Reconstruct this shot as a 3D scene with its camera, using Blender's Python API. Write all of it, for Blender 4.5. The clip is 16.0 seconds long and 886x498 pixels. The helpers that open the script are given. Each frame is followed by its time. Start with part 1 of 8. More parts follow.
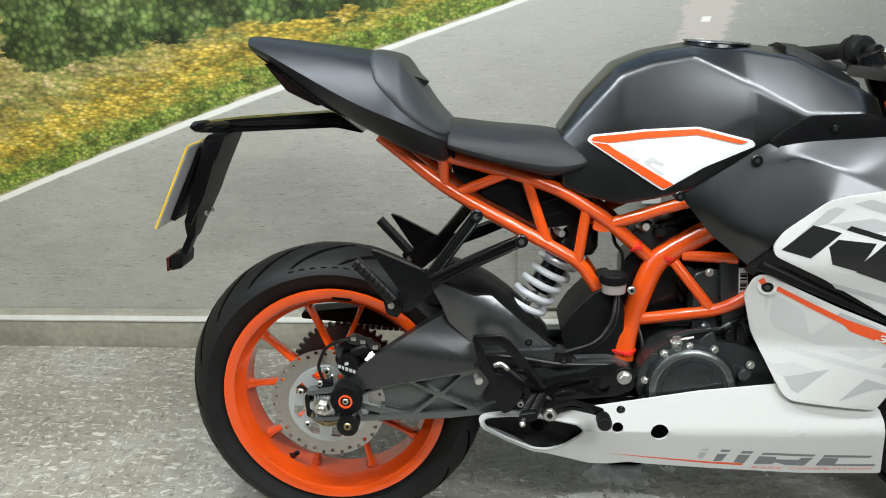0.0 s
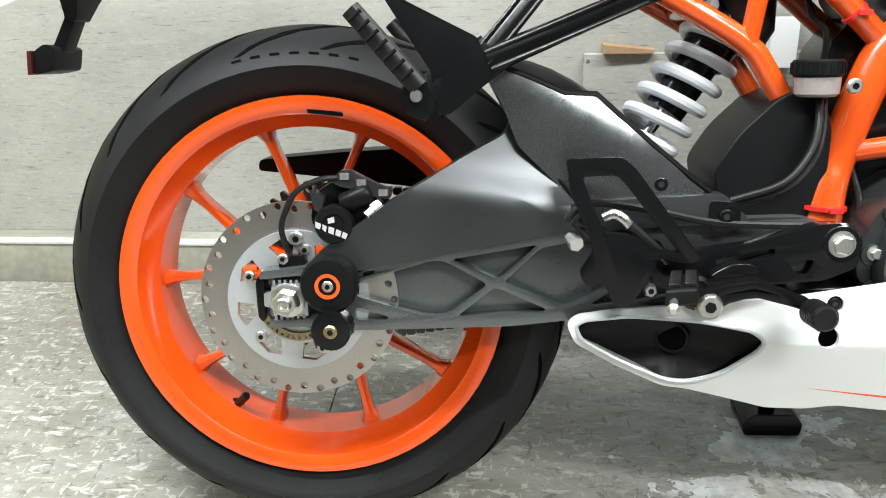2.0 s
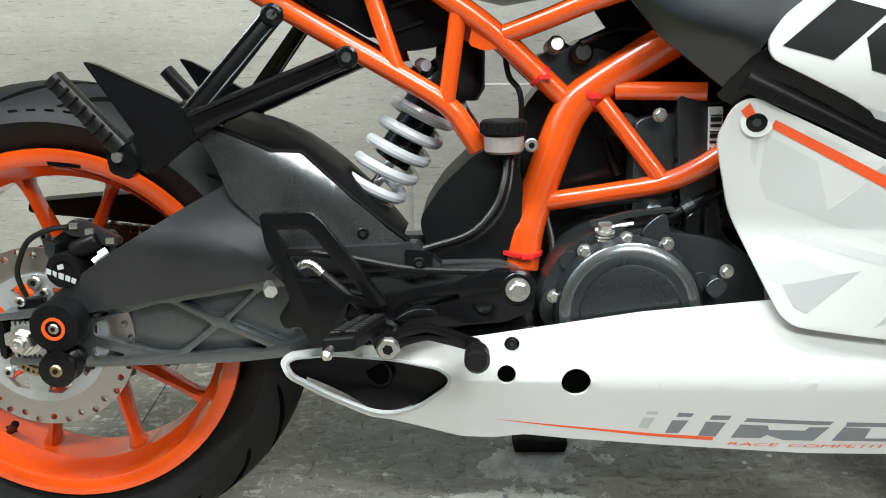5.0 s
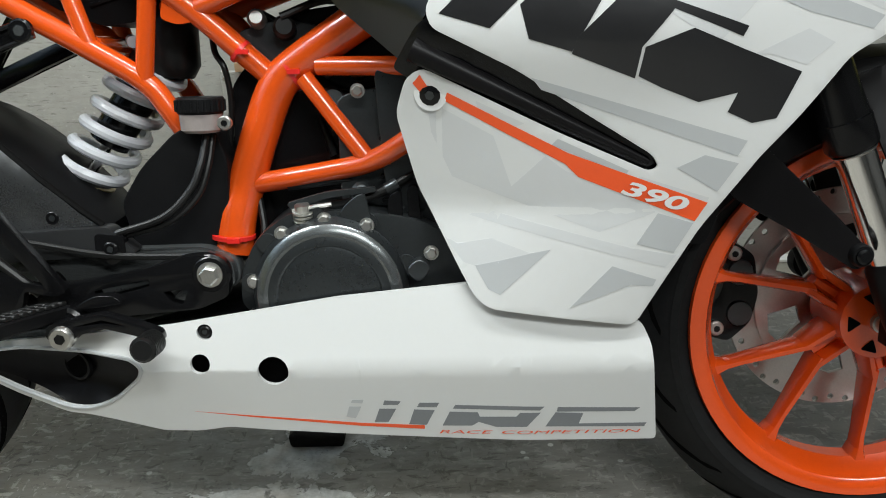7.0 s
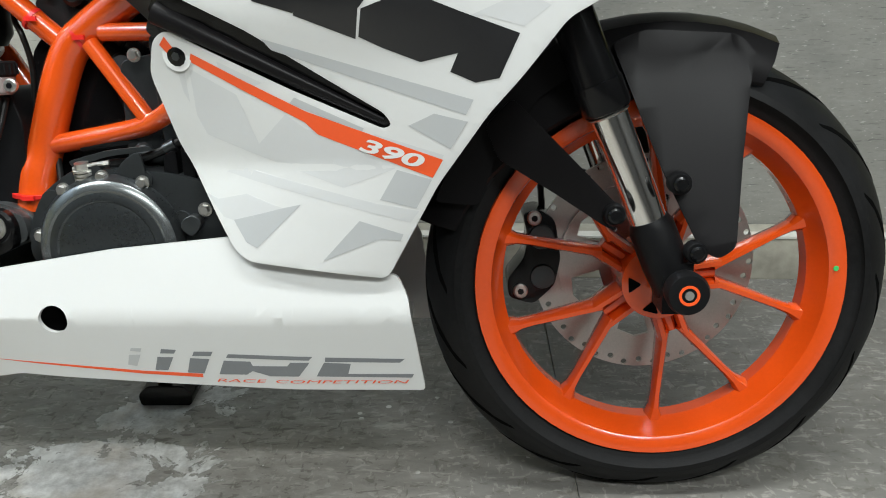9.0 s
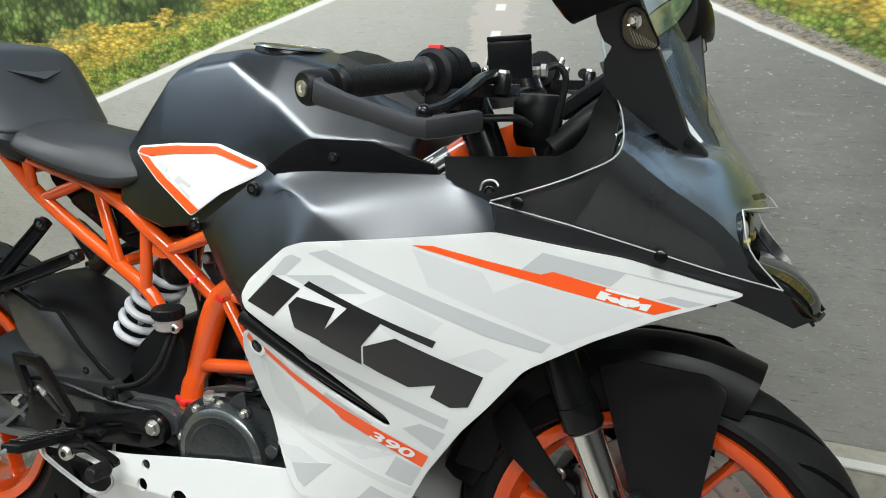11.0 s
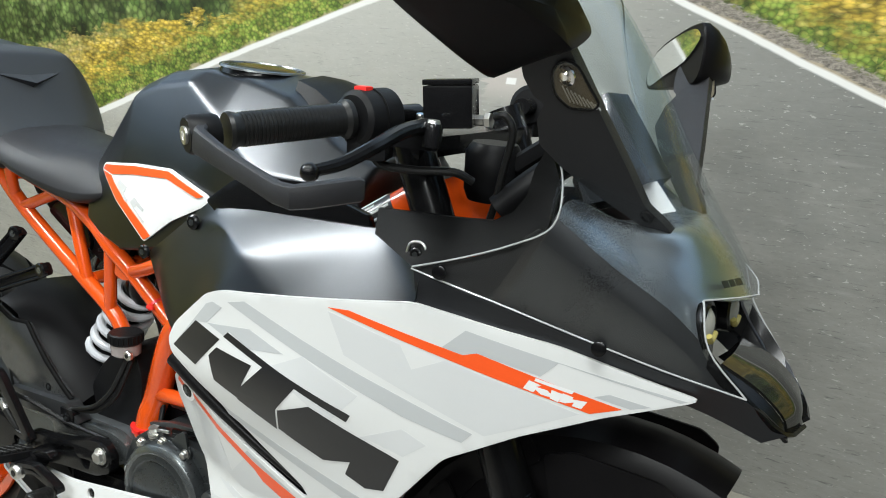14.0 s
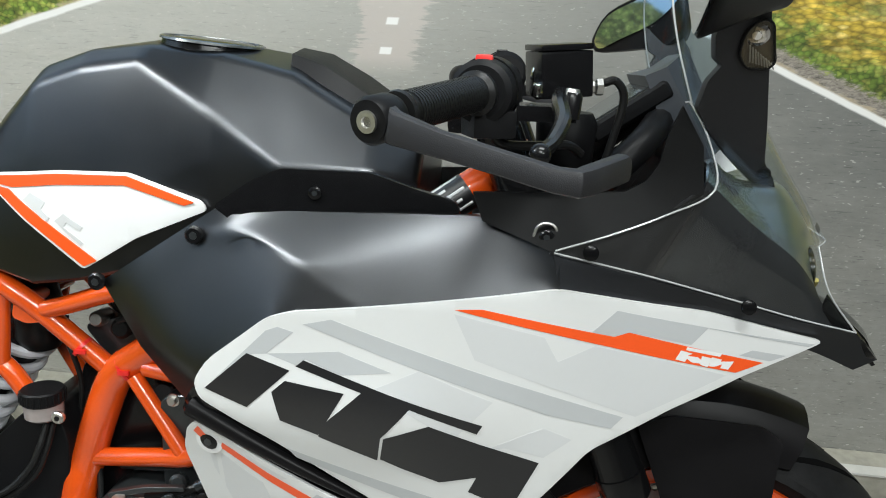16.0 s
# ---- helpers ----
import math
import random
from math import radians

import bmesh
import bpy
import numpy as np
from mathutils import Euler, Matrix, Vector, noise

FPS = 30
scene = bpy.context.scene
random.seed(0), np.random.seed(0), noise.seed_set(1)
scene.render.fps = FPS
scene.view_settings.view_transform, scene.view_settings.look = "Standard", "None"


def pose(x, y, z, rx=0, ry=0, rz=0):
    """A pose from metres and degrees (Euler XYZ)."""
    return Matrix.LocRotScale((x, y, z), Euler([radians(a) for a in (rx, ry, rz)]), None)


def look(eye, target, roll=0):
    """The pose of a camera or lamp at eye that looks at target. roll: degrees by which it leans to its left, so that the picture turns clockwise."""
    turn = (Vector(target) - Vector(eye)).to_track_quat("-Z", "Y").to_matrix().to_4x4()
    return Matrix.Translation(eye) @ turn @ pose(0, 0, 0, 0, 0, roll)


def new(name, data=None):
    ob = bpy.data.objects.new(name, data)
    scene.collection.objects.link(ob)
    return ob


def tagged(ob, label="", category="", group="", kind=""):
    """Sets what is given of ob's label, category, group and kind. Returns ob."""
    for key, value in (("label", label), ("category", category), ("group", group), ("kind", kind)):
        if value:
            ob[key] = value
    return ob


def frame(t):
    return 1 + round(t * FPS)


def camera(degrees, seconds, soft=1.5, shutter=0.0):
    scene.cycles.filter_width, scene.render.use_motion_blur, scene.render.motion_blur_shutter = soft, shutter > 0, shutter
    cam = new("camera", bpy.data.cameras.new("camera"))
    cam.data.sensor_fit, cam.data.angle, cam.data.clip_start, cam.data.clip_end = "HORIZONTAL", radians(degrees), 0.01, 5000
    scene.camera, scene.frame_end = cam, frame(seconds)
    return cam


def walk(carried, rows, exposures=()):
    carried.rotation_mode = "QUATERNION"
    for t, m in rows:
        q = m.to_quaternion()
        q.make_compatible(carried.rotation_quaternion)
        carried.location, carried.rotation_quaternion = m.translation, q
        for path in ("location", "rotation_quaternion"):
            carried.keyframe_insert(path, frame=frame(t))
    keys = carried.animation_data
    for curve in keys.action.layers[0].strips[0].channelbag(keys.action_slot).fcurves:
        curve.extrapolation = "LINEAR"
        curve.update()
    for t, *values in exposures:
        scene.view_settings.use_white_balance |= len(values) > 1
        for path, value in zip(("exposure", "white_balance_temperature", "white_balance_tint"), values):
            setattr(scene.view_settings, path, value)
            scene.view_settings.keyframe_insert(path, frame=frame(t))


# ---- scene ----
cam = camera(55.4, 16.0, soft=1.0)
PATH = [
    (0, (0.338, -1.422, 1.270), (0.205, 0.402, 0.461), -2.8),
    (0.5, (0.268, -1.243, 1.127), (0.093, 0.588, 0.341), -2.7),
    (1, (0.209, -1.052, 0.967), (0.115, 0.792, 0.198), -1.6),
    (1.5, (0.207, -0.927, 0.809), (0.104, 0.924, 0.059), -1.6),
    (2, (0.215, -0.884, 0.725), (0.094, 0.970, -0.016), -1.7),
    (2.5, (0.243, -0.893, 0.705), (0.156, 0.965, -0.029), -1.1),
    (3, (0.305, -0.909, 0.722), (0.219, 0.948, -0.013), -1.1),
    (5.3, (0.566, -0.923, 0.804), (0.496, 0.926, 0.044), -1.3),
    (5.5, (0.604, -0.923, 0.795), (0.521, 0.934, 0.059), -1.5),
    (6, (0.677, -0.919, 0.807), (0.615, 0.936, 0.062), -1.3),
    (6.5, (0.744, -0.896, 0.782), (0.713, 0.958, 0.032), -1.3),
    (7, (0.805, -0.890, 0.763), (0.820, 0.961, 0.003), -1.0),
    (7.5, (0.875, -0.886, 0.743), (0.900, 0.962, -0.021), -0.9),
    (8, (0.960, -0.897, 0.735), (0.977, 0.952, -0.028), -0.9),
    (8.5, (1.033, -0.918, 0.730), (1.036, 0.930, -0.036), -0.9),
    (9, (1.093, -0.947, 0.735), (1.042, 0.899, -0.033), -1.3),
    (9.5, (1.156, -0.984, 0.785), (1.009, 0.862, 0.031), -2.0),
    (10, (1.227, -1.026, 0.927), (0.916, 0.813, 0.205), -2.5),
    (10.2, (1.260, -1.026, 0.981), (0.899, 0.805, 0.263), -2.5),
    (12.3, (1.821, -0.683, 1.180), (0.483, 0.638, 0.496), -3.5),
    (12.5, (1.826, -0.657, 1.172), (0.482, 0.660, 0.491), -3.0),
    (13, (1.820, -0.614, 1.162), (0.462, 0.687, 0.481), -2.0),
    (13.5, (1.751, -0.641, 1.154), (0.499, 0.755, 0.459), -2.2),
    (14, (1.601, -0.727, 1.151), (0.619, 0.860, 0.433), -1.8),
    (14.5, (1.480, -0.774, 1.138), (0.729, 0.926, 0.400), -1.2),
    (15, (1.358, -0.779, 1.134), (0.812, 0.989, 0.377), -0.5),
    (15.5, (1.238, -0.776, 1.124), (0.919, 1.042, 0.353), 0.1),
    (16, (1.124, -0.798, 1.135), (0.933, 1.032, 0.352), 0.8),
]
EXPOSURES = [(0.0, -0.05), (0.5, 0.12), (1.5, 0.57), (2.5, 0.74), (3.2, 0.72), (5.5, 0.14), (6.5, -0.18), (7.5, -0.20), (8.5, 0.06), (10.0, -0.03), (12.5, 0.0), (14.0, -0.02), (15.0, -0.05), (16.0, -0.13)]
walk(cam, [(t, look(eye, target, roll)) for t, eye, target, roll in PATH], exposures=EXPOSURES)

# ---- world and lights: an indoor showroom under ceiling strips ----
world = bpy.data.worlds.new("world")
scene.world = world
world.use_nodes = True
world.node_tree.nodes["Background"].inputs[0].default_value = (0.75, 0.85, 1.0, 1)
world.node_tree.nodes["Background"].inputs[1].default_value = 0.25
scene.view_settings.exposure = 0.0

CEILING = 2.75


def strip_lamp(x, y, length, power, turn=0):
    lamp = bpy.data.lights.new("strip_lamp", "AREA")
    lamp.shape, lamp.size, lamp.size_y, lamp.energy = "RECTANGLE", length, 0.16, power
    lamp.color = (0.95, 1.0, 0.99)
    ob = new("strip_lamp", lamp)
    ob.matrix_world = pose(x, y, CEILING - 0.09, 0, 0, turn)
    return ob


# the last strip is added to light the right-hand facets
STRIPS = [(-0.8, -0.6, 1.5, 74), (1.4, -0.5, 1.5, 50), (1.4, -2.1, 1.5, 76), (2.9, -2.7, 1.5, 50)]
for sx, sy, sl, power in STRIPS:
    strip_lamp(sx, sy, sl, power)
# ---- materials ----
def nodes_of(name):
    m = bpy.data.materials.new(name)
    m.use_nodes = True
    nt = m.node_tree
    return m, nt, nt.nodes["Principled BSDF"]


def add(nt, kind, **values):
    n = nt.nodes.new(kind)
    for key, value in values.items():
        if key == "op":
            n.operation = value
        elif key == "blend":
            n.data_type, n.blend_type = "RGBA", value
        elif key == "dims":
            n.noise_dimensions = value
        elif key == "feature":
            n.feature = value
        else:
            n.inputs[key.replace("_", " ")].default_value = value
    return n


def ramp(nt, fac, stops):
    r = nt.nodes.new("ShaderNodeValToRGB")
    e = r.color_ramp.elements
    while len(e) < len(stops):
        e.new(0.5)
    for item, (p, c) in zip(e, stops):
        item.position, item.color = p, (*c, 1) if len(c) == 3 else c
    nt.links.new(fac, r.inputs[0])
    return r.outputs[0]


def mix(nt, fac, a, b, blend="MIX"):
    n = nt.nodes.new("ShaderNodeMix")
    n.data_type, n.blend_type = "RGBA", blend
    for value, sock in ((fac, n.inputs[0]), (a, n.inputs[6]), (b, n.inputs[7])):
        if isinstance(value, (int, float)):
            sock.default_value = value
        elif isinstance(value, tuple):
            sock.default_value = (*value, 1)
        else:
            nt.links.new(value, sock)
    return n.outputs[2]


def calc(nt, op, a, b=0.0, clamp=False):
    n = nt.nodes.new("ShaderNodeMath")
    n.operation, n.use_clamp = op, clamp
    for value, sock in ((a, n.inputs[0]), (b, n.inputs[1])):
        if isinstance(value, (int, float)):
            sock.default_value = value
        else:
            nt.links.new(value, sock)
    return n.outputs[0]


def noise_at(nt, coord, scale, detail=4.0, rough=0.6, distort=0.0):
    n = nt.nodes.new("ShaderNodeTexNoise")
    nt.links.new(coord, n.inputs["Vector"])
    n.inputs["Scale"].default_value, n.inputs["Detail"].default_value = scale, detail
    n.inputs["Roughness"].default_value, n.inputs["Distortion"].default_value = rough, distort
    return n.outputs["Fac"]


def cells_at(nt, coord, scale, feature="F1", out="Distance"):
    n = nt.nodes.new("ShaderNodeTexVoronoi")
    n.feature = feature
    nt.links.new(coord, n.inputs["Vector"])
    n.inputs["Scale"].default_value = scale
    return n.outputs[out]


def bump(nt, height, bsdf, strength, distance):
    b = nt.nodes.new("ShaderNodeBump")
    b.inputs["Strength"].default_value, b.inputs["Distance"].default_value = strength, distance
    nt.links.new(height, b.inputs["Height"])
    nt.links.new(b.outputs[0], bsdf.inputs["Normal"])


def obj_coord(nt):
    return nt.nodes.new("ShaderNodeTexCoord").outputs["Object"]


def surface(name, colour, rough, metal=0.0, vary=0.08, grain=0.0, scale=60.0, coat=0.0, smudge=0.12, spec=0.5):
    """A paint, plastic, rubber or metal: colour and gloss vary at two scales, with a fine grain."""
    m, nt, b = nodes_of(name)
    co = obj_coord(nt)
    big, fine = noise_at(nt, co, 7.0, 3), noise_at(nt, co, scale * 4, 3)
    both = calc(nt, "ADD", calc(nt, "MULTIPLY", big, 0.6), calc(nt, "MULTIPLY", fine, 0.4))
    dark = tuple(c * (1 - vary) for c in colour)
    light = tuple(min(1, c * (1 + vary)) for c in colour)
    nt.links.new(ramp(nt, both, [(0.35, dark), (0.65, light)]), b.inputs["Base Color"])
    lo, hi = max(0.03, rough * (1 - smudge)), min(1, rough * (1 + smudge))
    g = ramp(nt, both, [(0.35, (lo, lo, lo)), (0.65, (hi, hi, hi))])
    nt.links.new(g, b.inputs["Roughness"])
    b.inputs["Metallic"].default_value = metal
    b.inputs["Specular IOR Level"].default_value = spec
    b.inputs["Coat Weight"].default_value = coat
    b.inputs["Coat Roughness"].default_value = 0.08
    if grain:
        bump(nt, noise_at(nt, co, scale * 12, 2), b, grain, 0.0006)
    return m


M = {}
M["orange"] = surface("orange_powder_coat", (0.66, 0.075, 0.006), 0.24, vary=0.05, grain=0.008, scale=60, coat=0.8)
M["rim"] = surface("orange_wheel_paint", (0.68, 0.070, 0.005), 0.24, vary=0.05, grain=0.006, scale=60, coat=0.8)
M["white"] = surface("white_fairing_paint", (0.62, 0.622, 0.612), 0.30, vary=0.008, grain=0.0, coat=0.5, smudge=0.03)
M["black"] = surface("black_satin_paint", (0.005, 0.005, 0.0055), 0.20, vary=0.2, grain=0.03, scale=80, spec=0.26)
M["plastic"] = surface("grained_black_plastic", (0.006, 0.006, 0.0065), 0.42, vary=0.2, grain=0.15, scale=90, spec=0.12)
M["matt"] = surface("dark_metallic_paint", (0.078, 0.080, 0.084), 0.33, metal=1.0, vary=0.06, grain=0.010, scale=200)
M["rubber"] = surface("tyre_rubber", (0.0095, 0.0095, 0.0098), 0.52, vary=0.35, grain=0.25, scale=40, spec=0.16)
M["seat"] = surface("seat_vinyl", (0.014, 0.014, 0.016), 0.5, vary=0.15, grain=0.5, scale=110, spec=0.4)
M["swing"] = surface("grey_cast_swingarm", (0.165, 0.178, 0.182), 0.30, metal=0.75, vary=0.12, grain=0.15, scale=70)
M["engine"] = surface("grey_engine_paint", (0.062, 0.068, 0.071), 0.30, metal=0.75, vary=0.10, grain=0.06, scale=70)
M["steel"] = surface("bright_steel", (0.62, 0.61, 0.58), 0.28, metal=1.0, vary=0.1, scale=80)
M["zinc"] = surface("zinc_bolt", (0.62, 0.61, 0.58), 0.36, metal=1.0, vary=0.15, scale=90)
M["chrome"] = surface("chromed_tube", (0.75, 0.73, 0.70), 0.12, metal=1.0, vary=0.05, scale=80)
M["disc"] = surface("brushed_disc_steel", (0.54, 0.51, 0.49), 0.33, metal=1.0, vary=0.12, scale=120)
M["spring"] = surface("grey_white_spring", (0.60, 0.61, 0.64), 0.30, vary=0.03, coat=0.4)
M["red"] = surface("red_plastic", (0.65, 0.02, 0.015), 0.35, vary=0.05)
M["decal_orange"] = surface("orange_decal", (0.80, 0.085, 0.012), 0.32, vary=0.03, coat=0.3)
M["decal_black"] = surface("black_decal", (0.012, 0.012, 0.013), 0.34, vary=0.1, coat=0.3)
M["decal_grey"] = surface("light_grey_decal", (0.55, 0.555, 0.555), 0.30, vary=0.008, coat=0.3, smudge=0.03)
M["decal_mid"] = surface("mid_grey_decal", (0.43, 0.44, 0.445), 0.30, vary=0.008, coat=0.3, smudge=0.03)
M["decal_dark"] = surface("dark_grey_decal", (0.17, 0.18, 0.19), 0.34, vary=0.04, coat=0.3)
M["decal_white"] = surface("white_decal", (0.70, 0.70, 0.695), 0.3, vary=0.008, coat=0.3, smudge=0.03)
M["hose"] = surface("rubber_hose", (0.008, 0.008, 0.008), 0.36, vary=0.15, spec=0.25)
M["brass"] = surface("brass_plating", (0.42, 0.33, 0.19), 0.35, metal=1.0, vary=0.1)
M["yellow"] = surface("yellow_plate", (0.75, 0.48, 0.03), 0.4, vary=0.04)
M["plate"] = surface("pale_plate_back", (0.42, 0.42, 0.42), 0.45, vary=0.06)
M["blue"] = surface("blue_plastic", (0.02, 0.06, 0.45), 0.4, vary=0.1)
M["ceiling"] = surface("pale_ceiling_paint", (0.80, 0.80, 0.79), 0.8, vary=0.03, scale=20)
M["wall"] = surface("grey_wall_paint", (0.055, 0.055, 0.054), 0.7, vary=0.05, scale=20)


def clear_material(name, colour, rough, edge, base=0.03):
    """Thin clear plastic: see-through, with gloss that grows towards grazing angles."""
    m, nt, b = nodes_of(name)
    out = nt.nodes["Material Output"]
    see = add(nt, "ShaderNodeBsdfTransparent", Color=(*colour, 1))
    gloss = add(nt, "ShaderNodeBsdfGlossy", Color=(1, 1, 1, 1), Roughness=rough)
    face = add(nt, "ShaderNodeLayerWeight", Blend=0.5)
    k = calc(nt, "ADD", base, calc(nt, "MULTIPLY", calc(nt, "POWER", face.outputs["Facing"], 4.0), edge))
    j = nt.nodes.new("ShaderNodeMixShader")
    nt.links.new(k, j.inputs[0])
    nt.links.new(see.outputs[0], j.inputs[1])
    nt.links.new(gloss.outputs[0], j.inputs[2])
    nt.links.new(j.outputs[0], out.inputs["Surface"])
    return m


M["screen"] = clear_material("clear_tinted_screen", (0.89, 0.93, 0.945), 0.11, 0.12, 0.035)
M["clear"] = clear_material("clear_plastic", (0.93, 0.925, 0.91), 0.05, 0.45, 0.055)
M["front_pane"] = clear_material("clear_front_pane", (0.92, 0.935, 0.94), 0.06, 0.28, 0.045)
M["indicator"] = clear_material("clear_indicator_lens", (0.80, 0.76, 0.68), 0.08, 0.4)
M["panel_grey"] = surface("smooth_grey_plastic", (0.030, 0.034, 0.040), 0.42, vary=0.08, grain=0.01, scale=60)
M["mirror"] = surface("mirror_glass", (0.85, 0.87, 0.88), 0.03, metal=1.0, vary=0.01)


def floor_material():
    """Worn sheet flooring with short scuff marks: beige at one end, darker at the other with some shade painted in,
    pale where the top layer is torn off.
    """
    m, nt, b = nodes_of("worn_grey_floor")
    co = obj_coord(nt)
    sp = nt.nodes.new("ShaderNodeSeparateXYZ")
    nt.links.new(co, sp.inputs[0])

    def drawn_out(sx, sy, turn):
        st = nt.nodes.new("ShaderNodeMapping")
        nt.links.new(co, st.inputs[0])
        st.inputs["Scale"].default_value = (sx, sy, 1.0)
        st.inputs["Rotation"].default_value = (0, 0, turn)
        return st.outputs[0]

    def mask(fac, lo, hi, top=1.0):
        stops = [(lo, (0, 0, 0)), (hi, (top, top, top))]
        return ramp(nt, fac, sorted(stops))

    along = drawn_out(1.0, 2.4, 0.35)
    cross = drawn_out(2.2, 1.0, 0.15)
    big = noise_at(nt, co, 2.6, 6, 0.62)
    mid = noise_at(nt, along, 17.0, 6, 0.7, 0.3)
    beige = ramp(nt, calc(nt, "ADD", calc(nt, "MULTIPLY", big, 0.55), calc(nt, "MULTIPLY", mid, 0.45)), [(0.34, (0.18, 0.162, 0.134)), (0.52, (0.265, 0.243, 0.204)), (0.68, (0.36, 0.335, 0.288))])
    grey = ramp(nt, mid, [(0.3, (0.23, 0.225, 0.212)), (0.7, (0.42, 0.41, 0.385))])
    col = mix(nt, mask(big, 0.52, 0.66, 0.45), beige, grey)
    # worn paint past the rear wheel; part of its dark is painted-in shade
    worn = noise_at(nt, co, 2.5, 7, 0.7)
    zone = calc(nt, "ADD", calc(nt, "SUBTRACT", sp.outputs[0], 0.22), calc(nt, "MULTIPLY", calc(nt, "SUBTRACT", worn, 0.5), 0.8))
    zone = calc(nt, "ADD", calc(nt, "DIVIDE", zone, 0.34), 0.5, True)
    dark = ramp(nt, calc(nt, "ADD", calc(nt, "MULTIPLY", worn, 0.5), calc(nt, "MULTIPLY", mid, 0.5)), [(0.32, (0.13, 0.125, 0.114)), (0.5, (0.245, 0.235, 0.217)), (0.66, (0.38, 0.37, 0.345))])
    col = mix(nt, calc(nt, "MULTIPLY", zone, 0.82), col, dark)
    # darker past the front wheel
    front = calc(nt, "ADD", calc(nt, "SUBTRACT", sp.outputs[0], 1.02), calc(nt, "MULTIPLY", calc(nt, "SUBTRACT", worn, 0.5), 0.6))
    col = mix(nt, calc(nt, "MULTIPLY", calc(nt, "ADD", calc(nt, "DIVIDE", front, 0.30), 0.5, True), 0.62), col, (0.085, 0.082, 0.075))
    # short light and dark scuffs, drawn out along two directions
    light = calc(nt, "MAXIMUM", mask(noise_at(nt, along, 30.0, 4, 0.6, 0.6), 0.565, 0.63), mask(noise_at(nt, cross, 44.0, 3, 0.55, 0.6), 0.60, 0.65, 0.8))
    light = calc(nt, "MULTIPLY", light, calc(nt, "SUBTRACT", 0.72, calc(nt, "MULTIPLY", zone, 0.50)))
    col = mix(nt, light, col, (0.60, 0.575, 0.52))
    pits = calc(nt, "MAXIMUM", mask(noise_at(nt, along, 36.0, 4, 0.65, 0.6), 0.43, 0.37), mask(noise_at(nt, cross, 28.0, 4, 0.65, 0.5), 0.40, 0.34))
    col = mix(nt, calc(nt, "MULTIPLY", pits, 0.62), col, (0.095, 0.086, 0.072))
    # torn patches: thickest under the machine's middle, single scraps further off

    def spot(cx, cy, rx, ry):
        dx = calc(nt, "DIVIDE", calc(nt, "SUBTRACT", sp.outputs[0], cx), rx)
        dy = calc(nt, "DIVIDE", calc(nt, "SUBTRACT", sp.outputs[1], cy), ry)
        d = calc(nt, "ADD", calc(nt, "MULTIPLY", dx, dx), calc(nt, "MULTIPLY", dy, dy))
        return calc(nt, "SUBTRACT", 1.0, d, True)

    near = calc(nt, "MAXIMUM", spot(0.57, -0.02, 0.30, 0.19), calc(nt, "MAXIMUM", spot(0.64, 0.17, 0.20, 0.10), calc(nt, "MULTIPLY", spot(0.98, -0.06, 0.16, 0.14), 0.45)))
    rag = noise_at(nt, co, 10.0, 9, 0.70, 0.5)
    patch = calc(nt, "ADD", calc(nt, "MULTIPLY", near, 0.33), rag)
    edge = mask(patch, 0.735, 0.743)
    pale = ramp(nt, noise_at(nt, co, 26.0, 7, 0.72), [(0.34, (0.30, 0.295, 0.28)), (0.48, (0.47, 0.465, 0.45)), (0.62, (0.66, 0.66, 0.645))])
    tan = mix(nt, mask(noise_at(nt, co, 6.0, 3), 0.52, 0.62, 0.5), pale, (0.38, 0.31, 0.24))
    rim = calc(nt, "MULTIPLY", mask(patch, 0.723, 0.735), calc(nt, "SUBTRACT", 1.0, edge))
    col = mix(nt, calc(nt, "MULTIPLY", rim, 0.6), col, (0.05, 0.047, 0.04))
    col = mix(nt, edge, col, tan)
    scrap = noise_at(nt, co, 30.0, 4, 0.55, 0.8)
    seen = noise_at(nt, co, 4.0, 2)
    fl = calc(nt, "MULTIPLY", mask(scrap, 0.735, 0.742), mask(seen, 0.46, 0.54))
    col = mix(nt, fl, col, (0.70, 0.70, 0.68))
    dots = calc(nt, "MULTIPLY", mask(cells_at(nt, co, 26.0), 0.13, 0.10), mask(noise_at(nt, co, 9.0, 2), 0.56, 0.60))
    col = mix(nt, calc(nt, "MULTIPLY", dots, 0.8), col, (0.66, 0.65, 0.62))
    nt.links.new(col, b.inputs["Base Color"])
    nt.links.new(ramp(nt, rag, [(0.3, (0.40, 0.40, 0.40)), (0.7, (0.62, 0.62, 0.62))]), b.inputs["Roughness"])
    h = calc(nt, "ADD", calc(nt, "MULTIPLY", mid, 0.5), calc(nt, "SUBTRACT", calc(nt, "MULTIPLY", light, 0.3), calc(nt, "ADD", edge, calc(nt, "MULTIPLY", pits, 0.4))))
    bump(nt, h, b, 0.4, 0.002)
    return m


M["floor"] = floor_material()


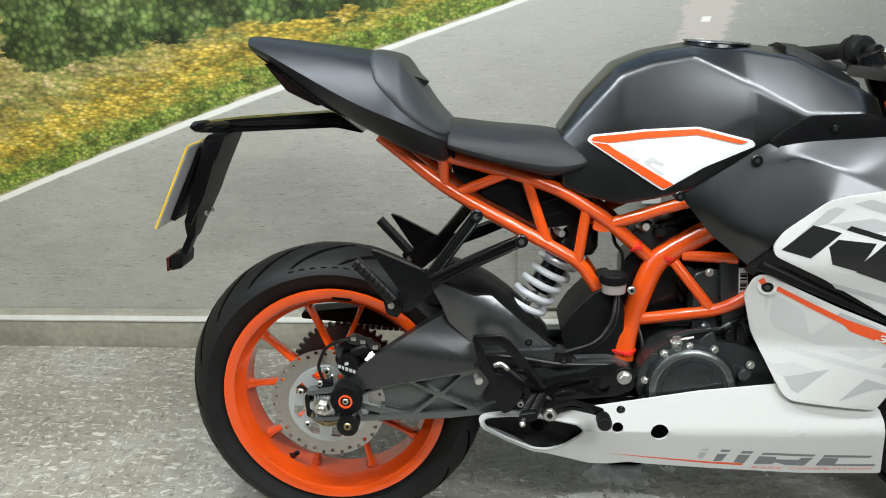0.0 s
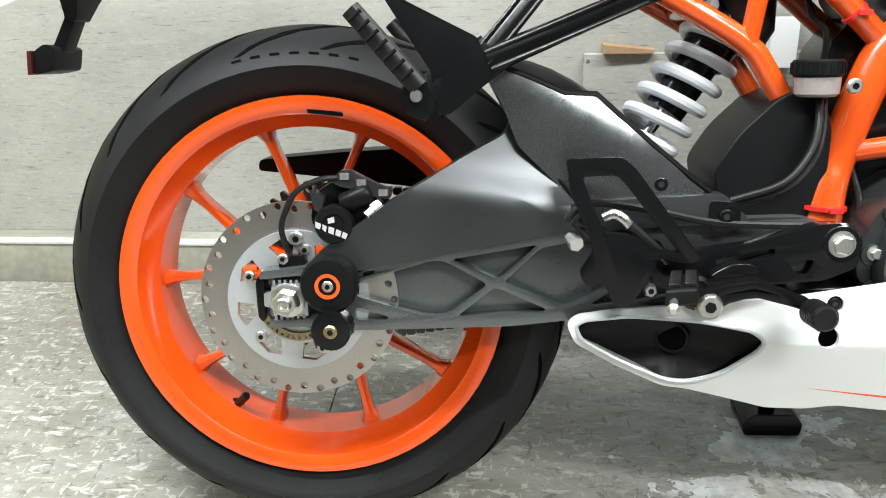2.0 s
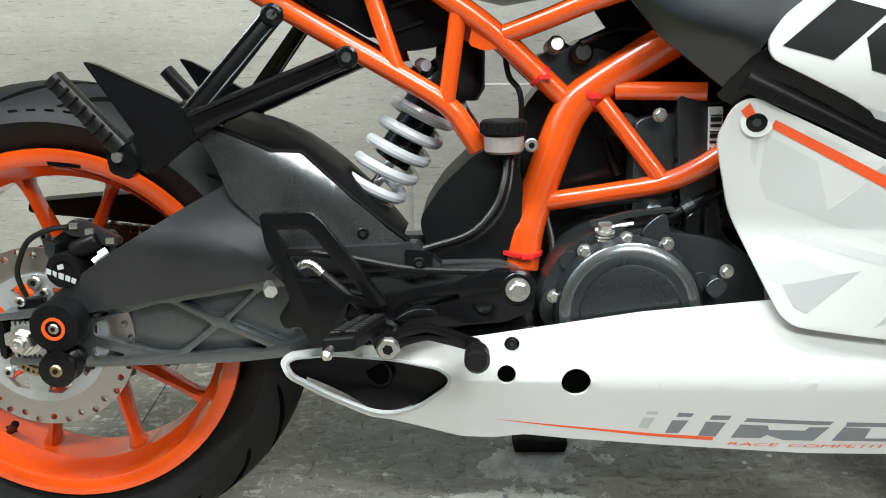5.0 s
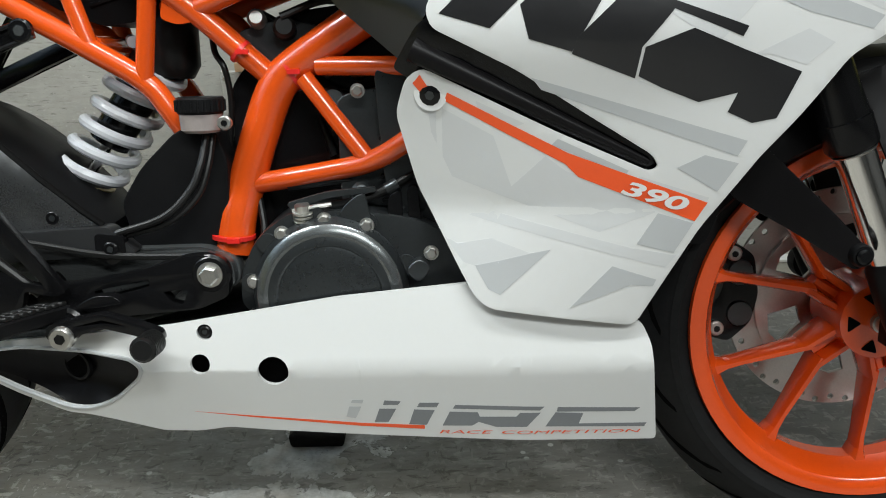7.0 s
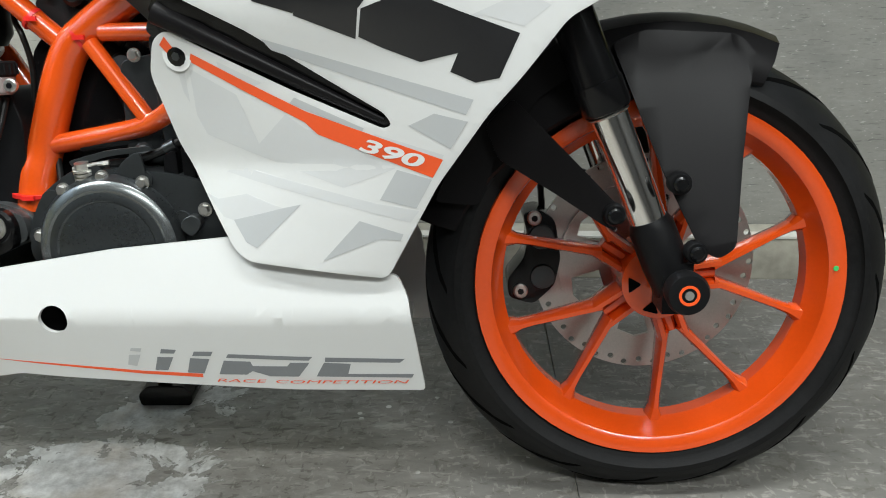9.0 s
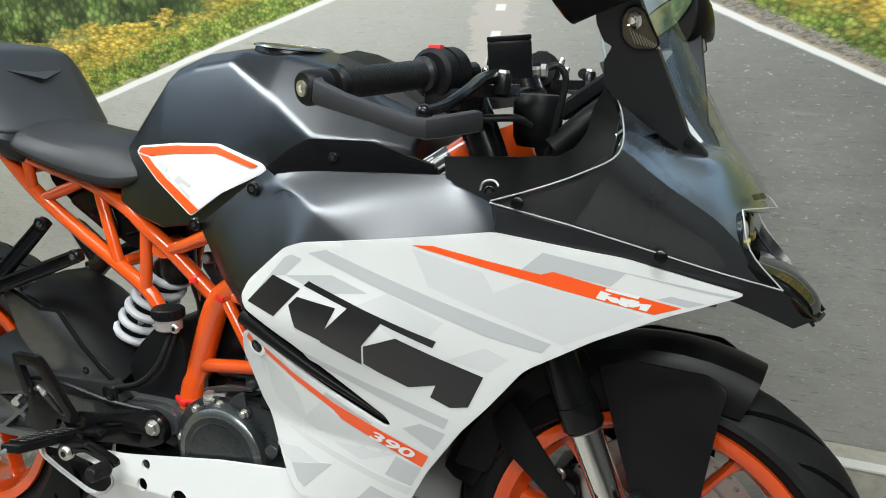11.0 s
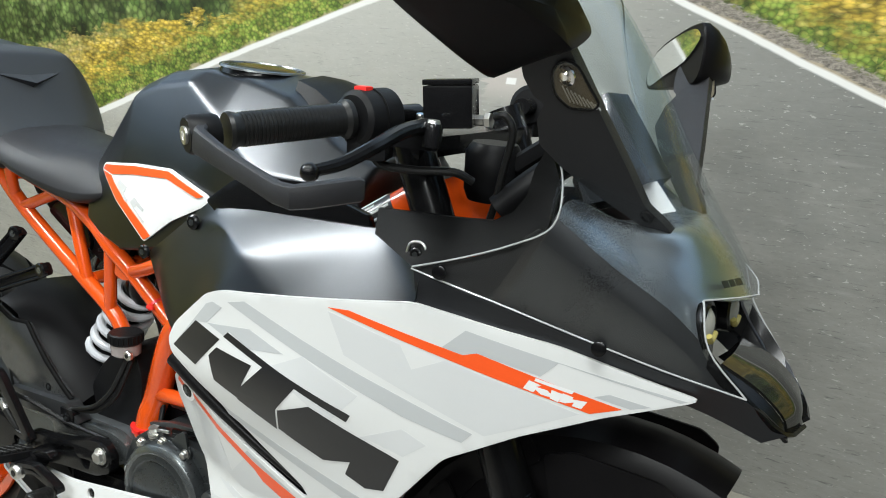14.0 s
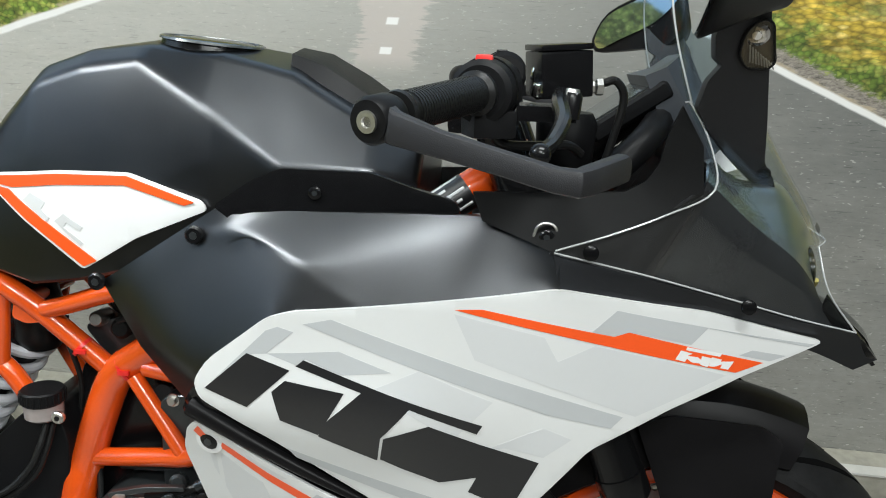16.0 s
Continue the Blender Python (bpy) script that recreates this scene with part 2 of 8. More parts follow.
def mural_material(name, side=False):
    """A printed wallpaper: an empty road between verges of yellow flowers, with bushes beyond. Object x runs along the wall, z up."""
    m, nt, b = nodes_of(name)
    co = obj_coord(nt)
    sp = nt.nodes.new("ShaderNodeSeparateXYZ")
    nt.links.new(co, sp.inputs[0])
    x, z = sp.outputs[0], sp.outputs[2]

    def step(v, width=0.004):
        return calc(nt, "ADD", calc(nt, "DIVIDE", v, width), 0.5, True)

    wob = calc(nt, "MULTIPLY", calc(nt, "SUBTRACT", noise_at(nt, co, 9.0, 4), 0.5), 0.012)
    flat = nt.nodes.new("ShaderNodeMapping")
    nt.links.new(co, flat.inputs[0])
    flat.inputs["Scale"].default_value = (1, 1, 2.6)
    fl = flat.outputs[0]
    # asphalt
    big = noise_at(nt, fl, 2.2, 3)
    grit = noise_at(nt, fl, 55.0, 5, 0.75)
    asph = ramp(nt, calc(nt, "ADD", calc(nt, "MULTIPLY", big, 0.35), calc(nt, "ADD", calc(nt, "MULTIPLY", grit, 0.35), calc(nt, "MULTIPLY", noise_at(nt, fl, 11.0, 5, 0.6), 0.3))),
                [(0.30, (0.27, 0.263, 0.235)), (0.5, (0.365, 0.355, 0.318)), (0.70, (0.46, 0.448, 0.405))])
    long = nt.nodes.new("ShaderNodeMapping")
    nt.links.new(co, long.inputs[0])
    long.inputs["Scale"].default_value = (6, 6, 60)
    scuff = ramp(nt, noise_at(nt, long.outputs[0], 1.5, 6, 0.7, 0.6), [(0.56, (0, 0, 0)), (0.68, (0.45, 0.45, 0.45))])
    asph = mix(nt, scuff, asph, (0.50, 0.485, 0.445))
    pits = ramp(nt, noise_at(nt, long.outputs[0], 3.5, 4, 0.7, 0.4), [(0.33, (0.65, 0.65, 0.65)), (0.41, (0, 0, 0))])
    asph = mix(nt, pits, asph, (0.10, 0.098, 0.09))
    patch = calc(nt, "MULTIPLY", calc(nt, "SUBTRACT", noise_at(nt, fl, 3.2, 5, 0.65), 0.5), 0.9)
    high = step(calc(nt, "ADD", calc(nt, "SUBTRACT", z, 0.62), patch), 0.35)
    bluish = calc(nt, "MULTIPLY", calc(nt, "MULTIPLY", step(calc(nt, "SUBTRACT", x, 0.75), 0.9), 0.95), calc(nt, "ADD", 0.62, calc(nt, "MULTIPLY", high, 0.38)))
    asph = mix(nt, bluish, asph, mix(nt, 0.66, asph, (0.045, 0.052, 0.054)))
    specks = ramp(nt, noise_at(nt, fl, 85.0, 3, 0.6, 0.4), [(0.30, (0.55, 0.55, 0.55)), (0.36, (0, 0, 0))])
    asph = mix(nt, specks, asph, (0.13, 0.126, 0.115))
    pale_specks = ramp(nt, noise_at(nt, fl, 72.0, 3, 0.6, 0.4), [(0.63, (0, 0, 0)), (0.68, (0.5, 0.5, 0.5))])
    asph = mix(nt, pale_specks, asph, (0.54, 0.525, 0.48))
    chips = calc(nt, "MULTIPLY", ramp(nt, noise_at(nt, fl, 60.0, 2, 0.5), [(0.70, (0, 0, 0)), (0.73, (0.8, 0.8, 0.8))]), ramp(nt, noise_at(nt, fl, 7.0, 2), [(0.45, (0, 0, 0)), (0.6, (1, 1, 1))]))
    asph = mix(nt, chips, asph, (0.60, 0.585, 0.55))
    pale_road = calc(nt, "MULTIPLY", step(calc(nt, "SUBTRACT", z, 0.78), 0.55), step(calc(nt, "SUBTRACT", 1.25, x), 0.9))
    asph = mix(nt, calc(nt, "MULTIPLY", pale_road, 0.55), asph, (0.56, 0.55, 0.50))
    # worn centre line
    if not side:
        mid = calc(nt, "SUBTRACT", x, calc(nt, "ADD", 0.86, calc(nt, "MULTIPLY", calc(nt, "SUBTRACT", z, 0.9), 0.25)))
        ax = calc(nt, "ABSOLUTE", calc(nt, "ADD", mid, calc(nt, "MULTIPLY", calc(nt, "SUBTRACT", noise_at(nt, long.outputs[0], 2.0, 5, 0.7), 0.5), 0.12)))
        worn = calc(nt, "MULTIPLY", step(calc(nt, "SUBTRACT", 0.058, ax), 0.01), step(calc(nt, "SUBTRACT", z, 0.83), 0.04))
        asph = mix(nt, calc(nt, "MULTIPLY", worn, 0.8), asph, (0.52, 0.47, 0.43))
        per = calc(nt, "ABSOLUTE", calc(nt, "SUBTRACT", calc(nt, "FRACT", calc(nt, "DIVIDE", calc(nt, "SUBTRACT", z, 0.833), 0.054)), 0.5))
        dash = calc(nt, "MULTIPLY", step(calc(nt, "SUBTRACT", 0.011, calc(nt, "ABSOLUTE", mid)), 0.003), step(calc(nt, "SUBTRACT", 0.12, per), 0.04))
        dash = calc(nt, "MULTIPLY", dash, step(calc(nt, "SUBTRACT", z, 0.84), 0.01))
        asph = mix(nt, dash, asph, (0.80, 0.79, 0.76))
    # edges of the road
    wob = calc(nt, "MULTIPLY", wob, 0.6)
    if side:
        left = calc(nt, "SUBTRACT", z, calc(nt, "ADD", 0.405, calc(nt, "MULTIPLY", x, -0.14)))
        over = left
    else:
        bend = calc(nt, "MULTIPLY", calc(nt, "MULTIPLY", x, x), -0.02)
        left = calc(nt, "SUBTRACT", z, calc(nt, "ADD", 0.838, calc(nt, "ADD", calc(nt, "MULTIPLY", x, 0.325), bend)))
        right = calc(nt, "SUBTRACT", z, calc(nt, "SUBTRACT", 1.530, calc(nt, "MULTIPLY", x, 0.44)))
        over = calc(nt, "MAXIMUM", left, right)
    over = calc(nt, "ADD", over, wob)
    broad = calc(nt, "SUBTRACT", 0.017, calc(nt, "MULTIPLY", step(calc(nt, "ADD", x, 0.1), 0.8), 0.005))
    line = calc(nt, "MULTIPLY", step(over), step(calc(nt, "SUBTRACT", broad, over)))

    def leafy(scale, stops, squash=1.5, gap=0.55):
        """Leaves or blades: each small cell takes a tone of its own and darkens towards its rim."""
        mp = nt.nodes.new("ShaderNodeMapping")
        nt.links.new(co, mp.inputs[0])
        mp.inputs["Scale"].default_value = (1, 1, squash)
        warp = nt.nodes.new("ShaderNodeMix")
        warp.data_type = "VECTOR"
        warp.inputs[0].default_value = 0.7 / scale
        wn = nt.nodes.new("ShaderNodeTexNoise")
        wn.inputs["Scale"].default_value, wn.inputs["Detail"].default_value = scale * 0.9, 3.0
        nt.links.new(mp.outputs[0], wn.inputs["Vector"])
        nt.links.new(mp.outputs[0], warp.inputs[4])
        nt.links.new(wn.outputs["Color"], warp.inputs[5])
        v = nt.nodes.new("ShaderNodeTexVoronoi")
        nt.links.new(warp.outputs[1], v.inputs["Vector"])
        v.inputs["Scale"].default_value = scale
        pick = nt.nodes.new("ShaderNodeSeparateColor")
        nt.links.new(v.outputs["Color"], pick.inputs[0])
        soft = noise_at(nt, mp.outputs[0], scale * 0.22, 4, 0.6)
        tone = calc(nt, "ADD", calc(nt, "MULTIPLY", pick.outputs[0], 0.38), calc(nt, "MULTIPLY", soft, 0.68))
        tint = ramp(nt, tone, stops)
        shade = ramp(nt, v.outputs["Distance"], [(0.22, (1, 1, 1)), (gap + 0.22, (0.36, 0.36, 0.36))])
        hollow = ramp(nt, noise_at(nt, mp.outputs[0], scale * 0.16, 5, 0.65, 0.5), [(0.36, (0.42, 0.42, 0.42)), (0.56, (1, 1, 1))])
        return mix(nt, 1.0, mix(nt, 1.0, tint, shade, "MULTIPLY"), hollow, "MULTIPLY")

    clump = noise_at(nt, fl, 13.0, 5, 0.65, 0.5)
    patchy = noise_at(nt, fl, 4.5, 4, 0.6)
    leaf = noise_at(nt, fl, 70.0, 5, 0.75, 0.6)
    grass = leafy(95.0, [(0.25, (0.10, 0.17, 0.025)), (0.5, (0.24, 0.36, 0.055)), (0.72, (0.48, 0.52, 0.11)), (0.88, (0.72, 0.58, 0.16))], 1.3)
    gold = leafy(62.0, [(0.22, (0.30, 0.27, 0.05)), (0.42, (0.62, 0.44, 0.055)), (0.62, (0.88, 0.63, 0.10)), (0.85, (0.95, 0.76, 0.26))], 2.2)
    scrub = leafy(62.0, [(0.22, (0.13, 0.16, 0.04)), (0.42, (0.34, 0.36, 0.10)), (0.62, (0.56, 0.46, 0.15)), (0.85, (0.78, 0.60, 0.34))], 1.8, 0.70)
    lift = calc(nt, "ADD", over, calc(nt, "ADD", calc(nt, "MULTIPLY", calc(nt, "SUBTRACT", clump, 0.5), 0.20), calc(nt, "MULTIPLY", calc(nt, "SUBTRACT", patchy, 0.5), 0.10)))
    veg = mix(nt, step(calc(nt, "SUBTRACT", lift, 0.085), 0.04), grass, gold)
    veg = mix(nt, calc(nt, "MULTIPLY", step(calc(nt, "SUBTRACT", clump, 0.58), 0.10), 0.75), veg, grass)
    veg = mix(nt, step(calc(nt, "SUBTRACT", lift, 0.200), 0.07), veg, scrub)
    rust = leafy(55.0, [(0.3, (0.50, 0.33, 0.10)), (0.7, (0.85, 0.58, 0.20))], 2.0, 0.8)
    veg = mix(nt, calc(nt, "MULTIPLY", step(calc(nt, "SUBTRACT", patchy, 0.57), 0.06), step(calc(nt, "SUBTRACT", lift, 0.26), 0.06)), veg, gold)
    # leafy bushes, in rounded masses with dark hollows between
    lobes = ramp(nt, cells_at(nt, co, 11.0), [(0.25, (1, 1, 1)), (0.75, (0.30, 0.30, 0.30))])
    bush = leafy(58.0, [(0.22, (0.030, 0.060, 0.018)), (0.45, (0.13, 0.22, 0.05)), (0.66, (0.30, 0.42, 0.12)), (0.88, (0.52, 0.60, 0.26))], 1.0, 0.45)
    bush = mix(nt, 0.75, bush, mix(nt, 1.0, bush, lobes, "MULTIPLY"))
    rough = calc(nt, "ADD", calc(nt, "MULTIPLY", calc(nt, "SUBTRACT", clump, 0.5), 0.14), calc(nt, "MULTIPLY", calc(nt, "SUBTRACT", leaf, 0.5), 0.05))
    if side:
        green = leafy(58.0, [(0.2, (0.13, 0.17, 0.05)), (0.5, (0.40, 0.45, 0.13)), (0.8, (0.72, 0.68, 0.24))], 2.0, 0.70)
        hollow = calc(nt, "MULTIPLY", step(calc(nt, "SUBTRACT", noise_at(nt, fl, 6.0, 5, 0.65, 0.4), 0.50), 0.06), step(calc(nt, "SUBTRACT", lift, 0.16), 0.06))
        veg = mix(nt, calc(nt, "MULTIPLY", hollow, 0.85), veg, green)
        veg = mix(nt, calc(nt, "MULTIPLY", step(calc(nt, "SUBTRACT", noise_at(nt, fl, 3.4, 4, 0.6), 0.58), 0.06), 0.8), veg, rust)
        where = step(calc(nt, "SUBTRACT", lift, 0.72), 0.03)
    else:
        foot = calc(nt, "ADD", 0.800, calc(nt, "MULTIPLY", calc(nt, "ADD", x, 1.05), 0.185))
        wide = calc(nt, "ADD", calc(nt, "MINIMUM", calc(nt, "ADD", x, 1.00), calc(nt, "SUBTRACT", -0.24, x)), calc(nt, "MULTIPLY", calc(nt, "SUBTRACT", patchy, 0.5), 0.35))
        up = calc(nt, "ADD", calc(nt, "MINIMUM", calc(nt, "SUBTRACT", z, foot), wide), calc(nt, "MULTIPLY", rough, 0.8))
        where = step(up, 0.012)
        low = calc(nt, "ADD", calc(nt, "SUBTRACT", z, calc(nt, "ADD", 0.955, calc(nt, "MULTIPLY", x, 0.08))), rough)
        where = calc(nt, "MAXIMUM", where, calc(nt, "MULTIPLY", calc(nt, "MULTIPLY", step(low, 0.012), step(calc(nt, "ADD", x, 0.26), 0.05)), step(calc(nt, "SUBTRACT", 0.12, x), 0.1)))
        veg = mix(nt, calc(nt, "MULTIPLY", step(calc(nt, "SUBTRACT", calc(nt, "SUBTRACT", -1.0, x), calc(nt, "MULTIPLY", rough, 3.0)), 0.12), calc(nt, "MULTIPLY", step(calc(nt, "SUBTRACT", z, 0.80), 0.08), 0.45)), veg, rust)
        up2 = calc(nt, "ADD", calc(nt, "SUBTRACT", z, calc(nt, "ADD", 1.00, calc(nt, "MULTIPLY", calc(nt, "SUBTRACT", 1.7, x), 0.25))), rough)
        where = calc(nt, "MAXIMUM", where, calc(nt, "MULTIPLY", step(up2, 0.012), step(calc(nt, "SUBTRACT", x, 1.3), 0.05)))
    veg = mix(nt, where, veg, bush)
    if not side:
        stony = ramp(nt, leaf, [(0.35, (0.10, 0.09, 0.075)), (0.65, (0.36, 0.32, 0.27))])
        kerb = calc(nt, "MULTIPLY", step(calc(nt, "SUBTRACT", calc(nt, "ADD", 0.040, calc(nt, "MULTIPLY", calc(nt, "SUBTRACT", leaf, 0.5), 0.05)), right), 0.01), step(calc(nt, "SUBTRACT", x, 1.0), 0.1))
        veg = mix(nt, kerb, veg, stony)
    dusty = calc(nt, "SUBTRACT", calc(nt, "ADD", broad, calc(nt, "ADD", 0.004, calc(nt, "MULTIPLY", calc(nt, "SUBTRACT", clump, 0.5), 0.05))), over)
    veg = mix(nt, calc(nt, "MULTIPLY", step(dusty, 0.006), 0.7), veg, (0.46, 0.38, 0.26))
    col = mix(nt, step(calc(nt, "SUBTRACT", over, calc(nt, "SUBTRACT", broad, 0.002))), asph, veg)
    col = mix(nt, calc(nt, "MULTIPLY", line, 0.92), col, (0.80, 0.79, 0.76))
    # far trees and the printed sky above them
    ridge = calc(nt, "ADD", calc(nt, "SUBTRACT", z, 1.29), calc(nt, "MULTIPLY", calc(nt, "SUBTRACT", noise_at(nt, co, 6.0, 6, 0.6), 0.5), 0.16))
    cloud = ramp(nt, noise_at(nt, fl, 1.3, 5, 0.6), [(0.42, (0.26, 0.43, 0.66)), (0.62, (0.72, 0.76, 0.80))])
    col = mix(nt, step(calc(nt, "SUBTRACT", z, 1.20), 0.05), col, bush)
    col = mix(nt, step(ridge, 0.02), col, cloud)
    nt.links.new(col, b.inputs["Base Color"])
    b.inputs["Roughness"].default_value = 0.55
    bump(nt, noise_at(nt, co, 120.0, 3), b, 0.08, 0.001)
    return m


M["pad"] = surface("grained_grey_pad", (0.062, 0.065, 0.070), 0.55, metal=0.7, vary=0.06, grain=0.08, scale=120)
M["mural"] = mural_material("printed_road_wallpaper")
M["mural_side"] = mural_material("printed_verge_wallpaper", True)
M["skirting"] = surface("grey_green_skirting_paint", (0.31, 0.295, 0.245), 0.5, vary=0.22, grain=0.25, scale=14)
M["skirting_top"] = surface("pale_skirting_edge", (0.55, 0.54, 0.50), 0.5, vary=0.08, scale=14)
M["swing_edge"] = surface("worn_cast_edge", (0.150, 0.160, 0.162), 0.25, metal=0.75, vary=0.15, grain=0.1, scale=70)
M["hugger"] = surface("satin_black_plastic", (0.007, 0.0065, 0.0070), 0.34, vary=0.15, grain=0.06, scale=120, spec=0.12)
M["edge"] = surface("pale_rib_and_glint", (0.38, 0.39, 0.39), 0.15, vary=0.05, coat=0.3)
M["cowl"] = surface("satin_dark_paint", (0.048, 0.050, 0.055), 0.46, metal=0.9, vary=0.06, grain=0.015, scale=200)
M["inner_black"] = surface("dull_black_plastic", (0.005, 0.005, 0.005), 0.38, vary=0.2, grain=0.06, scale=90, spec=0.04)
M["lamp_tint"] = surface("amber_clear_lens", (0.13, 0.115, 0.085), 0.10, vary=0.25)
# one nose paint in two tones: top lightened for light, sides darkened for shade
M["nose"] = surface("nose_paint_lit", (0.54, 0.57, 0.60), 0.27, metal=0.95, vary=0.05, grain=0.015, scale=200)
M["nose_shaded"] = surface("nose_paint_shaded", (0.085, 0.086, 0.090), 0.30, metal=0.8, vary=0.05, grain=0.004, scale=200)
M["cover_grey"] = surface("grey_metallic_plastic", (0.18, 0.185, 0.19), 0.28, metal=0.9, vary=0.06, grain=0.010, scale=160)
M["cover_dark"] = surface("dark_satin_plastic", (0.088, 0.090, 0.094), 0.33, metal=0.85, vary=0.08, grain=0.010, scale=160)
# ---- mesh helpers ----
def part(name, bm, material, parent=None, label="", smooth=True):
    me = bpy.data.meshes.new(name)
    bmesh.ops.recalc_face_normals(bm, faces=bm.faces)
    bm.to_mesh(me)
    bm.free()
    me.materials.append(M[material] if isinstance(material, str) else material)
    if smooth:
        me.set_sharp_from_angle(angle=radians(35))
        for p in me.polygons:
            p.use_smooth = True
    ob = new(name, me)
    if parent:
        ob.parent = parent
    return tagged(ob, label)


def box(bm, x0, x1, y0, y1, z0, z1):
    r = bmesh.ops.create_cube(bm, size=1)
    for v in r["verts"]:
        v.co = Vector(((x0 + x1) / 2 + v.co.x * (x1 - x0), (y0 + y1) / 2 + v.co.y * (y1 - y0), (z0 + z1) / 2 + v.co.z * (z1 - z0)))
    return r["verts"]


def bevel(bm, width, segments=2, angle=30):
    edges = [e for e in bm.edges if len(e.link_faces) == 2 and e.calc_face_angle() > radians(angle)]
    bmesh.ops.bevel(bm, geom=edges, offset=width, segments=segments, profile=0.7, affect="EDGES", clamp_overlap=True)


def spun(profile, axis_at, steps=48, axis="Y"):
    """A ring turned round an axis through axis_at: profile of (radius, offset along the axis), closed."""
    bm = bmesh.new()
    cx, cy, cz = axis_at
    rings = []
    for i in range(steps):
        a = 2 * math.pi * i / steps
        rings.append([bm.verts.new((cx + r * math.cos(a), cy + o, cz + r * math.sin(a))) for r, o in profile])
    n = len(profile)
    for i in range(steps):
        for j in range(n):
            q = [rings[i][j], rings[i][(j + 1) % n], rings[(i + 1) % steps][(j + 1) % n], rings[(i + 1) % steps][j]]
            bm.faces.new(q)
    return bm


def turned(bm, profile, centre, direction, steps=20):
    """A solid of revolution: profile of (distance along direction, radius), capped at both ends, added to bm."""
    d = Vector(direction).normalized()
    u = d.orthogonal().normalized()
    w = d.cross(u)
    c = Vector(centre)
    rings = []
    for s, r in profile:
        rings.append([bm.verts.new(c + d * s + (u * math.cos(2 * math.pi * k / steps) + w * math.sin(2 * math.pi * k / steps)) * r) for k in range(steps)])
    for a, b in zip(rings, rings[1:]):
        for k in range(steps):
            bm.faces.new((a[k], a[(k + 1) % steps], b[(k + 1) % steps], b[k]))
    bm.faces.new(rings[0])
    bm.faces.new(rings[-1])
    return bm


def smooth_path(points, per=6):
    """Points along a Catmull-Rom curve."""
    p = [Vector(q) for q in points]
    if len(p) < 3:
        return p
    p = [p[0] * 2 - p[1]] + p + [p[-1] * 2 - p[-2]]
    out = []
    for a, b, c, d in zip(p, p[1:], p[2:], p[3:]):
        for i in range(per):
            t = i / per
            out.append(0.5 * (2 * b + (c - a) * t + (2 * a - 5 * b + 4 * c - d) * t * t + (3 * b - a - 3 * c + d) * t ** 3))
    return out + [p[-2]]


def tube(bm, points, radius, steps=12, curved=False, per=6):
    """A round tube; radius is one number or one for each end."""
    p = smooth_path(points, per) if curved else [Vector(q) for q in points]
    radii = radius if isinstance(radius, (tuple, list)) else (radius, radius)
    rings, side = [], None
    for i, c in enumerate(p):
        d = (p[min(i + 1, len(p) - 1)] - p[max(i - 1, 0)]).normalized()
        side = d.orthogonal().normalized() if side is None else (side - d * side.dot(d)).normalized()
        w = d.cross(side)
        r = radii[0] + (radii[1] - radii[0]) * i / max(1, len(p) - 1)
        rings.append([bm.verts.new(c + (side * math.cos(2 * math.pi * k / steps) + w * math.sin(2 * math.pi * k / steps)) * r) for k in range(steps)])
    for a, b in zip(rings, rings[1:]):
        for k in range(steps):
            bm.faces.new((a[k], a[(k + 1) % steps], b[(k + 1) % steps], b[k]))
    bm.faces.new(rings[0])
    bm.faces.new(rings[-1])
    return bm


def slab(poly, y0, y1, round_by=0.0, segments=2, holes=()):
    """A plate with an outline of (x, z), from y0 to y1, its edges rounded."""
    bm = bmesh.new()
    loops = [poly, *holes]
    edges = []
    for lp in loops:
        vs = [bm.verts.new((x, y0, z)) for x, z in lp]
        edges += [bm.edges.new((vs[i], vs[(i + 1) % len(vs)])) for i in range(len(vs))]
    if holes:
        bmesh.ops.triangle_fill(bm, use_beauty=True, use_dissolve=False, edges=edges)
        bmesh.ops.dissolve_limit(bm, angle_limit=0.01, verts=bm.verts, edges=bm.edges)
    else:
        bm.faces.new(list(bm.verts))
    r = bmesh.ops.extrude_face_region(bm, geom=bm.faces[:])
    for v in r["geom"]:
        if isinstance(v, bmesh.types.BMVert):
            v.co.y = y1
    bmesh.ops.recalc_face_normals(bm, faces=bm.faces)
    if round_by:
        bevel(bm, round_by, segments)
    return bm


